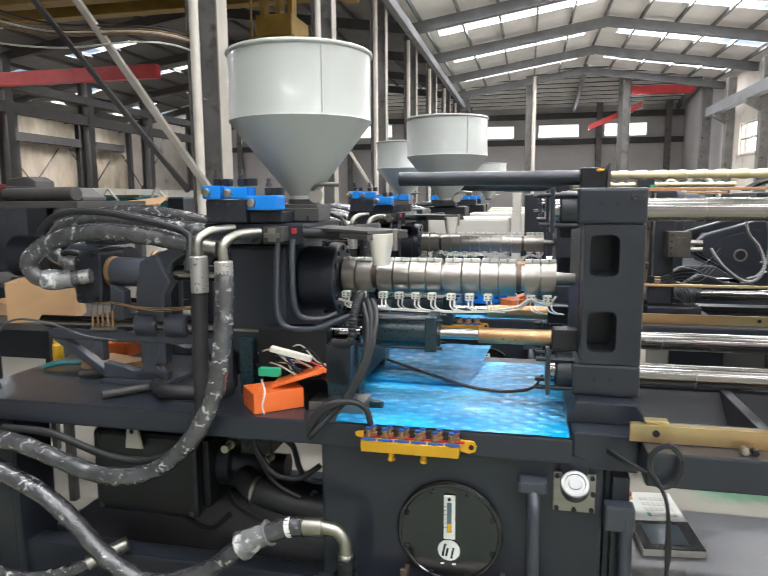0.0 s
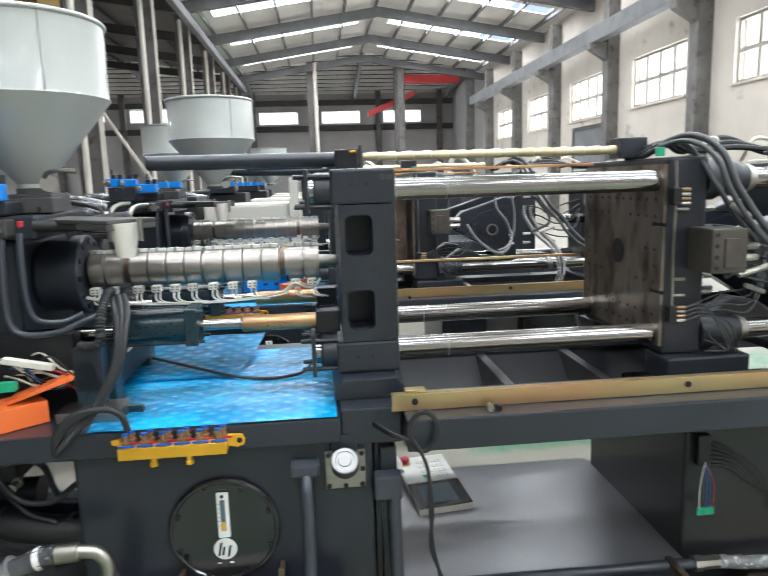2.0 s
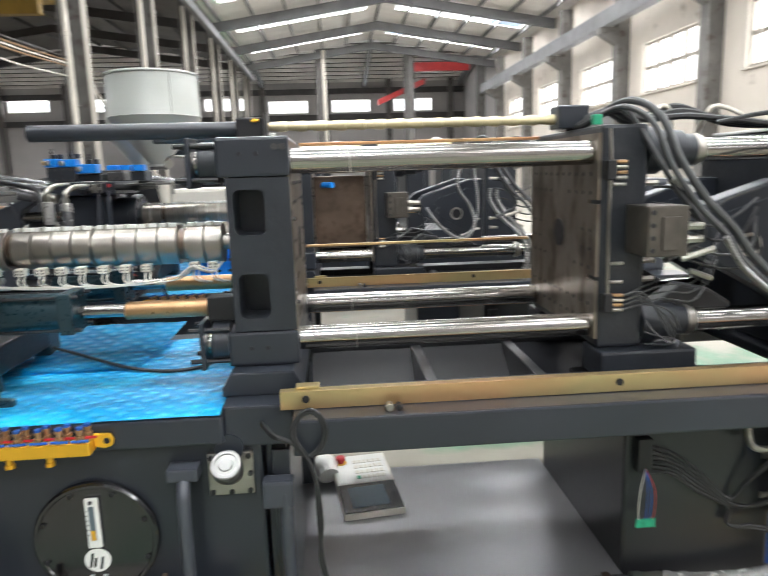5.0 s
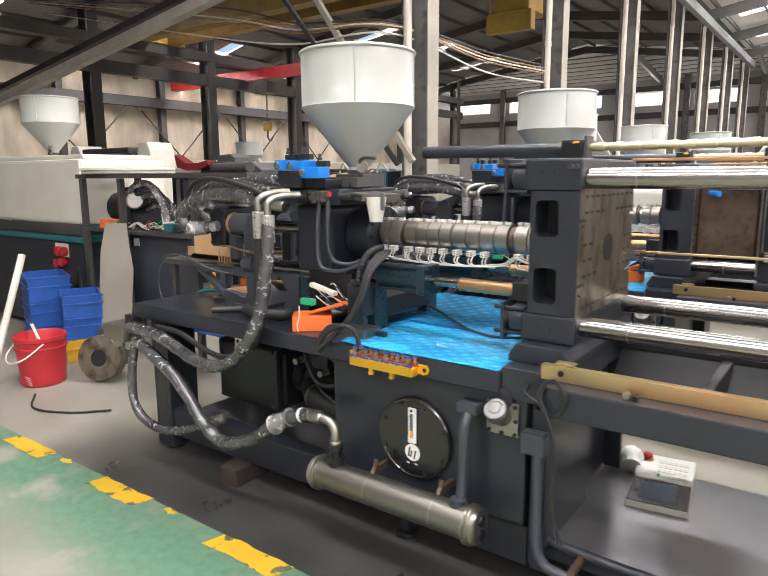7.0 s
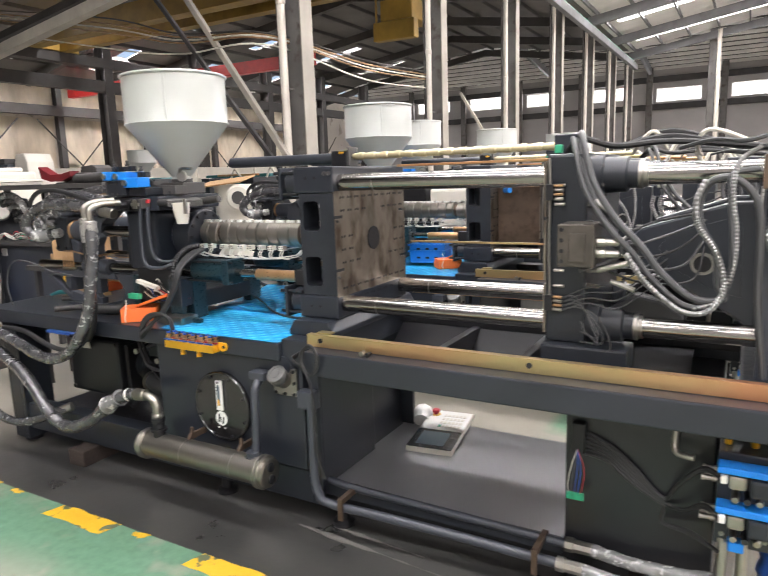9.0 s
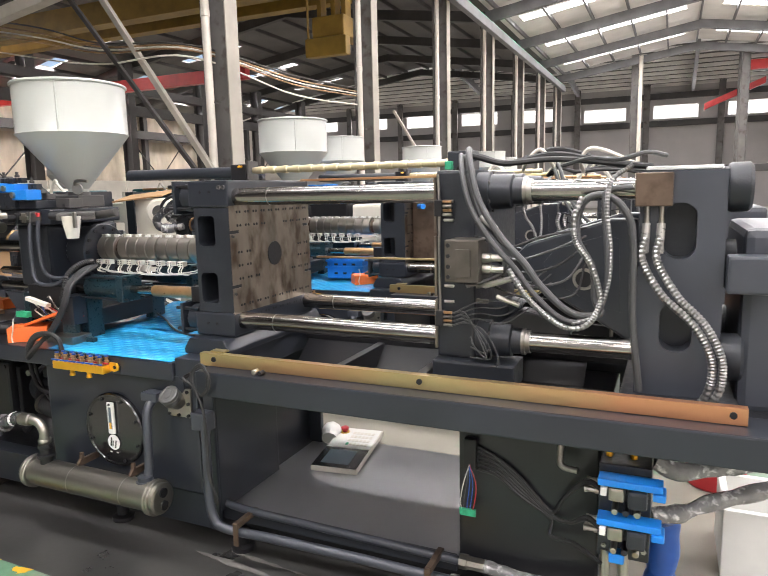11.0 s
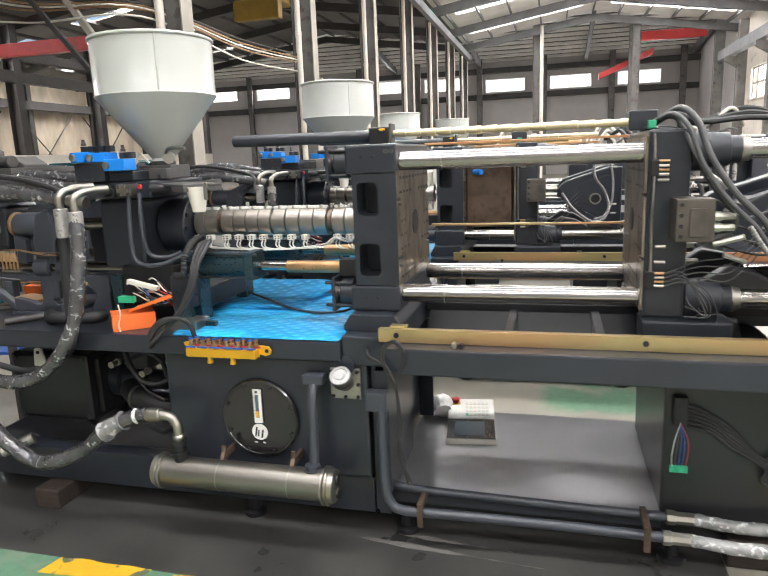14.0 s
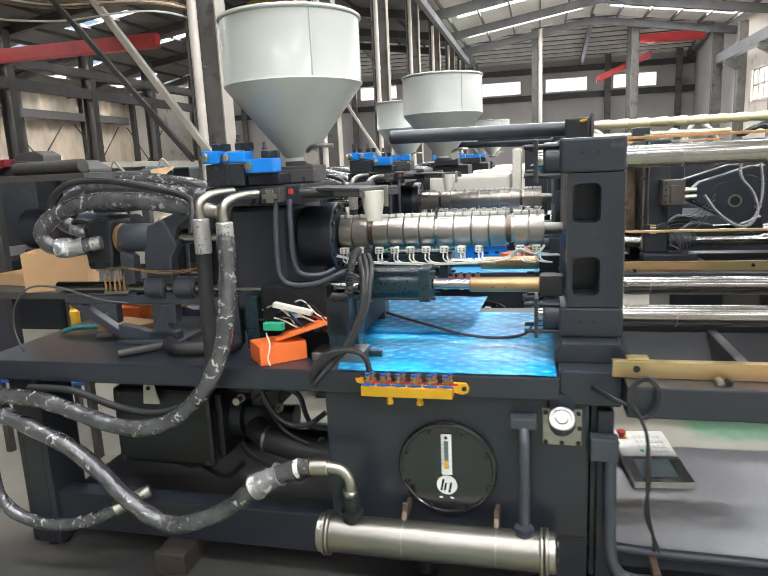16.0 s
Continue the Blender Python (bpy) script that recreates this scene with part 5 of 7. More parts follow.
for z in (1.60, 1.53, 1.28, 1.22):
    P("pipe_union", turned([(0, 0.012), (0.012, 0.012), (0.013, 0.009), (0.045, 0.009)], (1.5555, 2.30, z), "x", 6), "zinc")
    P("steel_tee", rod((1.44, 2.262, z), (1.478, 2.26, z), 0.006, 8), "zinc")
for k in range(4):
    z = 1.24 + 0.03 * k
    P("lube_line", hose([(1.48, 2.245, 1.131 + 0.016 * k), (1.58, 2.21, 1.17 + 0.02 * k), (1.68, 2.2, 1.16 + 0.03 * k), (1.76, 2.25, 1.21 + 0.03 * k), (1.83, 2.32, z + 0.03)], 0.0026, 6), "cable_grey")
P("steel_tee", rod((1.62, 2.17, 1.30), (1.72, 2.16, 1.33), 0.011, 8), "zinc")
P("steel_tee", rod((1.66, 2.19, 1.26), (1.74, 2.2, 1.23), 0.009, 8), "zinc")
P("hose_end", rod((1.60, 2.2, 1.545), (1.66, 2.19, 1.50), 0.012, 10), "hose_end_wrap")
P("rod_wiper", turned([(0, 0.052), (0.012, 0.052), (0.014, 0.044), (0.03, 0.044)], (1.727, 2.335, 1.632), "x", 28), "steel")
P("rod_wiper", turned([(0, 0.052), (0.012, 0.052), (0.014, 0.044), (0.03, 0.044)], (1.727, 2.335, 1.068), "x", 28), "steel")
for y, z in BARS[:2]:
    for k in range(6):
        a = radians(30 + 60 * k)
        P("flange_bolt", turned([(0, 0.007), (0.006, 0.007)], (1.607, y + 0.069 * math.cos(a), z + 0.069 * math.sin(a)), "x", 8), "dark_steel")
# servo valve group at the clamp end
vb = P("valve_manifold", box(2.033, 2.20, 2.13, 2.42, 0.38, 0.715, 0.006), "casting", "black hydraulic manifold")
for z in (0.665, 0.525):
    P("solenoid_cap", box(2.035, 2.235, 2.06, 2.1285, z, z + 0.024, 0.005), "blue", "bright blue solenoid plate", vb)
    P("solenoid_cap", box(2.205, 2.245, 2.055, 2.128, z - 0.026, z - 0.001, 0.006), "blue", "", vb)
    P("solenoid", box(2.07, 2.12, 2.06, 2.1285, z - 0.05, z - 0.002, 0.01), "zinc", "", vb)
    P("solenoid", box(2.13, 2.19, 2.05, 2.1285, z - 0.065, z - 0.002, 0.012), "casting", "", vb)
    P("coil_plug", box(2.045, 2.065, 2.05, 2.1285, z - 0.03, z - 0.002, 0.004), "white", "", vb)
    for k in range(3):
        P("adjuster", rod((2.09 + 0.035 * k, 2.1295, z - 0.085), (2.09 + 0.035 * k, 2.07, z - 0.09), 0.011, 10), "casting" if k % 2 else "zinc", "", vb)
P("solenoid_cap", box(2.075, 2.125, 2.08, 2.1285, 0.385, 0.42, 0.006), "blue", "", vb)
for z in (0.64, 0.50, 0.42):
    for k in range(5):
        P("plug_bolt", turned([(0, 0.009), (0.006, 0.009), (0.006, 0.005), (0.012, 0.005)], (2.055 + 0.032 * k, 2.1295, z), (0, -1, 0), 6), "zinc" if (k + int(z * 50)) % 2 else "dark_steel", "", vb)
for z in (0.60, 0.455):
    for k in range(3):
        un = P("pipe_union", turned([(0, 0.013), (0.014, 0.013), (0.015, 0.0095), (0.04, 0.0095), (0.041, 0.012), (0.05, 0.012)], (2.034, 2.16 + 0.04 * k, z), (-1, 0, 0), 8), "zinc", "", vb)
    P("valve_joint", box(2.034, 2.199, 2.1275, 2.1295, z + 0.008, z + 0.012, 0), "black", "", vb)
for x in (2.06, 2.14):
    P("adjuster", rod((x, 2.2, 0.716), (x, 2.2, 0.735), 0.012, 8), "brass", "", vb)
for k in range(6):
    P("cable", hose([(1.57, 2.233, 0.665 - 0.018 * k), (1.66, 2.228, 0.63 - 0.014 * k), (1.75, 2.224, 0.565 - 0.014 * k), (1.86, 2.222, 0.46 - 0.006 * k)] + ([(1.91, 2.2, 0.53), (1.99, 2.16, 0.62 + 0.01 * k), (2.06, 2.09, 0.63)] if k < 2 else [(1.93, 2.2, 0.44), (2.0, 2.15, 0.47 + 0.01 * k), (2.06, 2.09, 0.48)] if k < 4 else [(1.86, 2.21, 0.37), (1.95, 2.18, 0.325 + 0.01 * k), (2.05, 2.11, 0.36)]), 0.007, 8), "rubber")
P("junction_box", box(1.53, 1.58, 2.205, 2.239, 0.58, 0.70, 0.005), "black")
bd2 = P("circuit_board", box(1.52, 1.585, 2.18, 2.186, 0.40, 0.43, 0.001), "pcb", "small green circuit board on wires")
for k, c in enumerate(("wire", "cable_grey", "blueplastic", "blueplastic", "redp")):
    P("wire", hose([(1.555, 2.2, 0.60), (1.535 + 0.012 * k, 2.19, 0.53), (1.525 + 0.014 * k, 2.18, 0.46), (1.53 + 0.01 * k, 2.182, 0.42)], 0.0016, 6), c, "", bd2)
P("elbow_pipe", hose([(1.9, 2.2, 0.76), (1.895, 2.19, 0.70), (1.905, 2.17, 0.665), (1.96, 2.16, 0.66)], 0.012, 10), "zinc")
P("elbow_pipe", hose([(2.06, 2.14, 0.40), (2.06, 2.12, 0.28), (2.05, 2.12, 0.18), (1.98, 2.13, 0.12)], 0.018, 10), "zinc")
P("elbow_pipe", hose([(2.12, 2.14, 0.40), (2.12, 2.12, 0.26), (2.1, 2.11, 0.16), (2.02, 2.11, 0.1)], 0.018, 10), "zinc")
P("hydraulic_hose", hose([(2.20, 2.35, 0.66), (2.28, 2.37, 0.62), (2.4, 2.4, 0.64), (2.55, 2.45, 0.67), (2.75, 2.5, 0.72)], 0.034, 12, 8, 0.3), "foil", "film wrapped hose")
P("hydraulic_hose", hose([(2.20, 2.32, 0.46), (2.3, 2.36, 0.47), (2.4, 2.4, 0.51), (2.6, 2.45, 0.58), (2.78, 2.5, 0.66)], 0.03, 12, 8, 0.3), "foil", "film wrapped hose")
P("pump_end", box(2.44, 2.74, 2.3, 3.0, 0.885, 1.5, 0.03), "paint2")
P("end_bracket", box(2.39, 2.52, 2.2, 2.29, 1.3, 1.42, 0.01), "paint2")
# pipes along the foot of the machine
P("foot_pipe", hose([(0.385, 2.09, 0.66), (0.386, 2.085, 0.5), (0.39, 2.08, 0.30), (0.41, 2.08, 0.21), (0.47, 2.08, 0.175), (0.7, 2.1, 0.165), (1.1, 2.12, 0.155), (1.5, 2.13, 0.145)], 0.021, 14), "paint2")
P("foot_pipe", hose([(0.30, 2.2, 0.24), (0.5, 2.18, 0.225), (0.8, 2.185, 0.215), (1.2, 2.19, 0.205), (1.52, 2.19, 0.2)], 0.018, 14), "paint2")
for x, y, z in ((1.5, 2.13, 0.145), (1.52, 2.19, 0.2)):
    P("pipe_union", turned([(0, 0.03), (0.03, 0.03), (0.032, 0.025), (0.1, 0.025)], (x, y, z), "x", 8), "zinc")
    P("hydraulic_hose", hose([(x + 0.1, y, z), (x + 0.25, y - 0.01, z - 0.01), (x + 0.4, y - 0.02, z), (x + 0.55, y - 0.02, z + 0.02)], 0.026, 12, 8, 0.15), "foil", "film wrapped hose")
for x in (0.53, 1.42):
    P("pipe_clamp", box(x, x + 0.025, 2.06, 2.215, 0.2, 0.225, 0.003), "mould")
    P("pipe_clamp", box(x, x + 0.025, 2.05, 2.0595, 0.12, 0.225, 0.003), "mould")

# injection unit
hb = P("injection_housing", box(-1.10, -0.86, 2.38, 2.86, 1.06, 1.50, 0.02), "paint")
P("housing_top", box(-1.17, -0.76, 2.33, 2.80, 1.505, 1.585, 0.008), "paint")
P("gear_flange", turned([(0, 0.12), (0.02, 0.135), (0.12, 0.135), (0.125, 0.15), (0.165, 0.15), (0.17, 0.145)], (-0.865, AX, 1.345), "x", 48), "paint")
for k in range(12):
    a = 2 * math.pi * k / 12
    P("flange_bolt", turned([(0, 0.011), (0.008, 0.011)], (-0.6945, AX + 0.128 * math.cos(a), 1.345 + 0.128 * math.sin(a)), "x", 10), "black")
P("barrel", turned([(0, 0.05), (0.85, 0.05), (0.853, 0.026), (0.93, 0.022), (0.935, 0.03), (0.95, 0.03), (1.0, 0.015)], (-0.69, AX, 1.36), "x", 32), "steel")
BANDS = [(-0.685, 0.055), (-0.625, 0.065), (-0.535, 0.063), (-0.468, 0.063), (-0.401, 0.063), (-0.334, 0.06), (-0.262, 0.068), (-0.19, 0.068), (-0.118, 0.068), (-0.046, 0.062), (0.05, 0.058), (0.112, 0.058)]
for x, w in BANDS:
    hbnd = P("heater_band", turned([(0, 0.069), (0.001, 0.07), (w - 0.002, 0.07), (w - 0.001, 0.069)], (x, AX, 1.36), "x", 48), "band", "stainless heater band")
    P("band_lip", box(x + 0.001, x + w - 0.002, AX - 0.03, AX - 0.012, 1.424, 1.437, 0.001), "white", "", hbnd)
    P("band_screw", box(x + w * 0.5 - 0.003, x + w * 0.5 + 0.003, AX - 0.047, AX - 0.008, 1.424, 1.4395, 0.001), "zinc", "", hbnd)
    if x != -0.046:
        P("terminal", box(x + w / 2 - 0.02, x + w / 2 + 0.012, AX - 0.088, AX - 0.05, 1.277, 1.303, 0.003), "ivory", "ivory ceramic terminal block", hbnd)
        for dx in (-0.013, 0.004):
            for dz in (1.283, 1.293):
                P("terminal_hole", box(x + w / 2 + dx, x + w / 2 + dx + 0.006, AX - 0.0895, AX - 0.0882, dz, dz + 0.005, 0), "black", "", hbnd)
        for dy in (0, 0.016):
            P("lead", hose([(x + w * 0.4 + dy, AX - 0.08, 1.276), (x + w * 0.45 + dy, AX - 0.1, 1.255), (x + w * 0.7 + dy, AX - 0.105, 1.243), (x + w + 0.012 + dy, AX - 0.1, 1.236)], 0.0032, 6), "wire", "", hbnd)
P("thermocouple_collar", turned([(0, 0.055), (0.02, 0.055)], (0.018, AX, 1.36), "x", 30), "mould")
P("thermocouple_collar", turned([(0, 0.055), (0.02, 0.055)], (-0.562, AX, 1.36), "x", 30), "mould")
for k in range(2):
    P("wire", hose([(-0.69, AX - 0.1, 1.27 + 0.006 * k), (-0.55, AX - 0.11, 1.243 + 0.004 * k), (-0.35, AX - 0.105, 1.232 + 0.006 * k), (-0.15, AX - 0.11, 1.236 + 0.004 * k), (0.02, AX - 0.1, 1.25 + 0.01 * k), (0.08, AX - 0.09, 1.29), (0.12, AX - 0.08, 1.28)], 0.003, 8), "wire")
P("wire_tail", hose([(0.03, AX - 0.1, 1.262), (0.07, AX - 0.1, 1.29), (0.1, AX - 0.1, 1.28), (0.14, AX - 0.09, 1.27), (0.17, AX - 0.07, 1.3)], 0.005, 8), "wire")
# carriage cylinders
for y in (2.36, 2.87):
    cc = P("carriage_cylinder", turned([(0, 0.055), (0.006, 0.06), (0.24, 0.06), (0.245, 0.05)], (-0.535, y, 1.185), "x", 30), "tealdark", "dark teal hydraulic cylinder")
    P("cylinder_head", box(-0.30, -0.255, y - 0.066, y + 0.066, 1.12, 1.25, 0.006), "tealdark", "", cc)
    for dy in (-0.052, 0.052):
        for dz in (-0.052, 0.052):
            P("stud", rod((-0.56, y + dy, 1.185 + dz), (-0.235, y + dy, 1.185 + dz), 0.006, 8), "black", "", cc)
    P("cylinder_rod", rod((-0.255, y, 1.18), (-0.1, y, 1.18), 0.021, 20), "chrome", "", cc)
    P("wrapped_rod", rod((-0.11, y, 1.178), (0.15, y, 1.178), 0.029, 20), "copper", "rod wrapped in brown paper", cc)
    P("rod_anchor", box(0.15, 0.235, y - 0.035, y + 0.035, 1.14, 1.215, 0.004), "black", "", cc)
    P("carriage_rod", rod((-2.0, y + 0.045, 1.158), (-0.56, y + 0.045, 1.158), 0.027, 24), "chrome")
P("carriage_base", box(-1.12, -0.56, 2.42, 2.81, 0.96, 1.06, 0.01), "black")
for x in (-1.05, -0.62):
    P("carriage_post", box(x, x + 0.06, 2.34, 2.44, 0.905, 1.13, 0.006), "tealdark")
    P("carriage_post", box(x, x + 0.06, 2.80, 2.9, 0.905, 1.13, 0.006), "tealdark")
P("stand_bracket", prism([(-0.66, 0.905), (-0.45, 0.905), (-0.45, 0.93), (-0.56, 0.94), (-0.6, 1.1), (-0.66, 1.1)], 2.26, 2.29, "xz", 0.004), "tealdark")
P("stand_bracket", box(-0.64, -0.5, 2.18, 2.3, 0.905, 0.95, 0.004), "steel")
# injection end castings
FRAME = [("frame_beam", [(-1.96, 1.125), (-1.26, 1.125), (-1.26, 1.085), (-1.96, 1.085)]),
         ("frame_strut", [(-1.945, 1.083), (-1.88, 1.083), (-1.70, 0.965), (-1.70, 0.928)]),
         ("frame_strut", [(-1.745, 1.083), (-1.698, 1.083), (-1.698, 0.995), (-1.745, 1.027)]),
         ("frame_strut", [(-1.47, 1.083), (-1.42, 1.083), (-1.45, 0.99), (-1.40, 0.928), (-1.56, 0.928), (-1.52, 0.975)]),
         ("frame_foot", [(-1.699, 0.9255), (-1.40, 0.9255), (-1.40, 0.962), (-1.565, 0.962), (-1.60, 0.975), (-1.699, 0.992)])]
for y in (2.385, 2.81):
    for nm, outline in FRAME:
        P(nm, prism(outline, y, y + 0.045, "xz", 0.005), "paint2")
    P("rear_column", prism([(-1.52, 0.99), (-1.405, 0.99), (-1.395, 1.29), (-1.36, 1.34), (-1.42, 1.455), (-1.50, 1.43), (-1.53, 1.29)], y + 0.002, y + 0.06, "xz", 0.012), "paint2")
    P("rear_column", prism([(-1.66, 1.08), (-1.59, 1.08), (-1.58, 1.3), (-1.65, 1.33)], y + 0.004, y + 0.055, "xz", 0.01), "paint2")
    P("front_leg", prism([(-1.24, 0.907), (-1.1, 0.907), (-1.1, 1.12), (-1.26, 1.12), (-1.18, 1.02)], y, y + 0.045, "xz", 0.006), "paint2")
P("rear_foot", box(-1.70, -1.38, 2.36, 2.88, 0.9055, 0.925, 0.004), "paint2")
for x in (-1.50, -1.36):
    P("guide_bearing", turned([(0, 0.045), (0.005, 0.05), (0.085, 0.05), (0.09, 0.045)], (x - 0.03, 2.405, 1.158), "x", 24), "paint2")
for y in (2.45, 2.78):
    P("injection_cylinder", turned([(0, 0.058), (0.01, 0.063), (0.15, 0.063), (0.17, 0.055)], (-1.655, y, 1.375), "x", 28), "paint2")
    P("cylinder_arm", prism([(-1.51, 1.43), (-1.40, 1.47), (-1.25, 1.53), (-1.25, 1.49), (-1.36, 1.42), (-1.38, 1.34), (-1.49, 1.32)], y - 0.05, y + 0.05, "xz", 0.012), "paint2")
    P("cylinder_rod", rod((-1.50, y, 1.375), (-1.08, y, 1.375), 0.033, 24), "chrome")
    P("brass_ring", turned([(0, 0.064), (0.004, 0.067), (0.014, 0.067), (0.018, 0.06)], (-1.672, y, 1.375), "x", 28), "copper")
P("rod_guide", rod((-1.2, AX, 1.375), (-1.10, AX, 1.375), 0.13, 32), "black")
P("hydraulic_motor", turned([(0, 0.06), (0.02, 0.1), (0.12, 0.1), (0.14, 0.12), (0.2, 0.12), (0.22, 0.09), (0.3, 0.09)], (-2.0, AX, 1.38), "x", 28), "casting")
P("motor_block", prism([(-1.82, 1.24), (-1.70, 1.24), (-1.69, 1.31), (-1.69, 1.46), (-1.74, 1.475), (-1.82, 1.44), (-1.83, 1.32)], 2.40, 2.56, "xz", 0.012), "casting")
for x, z in ((-1.80, 1.265), (-1.72, 1.265), (-1.72, 1.45), (-1.80, 1.42)):
    P("block_bolt", turned([(0, 0.012), (0.01, 0.012), (0.01, 0.007)], (x, 2.399, z), (0, -1, 0), 12), "black")
P("chain_stub", hose([(-1.9, 2.42, 1.44), (-1.85, 2.41, 1.46), (-1.8, 2.42, 1.45)], 0.014, 8), "rubber")
P("motor_plate", prism([(-1.95, 1.2), (-1.8, 1.2), (-1.8, 1.3), (-1.9, 1.34)], 2.60, 2.61, "xz", 0.002), "cream")
P("motor_valve", box(-1.78, -1.62, 2.42, 2.6, 1.49, 1.545, 0.01), "casting")
lm = P("lube_manifold", box(-1.74, -1.62, 2.37, 2.384, 1.135, 1.146, 0.002), "zinc")
for k in range(5):
    P("lube_nipple", rod((-1.73 + 0.024 * k, 2.377, 1.147), (-1.73 + 0.024 * k, 2.377, 1.215), 0.0042, 8), "copper", "", lm)
    P("copper_line", hose([(-1.73 + 0.024 * k, 2.38, 1.215), (-1.71 + 0.024 * k, 2.37, 1.25), (-1.6, 2.36, 1.25 + 0.006 * (k % 2)), (-1.4, 2.36, 1.225 + 0.007 * (k % 3)), (-1.2, 2.38, 1.255)], 0.0018, 6), "copper", "", lm)
# film wrapped hose loops
P("hydraulic_hose", hose([(-1.2, 2.3, 1.50), (-1.32, 2.3, 1.525), (-1.5, 2.3, 1.545), (-1.7, 2.3, 1.545), (-1.86, 2.3, 1.50), (-1.95, 2.3, 1.43), (-1.93, 2.31, 1.365), (-1.85, 2.33, 1.35), (-1.76, 2.36, 1.36)], 0.036, 14, 8, 0.12), "plastic_wrap", "looped hose wrapped in clear film")
P("hydraulic_hose", hose([(-1.2, 2.42, 1.545), (-1.4, 2.42, 1.57), (-1.6, 2.42, 1.60), (-1.78, 2.42, 1.59), (-1.9, 2.42, 1.54), (-1.93, 2.42, 1.46), (-1.85, 2.44, 1.41), (-1.76, 2.46, 1.41)], 0.034, 14, 8, 0.12), "plastic_wrap", "looped hose wrapped in clear film")
P("hydraulic_hose", hose([(-1.2, 2.7, 1.53), (-1.5, 2.72, 1.6), (-1.8, 2.74, 1.62), (-2.1, 2.74, 1.56), (-2.2, 2.72, 1.46), (-2.1, 2.68, 1.4), (-1.9, 2.64, 1.4)], 0.034, 14, 8, 0.12), "plastic_wrap", "looped hose wrapped in clear film")
P("hose_ferrule", rod((-1.80, 2.345, 1.353), (-1.72, 2.375, 1.366), 0.03, 18), "hose_end_wrap", "film wrapped hose end")
P("hose_ferrule", rod((-1.79, 2.452, 1.41), (-1.71, 2.47, 1.413), 0.028, 18), "hose_end_wrap", "film wrapped hose end")
P("hose_sleeve", hose([(-1.9, 2.315, 1.352), (-1.84, 2.33, 1.35), (-1.79, 2.35, 1.355)], 0.041, 14, 8, 0.3), "foil", "crumpled clear film on a hose end")
P("hose_sleeve", hose([(-1.9, 2.43, 1.43), (-1.83, 2.445, 1.41), (-1.76, 2.46, 1.41)], 0.039, 14, 8, 0.3), "foil", "crumpled clear film on a hose end")
P("cable_loop", hose([(-1.13, 2.12, 1.42), (-1.14, 2.16, 1.50), (-1.2, 2.24, 1.55), (-1.36, 2.28, 1.59), (-1.6, 2.3, 1.63), (-1.78, 2.3, 1.625), (-1.88, 2.3, 1.56), (-1.9, 2.32, 1.48)], 0.014, 10), "rubber")
P("hose_ferrule", rod((-1.22, 2.3, 1.505), (-1.1, 2.3, 1.49), 0.03), "zinc")
P("hose_ferrule", rod((-1.22, 2.42, 1.545), (-1.1, 2.42, 1.535), 0.028), "zinc")
# valve group on the injection housing
vg = P("valve_body", box(-1.145, -0.98, 2.30, 2.50, 1.588, 1.675, 0.006), "casting", "black hydraulic valve body")
P("valve_body", box(-0.975, -0.84, 2.32, 2.48, 1.588, 1.632, 0.006), "casting", "", vg)
for x0, x1, y0, y1, z0, z1 in ((-1.15, -1.075, 2.285, 2.37, 1.678, 1.728), (-1.07, -0.97, 2.30, 2.38, 1.678, 1.722), (-0.962, -0.845, 2.27, 2.36, 1.636, 1.69), (-1.14, -1.03, 2.40, 2.48, 1.678, 1.725)):
    c = P("solenoid_coil", box(x0, x1, y0, y1, z0, z1, 0.006), "blue", "bright blue solenoid coil", vg)
    P("coil_nut", turned([(0, 0.016), (0.012, 0.016), (0.014, 0.01)], (x0 + 0.02, y0 - 0.0005, (z0 + z1) / 2), (0, -1, 0), 12), "zinc", "", vg)
for x in (-1.13, -1.09, -1.03, -0.99, -0.92, -0.88):
    P("coil_plug", box(x, x + 0.028, 2.34, 2.375, 1.728 if x < -0.97 else 1.691, 1.755 if x < -0.97 else 1.72, 0.003), "casting", "", vg)
for x in (-1.135, -1.095, -1.05, -1.0):
    for z in (1.60, 1.66):
        P("cap_screw", turned([(0, 0.0065), (0.005, 0.0065), (0.005, 0.0035)], (x, 2.2995, z), (0, -1, 0), 10), "dark_steel", "", vg)
P("valve_joint", box(-1.064, -1.060, 2.2985, 2.2995, 1.59, 1.673, 0), "black", "", vg)
for x, z in ((-1.125, 1.758), (-1.02, 1.758), (-0.91, 1.724)):
    P("coil_knob", turned([(0, 0.012), (0.012, 0.012), (0.013, 0.008), (0.03, 0.008)], (x, 2.36, z), "z", 12), "dark_steel", "", vg)
for x in (-1.16,):
    P("coil_nut", turned([(0, 0.017), (0.014, 0.017), (0.015, 0.01), (0.024, 0.01)], (x + 0.012, 2.327, 1.703), (-1, 0, 0), 12), "brass", "", vg)
P("side_valve", turned([(0, 0.03), (0.05, 0.03), (0.052, 0.02), (0.1, 0.02)], (-0.93, 2.3, 1.54), (0, -1, 0), 16), "black")
sv = P("pressure_block", box(-0.9, -0.82, 2.26, 2.328, 1.52, 1.575, 0.005), "dark_steel")
P("pressure_cross", box(-0.875, -0.845, 2.25, 2.2595, 1.52, 1.57, 0.002), "zinc", "", sv)
P("pressure_cross", box(-0.89, -0.83, 2.25, 2.2595, 1.535, 1.553, 0.002), "zinc", "", sv)
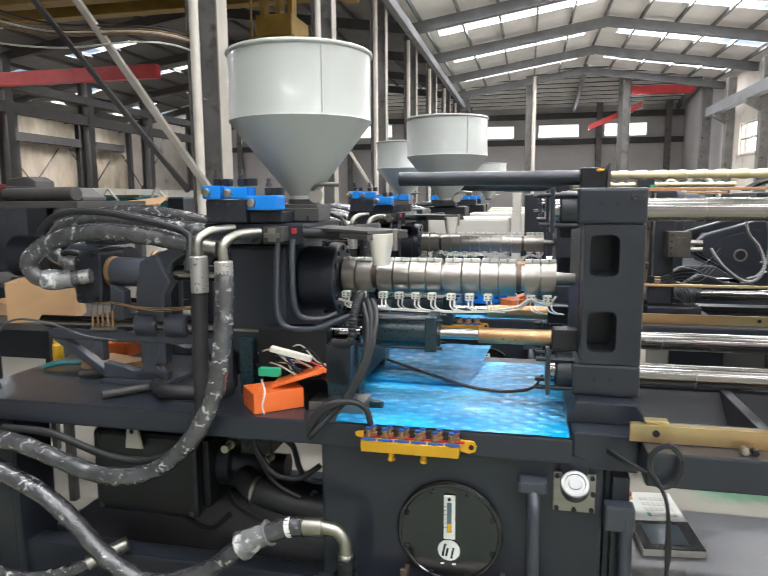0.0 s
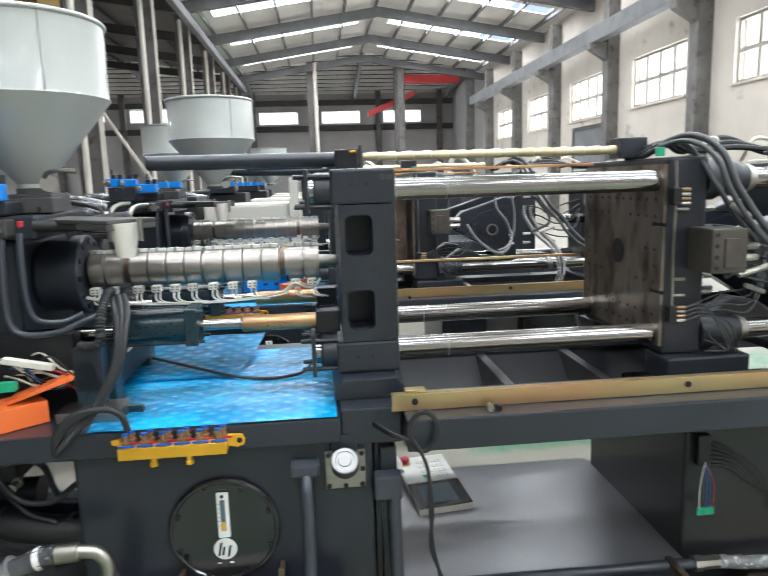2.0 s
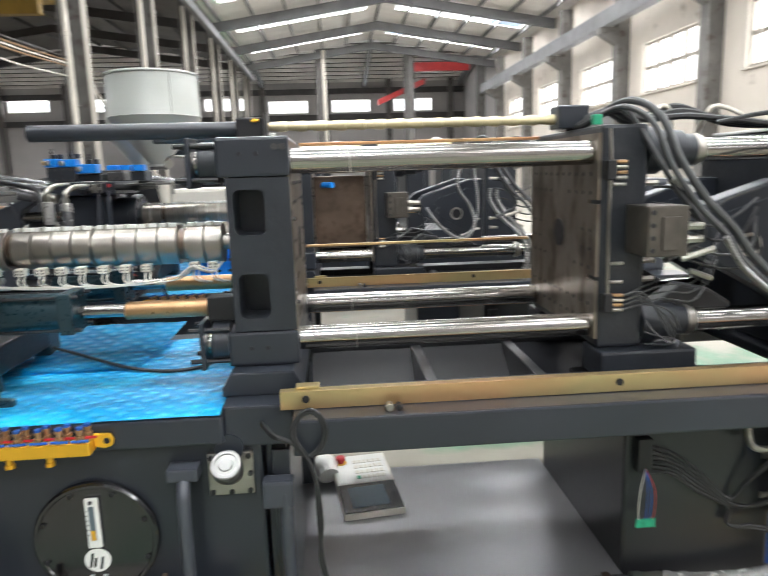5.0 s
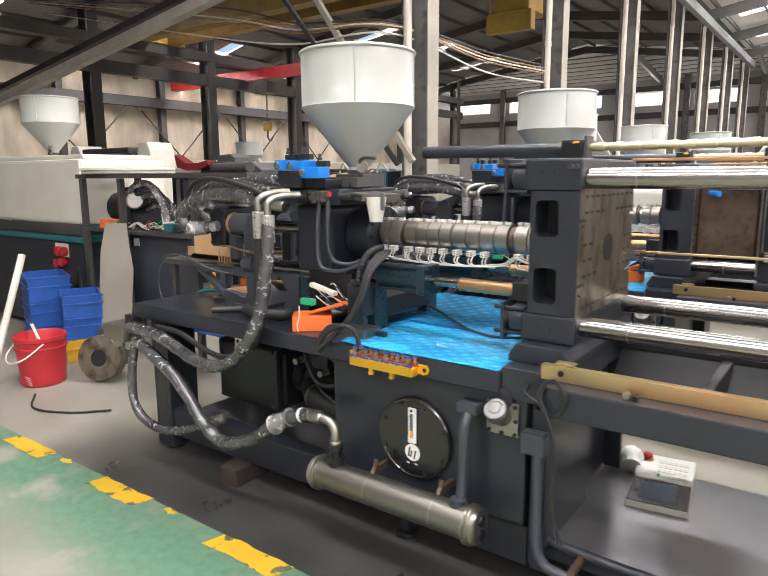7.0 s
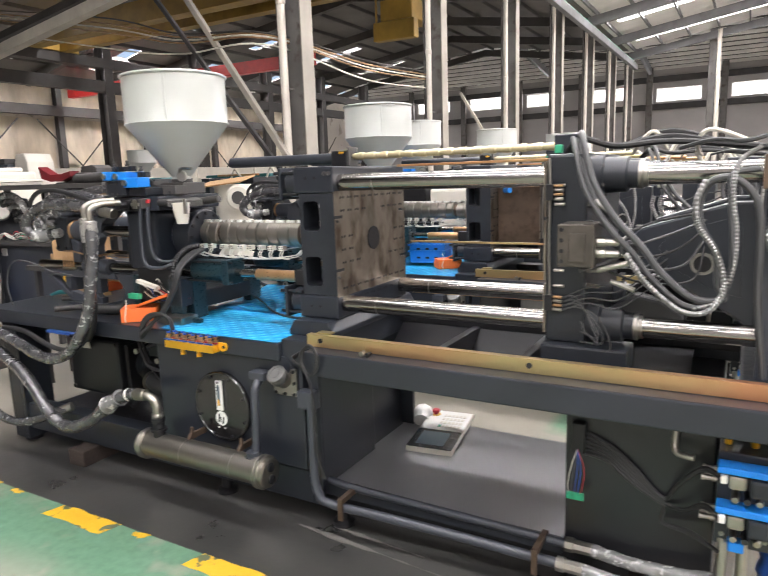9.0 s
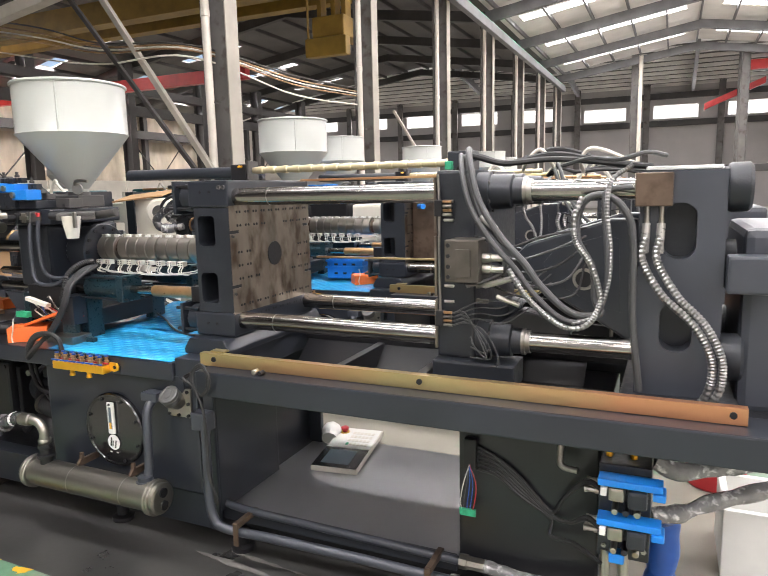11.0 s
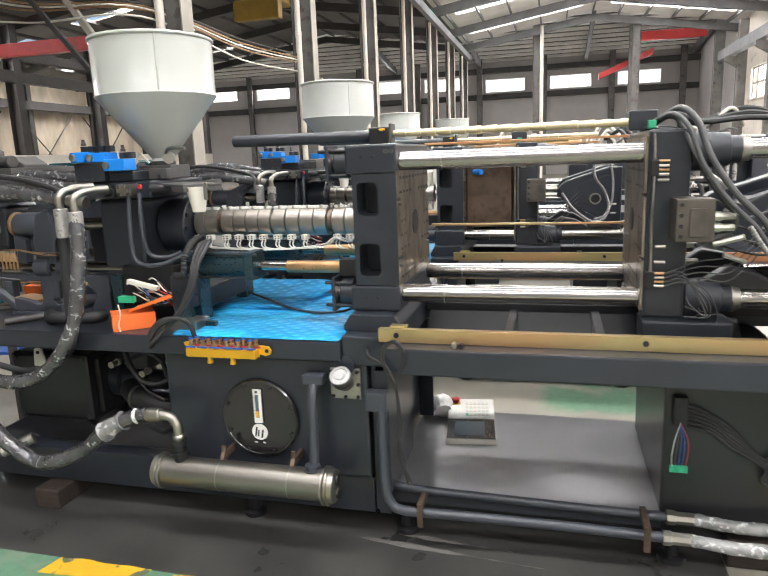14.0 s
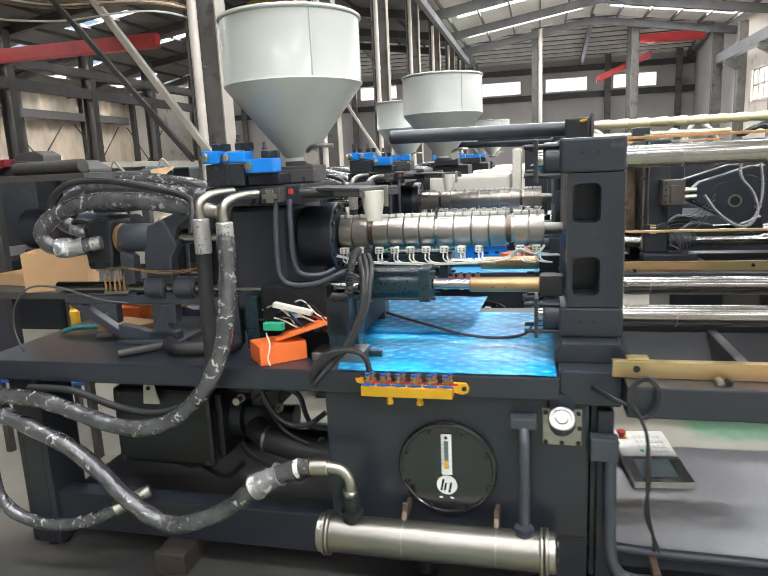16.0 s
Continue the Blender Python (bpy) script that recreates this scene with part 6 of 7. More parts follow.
P("red_tag", box(-0.79, -0.775, 2.27, 2.285, 1.55, 1.57, 0.002), "redp")
P("bent_pipe", hose([(-0.845, 2.28, 1.54), (-0.85, 2.27, 1.45), (-0.855, 2.27, 1.3), (-0.845, 2.27, 1.225), (-0.80, 2.27, 1.195), (-0.7, 2.27, 1.2), (-0.62, 2.29, 1.23), (-0.56, 2.32, 1.25)], 0.0105, 12), "paint2")
P("bent_pipe", hose([(-0.79, 2.28, 1.53), (-0.79, 2.27, 1.42), (-0.79, 2.28, 1.29), (-0.77, 2.3, 1.235), (-0.7, 2.32, 1.225), (-0.64, 2.34, 1.245)], 0.0105, 12), "paint2")
P("hose_barb", rod((-0.77, 2.34, 1.55), (-0.62, 2.36, 1.545), 0.02, 14), "rubber")
P("hose_barb", rod((-0.72, 2.55, 1.54), (-0.52, 2.55, 1.56), 0.022, 14), "dark_steel")
# feed throat and swing plate under the hopper
P("feed_throat", box(-0.955, -0.775, 2.53, 2.71, 1.588, 1.655, 0.006), "dark_steel")
q = box(0, 0.70, -0.085, 0.085, 0, 0.012, 0.003)
q.transform(pose(-0.93, 2.66, 1.556, 0, 0, -42))
P("hopper_slide", q, "dark_steel")
q = box(0.52, 0.70, -0.086, 0.086, -0.02, -0.001, 0.003)
q.transform(pose(-0.93, 2.66, 1.556, 0, 0, -42))
P("slide_edge", q, "dark_steel")
ch = P("discharge_chute", turned([(0, 0.027), (0.004, 0.028), (0.10, 0.045), (0.108, 0.045)], (-0.433, 2.185, 1.448), "z", 28), "cream", "pale discharge cone")
P("chute_latch", box(-0.385, -0.37, 2.15, 2.165, 1.5, 1.575, 0.003), "zinc")
P("throat_frame", box(-0.99, -0.74, 2.44, 2.529, 1.588, 1.64, 0.004), "dark_steel")
for x in (-0.97, -0.88, -0.79):
    P("frame_slot", box(x, x + 0.012, 2.4365, 2.4395, 1.59, 1.61, 0), "black")
# conduit falling to the deck
P("conduit", hose([(-0.56, 2.40, 1.31), (-0.55, 2.3, 1.30), (-0.545, 2.22, 1.25), (-0.548, 2.2, 1.18), (-0.58, 2.22, 1.155), (-0.63, 2.26, 1.15)], 0.017, 12, 8, 0, None, 0.005), "rubber", "ribbed black cable conduit")
for k in range(3):
    P("cable", hose([(-0.56 + 0.02 * k, 2.4, 1.29), (-0.52 + 0.022 * k, 2.28, 1.27), (-0.48 + 0.012 * k, 2.17, 1.22), (-0.485 + 0.008 * k, 2.13, 1.12), (-0.53, 2.1, 1.02 - 0.01 * k), (-0.58, 2.07, 0.95), (-0.64, 2.055 - 0.01 * k, 0.885), (-0.66, 2.05, 0.865), (-0.655, 2.05, 0.90 + 0.01 * k), (-0.6, 2.05, 0.965 + 0.008 * k), (-0.52, 2.06, 0.995), (-0.465, 2.07, 0.97), (-0.446, 2.075, 0.90)], 0.0105, 10), "rubber")
P("loom_box", box(-0.95, -0.67, 2.30, 2.371, 1.0, 1.185, 0.006), "black")
P("loom_post", box(-0.665, -0.57, 2.26, 2.36, 0.99, 1.14, 0.005), "paint")
P("loom_plate", box(-0.715, -0.605, 2.2, 2.32, 0.906, 0.94, 0.004), "steel")
lo = box(0, 0.16, -0.015, 0.015, 0, 0.02, 0.003)
lo.transform(pose(-0.87, 2.23, 1.115, 0, 12, 0))
P("loom", lo, "ivory")
rnd = random.Random(5)
for k in range(14):
    x, z = -0.9 + 0.2 * rnd.random(), 1.02 + 0.07 * rnd.random()
    P("loom_wire", hose([(x - 0.1, 2.34, z), (x, 2.24 + 0.06 * rnd.random(), z + 0.06 * rnd.random()), (x + 0.08, 2.27, z - 0.04 + 0.05 * rnd.random()), (x + 0.16, 2.32, 1.0 + 0.05 * rnd.random())], 0.0035, 6), rnd.choice(("wire", "redp", "blueplastic", "rubber", "wire", "ivory")))
P("green_terminal", box(-0.90, -0.82, 2.18, 2.21, 1.03, 1.06, 0.003), "green")
P("panel_plate", box(-1.06, -0.6, 2.372, 2.378, 1.0, 1.12, 0.003), "black")


# ---- on and round the machine ----
def hopper(x, y, lift=0.0, size=1.0):
    h = thing("material_hopper", (x, y, 1.655), "pale grey enamelled steel hopper with a conical bottom", "hopper", "hoppers")
    body = turned([(0, 0.055), (0.03, 0.055), (0.322, 0.288), (0.327, 0.292), (0.335, 0.288), (0.59, 0.288), (0.591, 0.283), (0.34, 0.283), (0.05, 0.05)], (x, y, 1.66), "z", 64)
    part("body", body, "hopper", h)
    rim = bmesh.new()
    ring = [(x + 0.289 * math.cos(2 * math.pi * k / 48), y + 0.289 * math.sin(2 * math.pi * k / 48), 2.25) for k in range(49)]
    hose(ring, 0.009, 8, 2, 0, rim)
    part("rim", rim, "hopper", h)
    part("lid", turned([(0, 0.2825), (0.004, 0.2825)], (x, y, 2.235), "z", 48), "hopper", h)
    part("seam", box(x + 0.165, x + 0.171, y - 0.238, y - 0.233, 1.995, 2.245, 0.001), "hopper", h)
    part("neck", turned([(0, 0.06), (0.02, 0.06), (0.02, 0.05), (0.04, 0.05)], (x, y, 1.655), "z", 28), "dark_steel", h)
    part("gate_handle", hose([(x + 0.05, y - 0.05, 1.68), (x + 0.08, y - 0.09, 1.72), (x + 0.12, y - 0.1, 1.735), (x + 0.19, y - 0.1, 1.73)], 0.009, 8), "zinc", h)
    part("valve_wheel", turned([(0, 0.03), (0.015, 0.03)], (x + 0.08, y - 0.07, 1.69), (0.3, -1, 0), 16), "zinc", h)
    h.location.z += lift
    h.scale = (size, size, size)
    return h


hopper(-0.865, AX)

film = bmesh.new()
nx, ny = 60, 60
g = []
for i in range(nx + 1):
    row = []
    for j in range(ny + 1):
        u, v = i / nx, j / ny
        x, y = -0.70 + 0.905 * u + 0.12 * (1 - v) * (1 - u), 2.095 + 0.93 * v
        z = 0.9065 + 0.002 * (1 + noise.noise((x * 7, y * 7, 1))) + 0.0012 * (1 + noise.noise((x * 26, y * 16, 2)))
        row.append(film.verts.new((x, y, z)))
    g.append(row)
for i in range(nx):
    for j in range(ny):
        f = film.faces.new((g[i][j], g[i + 1][j], g[i + 1][j + 1], g[i][j + 1]))
        f.smooth = True
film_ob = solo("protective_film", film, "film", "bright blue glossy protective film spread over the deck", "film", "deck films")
flap = bmesh.new()
g = []
for i in range(25):
    row = []
    for j in range(17):
        u, v = i / 24, j / 16
        x, y = -0.67 + (0.49 + 0.08 * v) * u, 2.60 + 0.50 * v
        z = 0.9135 + 0.055 * v * v + 0.004 * (1 + noise.noise((x * 9, y * 9, 5)))
        row.append(flap.verts.new((x, y, z)))
    g.append(row)
for i in range(24):
    for j in range(16):
        flap.faces.new((g[i][j], g[i + 1][j], g[i + 1][j + 1], g[i][j + 1])).smooth = True
bmesh.ops.solidify(flap, geom=flap.faces[:], thickness=0.004)
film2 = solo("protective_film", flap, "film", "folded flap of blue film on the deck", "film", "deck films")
solo("sensor_cable", hose([(-0.56, 2.83, 0.95), (-0.42, 2.75, 0.934), (-0.3, 2.65, 0.932), (-0.2, 2.585, 0.924), (-0.1, 2.55, 0.918), (0.0, 2.54, 0.918), (0.09, 2.6, 0.92), (0.13, 2.68, 0.95)], 0.006, 8), "rubber", "thin black cable lying on the blue film", "cable")

wm = mf = thing("water_manifold", (-0.3, 2.06, 0.84), "gold anodised cooling manifold with red and blue taps", "manifold", "manifolds")
part("bar", box(-0.475, -0.145, 2.035, 2.085, 0.832, 0.87, 0.004), "brass", mf)
part("mounting_ear", prism([(-0.145, 0.845), (-0.115, 0.838), (-0.095, 0.845), (-0.09, 0.862), (-0.1, 0.88), (-0.145, 0.882)], 2.072, 2.084, "xz", 0.002), "brass", mf)
part("mounting_ear", prism([(-0.475, 0.865), (-0.50, 0.87), (-0.505, 0.885), (-0.475, 0.89)], 2.072, 2.084, "xz", 0.002), "brass", mf)
part("ear_hole", turned([(0, 0.009), (0.002, 0.009)], (-0.108, 2.0715, 0.861), (0, -1, 0), 12), "black", mf)
for x in (-0.375, -0.265):
    part("drain", turned([(0, 0.01), (0.02, 0.01), (0.021, 0.013), (0.032, 0.013)], (x, 2.06, 0.832), (0, 0, -1), 12), "brass", mf)
TAP = [(0, 0.009), (0.01, 0.009), (0.011, 0.0125), (0.02, 0.0125), (0.021, 0.008), (0.03, 0.008), (0.031, 0.011), (0.038, 0.011)]
for k in range(6):
    x = -0.45 + 0.056 * k
    for row, (dx, y, z, m) in enumerate(((0.012, 2.072, 0.8705, "redp"), (0.0, 2.046, 0.8705, "blueplastic"))):
        tp = part("tap", turned(TAP, (x + dx, y, z), "z", 12), "copper", mf)
        part("tap_cap", turned([(0, 0.0095), (0.007, 0.0095)], (x + dx, y, z + 0.0385), "z", 12), "blueplastic", tp)
        part("tap_lever", box(x + dx - 0.02, x + dx + 0.03, y - 0.02 if row else y - 0.017, y - 0.0135, z + 0.006, z + 0.013, 0.002), m, tp)

ob = thing("cardboard_carton", (-0.84, 2.2, 0.905), "small orange carton holding loose wires on the deck", "carton", "orange cartons")
body = box(-0.095, 0.095, -0.07, 0.07, 0, 0.075, 0.003)
body.transform(pose(-0.862, 2.225, 0.906, 0, 0, 40))
part("box", body, "orange", ob)
flap = prism([(-0.01, 0), (0.20, 0.02), (0.19, 0.035), (-0.01, 0.012)], -0.05, 0.05, "xz", 0.002)
flap.transform(pose(-0.85, 2.24, 0.985, 0, -12, 8))
part("flap", flap, "orange", ob)
part("wire", hose([(-0.87, 2.14, 1.03), (-0.85, 2.12, 0.99), (-0.86, 2.115, 0.94), (-0.85, 2.11, 0.91)], 0.003, 6), "wire", ob)

panel = thing("control_panel", (0.65, 2.95, 0.206), "cream operator panel with a screen lying on the steel tray", "control panel")
pb = box(-0.127, 0.127, -0.235, 0.235, 0, 0.03, 0.004)
T = pose(0.65, 2.93, 0.222, 4, 0, 7)
pb.transform(T)
part("housing", pb, "cream", panel)
for args, m, nm in (((-0.124, 0.124, -0.232, -0.02, 0.0305, 0.0335, 0.001), "gloss_black", "screen_bezel"), ((-0.085, 0.07, -0.2, -0.05, 0.034, 0.036, 0.001), "screen", "screen"), ((-0.12, 0.12, -0.01, 0.228, 0.0303, 0.032, 0.001), "white", "keypad")):
    q = box(*args)
    q.transform(T)
    part(nm, q, m, panel)
for i in range(6):
    for j in range(4):
        q = box(-0.03 + 0.022 * i, -0.014 + 0.022 * i, 0.02 + 0.045 * j, 0.045 + 0.045 * j, 0.0324, 0.0344, 0.001)
        q.transform(T)
        part("key", q, "green" if (i, j) == (0, 0) else "cream", panel)
q = turned([(0, 0.014), (0.012, 0.014), (0.014, 0.022), (0.026, 0.022), (0.03, 0.016)], (-0.085, 0.175, 0.0345), "z", 20)
q.transform(T)
part("stop_button", q, "redp", panel, "red emergency stop button")
q = turned([(0, 0.027), (0.002, 0.027)], (-0.085, 0.175, 0.0322), "z", 20)
q.transform(T)
part("button_ring", q, "yellow", panel)
part("plastic_bag", hose([(0.47, 3.1, 0.24), (0.475, 3.05, 0.27), (0.49, 3.0, 0.25)], 0.05, 10, 6, 0.5), "white", panel)
cb = thing("hanging_cable", (0.48, 1.980, 0.3), "black cable loop hanging from the rail", "cable")
for k in range(2):
    d = 0.008 * k
    part("cable", hose([(0.325, 2.11, 0.865 + d), (0.37, 1.990, 0.875 + d), (0.42, 1.980, 0.86), (0.46 + d, 1.975, 0.82), (0.50 + d, 1.975, 0.85), (0.508 + d, 1.975, 0.91), (0.48, 1.980, 0.945 + d), (0.445 - d, 1.980, 0.93), (0.43 - d, 1.975, 0.88), (0.46, 1.970, 0.82), (0.482, 1.970, 0.75), (0.485 + d, 1.970, 0.62), (0.492 - d, 1.970, 0.5), (0.508, 1.970, 0.42), (0.515 + d * 2, 1.970, 0.36)], 0.0055, 8), "rubber", cb)
part("grommet", turned([(0, 0.022), (0.012, 0.022), (0.014, 0.016)], (0.335, 2.1245, 0.862), (0, -1, 0), 16), "rubber", cb)


# loose things on the deck
solo("steel_bar", rod((-1.55, 2.16, 0.925), (-1.38, 2.32, 0.93), 0.017, 14), "dark_steel", "short dark steel pipe lying on the deck", "pipe", "loose pipes")
solo("steel_bar", rod((-1.85, 2.42, 0.925), (-1.6, 2.52, 0.925), 0.017, 14), "dark_steel", "short dark steel pipe lying on the deck", "pipe", "loose pipes")
solo("rubber_hose", hose([(-1.38, 2.28, 0.94), (-1.3, 2.2, 0.945), (-1.2, 2.2, 0.945), (-1.1, 2.24, 0.94), (-1.08, 2.3, 0.94)], 0.03, 14), "rubber", "short thick black hose on the deck", "hose")
sc = thing("spray_can", (-2.15, 2.66, 0.905), "small yellow spray can standing on the deck", "spray can")
part("can", turned([(0, 0.022), (0.004, 0.024), (0.08, 0.024), (0.09, 0.016)], (-2.15, 2.66, 0.905), "z", 24), "yellow", sc)
part("cap", turned([(0, 0.018), (0.026, 0.017), (0.03, 0.012)], (-2.15, 2.66, 0.9955), "z", 20), "yellow", sc)
solo("air_hose", hose([(-2.05, 2.2, 0.91), (-2.08, 2.2, 1.02), (-2.05, 2.2, 1.13), (-1.96, 2.2, 1.2), (-1.82, 2.22, 1.19), (-1.7, 2.28, 1.13), (-1.6, 2.34, 1.1)], 0.0045, 8), "cable_grey", "thin pale air hose arching over the deck", "hose")


solo("parts_carton", box(-2.02, -1.86, 2.78, 2.9, 0.9055, 0.975, 0.003), "orange", "orange carton standing at the back of the deck", "carton", "orange cartons")
solo("packing_board", prism([(-2.12, 2.86), (-1.62, 2.78), (-1.58, 2.92), (-2.08, 3.02)], 0.976, 0.99, "xy", 0.003), "card", "brown packing board lying across a carton", "board")
solo("glove", hose([(-2.1, 2.5, 0.918), (-2.04, 2.53, 0.935), (-1.96, 2.56, 0.932), (-1.9, 2.6, 0.918)], 0.013, 10, 6, 0.5), "teal", "dark green work glove lying on the deck", "glove")


def carton(x, y, z, w, d, h, turn, label, open_top=True):
    c = thing("cardboard_box", (x, y, z), label, "box", "cardboard boxes")
    t = pose(x, y, z + 0.001, 0, 0, turn)
    for a in ((-w / 2, w / 2, -d / 2, -d / 2 + 0.005, 0, h), (-w / 2, w / 2, d / 2 - 0.005, d / 2, 0, h), (-w / 2, -w / 2 + 0.005, -d / 2 + 0.006, d / 2 - 0.006, 0, h), (w / 2 - 0.005, w / 2, -d / 2 + 0.006, d / 2 - 0.006, 0, h)):
        q = box(*a, 0.001)
        q.transform(t)
        part("side", q, "card", c)
    q = box(-w / 2 + 0.006, w / 2 - 0.006, -d / 2 + 0.006, d / 2 - 0.006, 0, 0.005, 0)
    q.transform(t)
    part("bottom", q, "card", c)
    if open_top:
        q = box(0, w * 0.5, -d / 2, d / 2, 0, 0.004, 0)
        q.transform(t @ pose(w / 2 + 0.001, 0, h, 0, -35, 0))
        part("flap", q, "card", c)
    return c


bench = thing("work_bench", (-2.75, 3.3, 0), "dark steel work bench with parts on it", "bench")
part("top", box(-3.1, -2.35, 2.95, 3.7, 0.98, 1.02, 0.004), "dark_steel", bench)
for x in (-3.06, -2.43):
    for y in (2.99, 3.62):
        part("leg", box(x, x + 0.04, y, y + 0.04, 0, 0.978, 0.003), "dark_steel", bench)
part("shelf", box(-3.05, -2.4, 3.0, 3.65, 0.45, 0.47, 0.003), "blueplastic", bench)
carton(-2.58, 3.12, 1.02, 0.34, 0.26, 0.22, 25, "open brown cardboard box on the bench")
carton(-2.95, 3.25, 1.02, 0.25, 0.2, 0.07, -10, "low brown cardboard box on the bench", False)
solo("wood_scrap", prism([(-1.95, 2.56), (-1.7, 2.52), (-1.62, 2.62), (-1.88, 2.7)], 0.906, 0.95, "xy", 0.004), "card", "scrap of brown packing board on the deck", "board")

# the finished machine beside the aisle
fm = thing("injection_moulding_machine", (-6.2, 4.0, 0), "finished moulding machine with cream guard and dark teal base", "machine", "moulding machines")
part("base", box(-8.2, -4.95, 3.3, 4.5, 0.05, 1.0, 0.02), "paint", fm)
part("skirt_top", box(-8.2, -4.93, 3.28, 4.5, 1.003, 1.05, 0.01), "teal", fm)
gd = part("guard", box(-7.6, -5.06, 3.4, 4.4, 1.17, 1.83, 0.03), "cream", fm)
part("guard_rail", box(-7.6, -5.05, 3.36, 3.398, 1.06, 1.168, 0.008), "dark_steel", fm)
part("guard_top", box(-7.5, -5.15, 3.5, 4.3, 1.832, 1.88, 0.02), "cream", fm)
for x, z in ((-5.36, 0.90), (-5.25, 0.90), (-5.40, 0.77), (-5.3, 0.79), (-5.36, 0.66)):
    pl = part("socket", turned([(0, 0.045), (0.02, 0.05), (0.05, 0.05), (0.06, 0.035)], (x, 3.2995, z), (0, -1, 0), 16), "redp", fm, "red power socket")
part("socket_plate", box(-5.45, -5.2, 3.289, 3.2985, 0.84, 0.98, 0.003), "cream", fm)
part("door_latch", box(-5.03, -4.99, 3.28, 3.2985, 0.55, 0.75, 0.004), "zinc", fm)
part("lamp", turned([(0, 0.03), (0.02, 0.03), (0.03, 0.015)], (-5.1, 3.2995, 0.55), (0, -1, 0), 14), "black", fm)
rk = thing("steel_rack", (-4.0, 3.6, 0), "dark two-tier steel work bench crowded with machine parts", "bench")
for x in (-4.9, -4.25, -3.2):
    for y in (3.3, 3.9):
        part("post", box(x, x + 0.055, y, y + 0.05, 0, 1.634, 0.003), "dark_steel", rk)
part("top_shelf", box(-4.92, -2.47, 3.28, 3.97, 1.635, 1.675, 0.004), "dark_steel", rk)
part("post", box(-2.53, -2.475, 3.9, 3.95, 0, 1.634, 0.003), "dark_steel", rk)
part("low_shelf", box(-4.844, -3.202, 3.3, 3.95, 1.13, 1.165, 0.004), "dark_steel", rk)
part("side_panel", box(-4.19, -3.21, 3.36, 3.38, 0.45, 1.128, 0.004), "paint2", rk)
part("socket_plate", box(-4.12, -4.04, 3.352, 3.3595, 1.02, 1.09, 0.002), "white", rk)
lid = solo("drum_lid", turned([(0, 0.40), (0.006, 0.42), (0.03, 0.42), (0.036, 0.44), (0.055, 0.44), (0.06, 0.42)], (-4.55, 3.62, 1.676), "z", 48), "cream", "round cream metal lid lying on the bench", "lid")
solo("steel_pipe", rod((-3.25, 3.62, 1.718), (-2.56, 3.40, 1.718), 0.042, 20), "dark_steel", "dark steel pipe lying on the bench top", "pipe", "loose pipes")
solo("curved_plate", prism([(-3.75, 1.73), (-3.62, 1.70), (-3.45, 1.701), (-3.32, 1.74), (-3.32, 1.79), (-3.45, 1.765), (-3.62, 1.765), (-3.78, 1.84)], 3.6, 3.7, "xz", 0.004), "maroon", "dark red curved plate on the bench top", "plate")
solo("motor_cover", prism([(-3.4, 1.701), (-3.14, 1.701), (-3.14, 1.81), (-3.2, 1.84), (-3.36, 1.83)], 3.75, 3.93, "xz", 0.01), "dark_steel", "dark grey sheet cover on the bench top", "cover")
solo("flat_cover", prism([(-3.5, 1.676), (-2.72, 1.676), (-2.72, 1.70), (-2.82, 1.76), (-3.3, 1.775), (-3.48, 1.74)], 3.66, 3.9, "xz", 0.008), "dark_steel", "long dark grey sheet cover on the bench top", "cover")
mot = thing("gear_motor", (-2.95, 3.5, 1.02), "black gear motor with film wrapped hose ends on the bench", "motor")
part("body", turned([(0, 0.1), (0.02, 0.13), (0.22, 0.13), (0.24, 0.15), (0.28, 0.15), (0.3, 0.1), (0.4, 0.09)], (-3.1, 3.5, 1.335), "x", 28), "casting", mot)
part("foot", box(-3.08, -2.85, 3.4, 3.6, 1.022, 1.21, 0.01), "casting", mot)
for k in range(3):
    part("hose", hose([(-2.8, 3.42 + 0.07 * k, 1.36 + 0.05 * k), (-2.68, 3.38 + 0.07 * k, 1.47), (-2.58, 3.38 + 0.07 * k, 1.42), (-2.53, 3.40 + 0.07 * k, 1.26)], 0.03, 10, 6, 0.2), "plastic_wrap" if k % 2 else "foil", mot)
mb2 = thing("pump_unit", (-4.55, 3.6, 1.165), "black hydraulic pump unit with film wrapped hoses", "pump")
part("motor", rod((-4.75, 3.62, 1.35), (-4.35, 3.62, 1.35), 0.15), "casting", mb2)
part("body", box(-4.5, -4.3, 3.45, 3.8, 1.166, 1.55, 0.03), "casting", mb2)
part("flange", rod((-4.3, 3.5, 1.42), (-4.22, 3.45, 1.43), 0.08), "steel", mb2)
for k in range(5):
    part("hose", hose([(-4.3, 3.45 + 0.05 * k, 1.5 - 0.04 * k), (-4.1, 3.42 + 0.05 * k, 1.58 - 0.05 * k), (-3.9, 3.42 + 0.06 * k, 1.57 - 0.06 * k), (-3.78, 3.44 + 0.05 * k, 1.42 - 0.03 * k), (-3.74, 3.46 + 0.05 * k, 1.25)], 0.032, 10, 6, 0.2), "plastic_wrap" if k % 2 else "foil", mb2)
solo("parts_box", box(-3.66, -3.54, 3.36, 3.46, 1.166, 1.24, 0.006), "teal", "small teal plastic parts box", "box")
solo("parts_carton", box(-4.62, -4.42, 3.32, 3.44, 1.166, 1.25, 0.004), "orange", "orange carton on the bench shelf", "carton", "orange cartons")
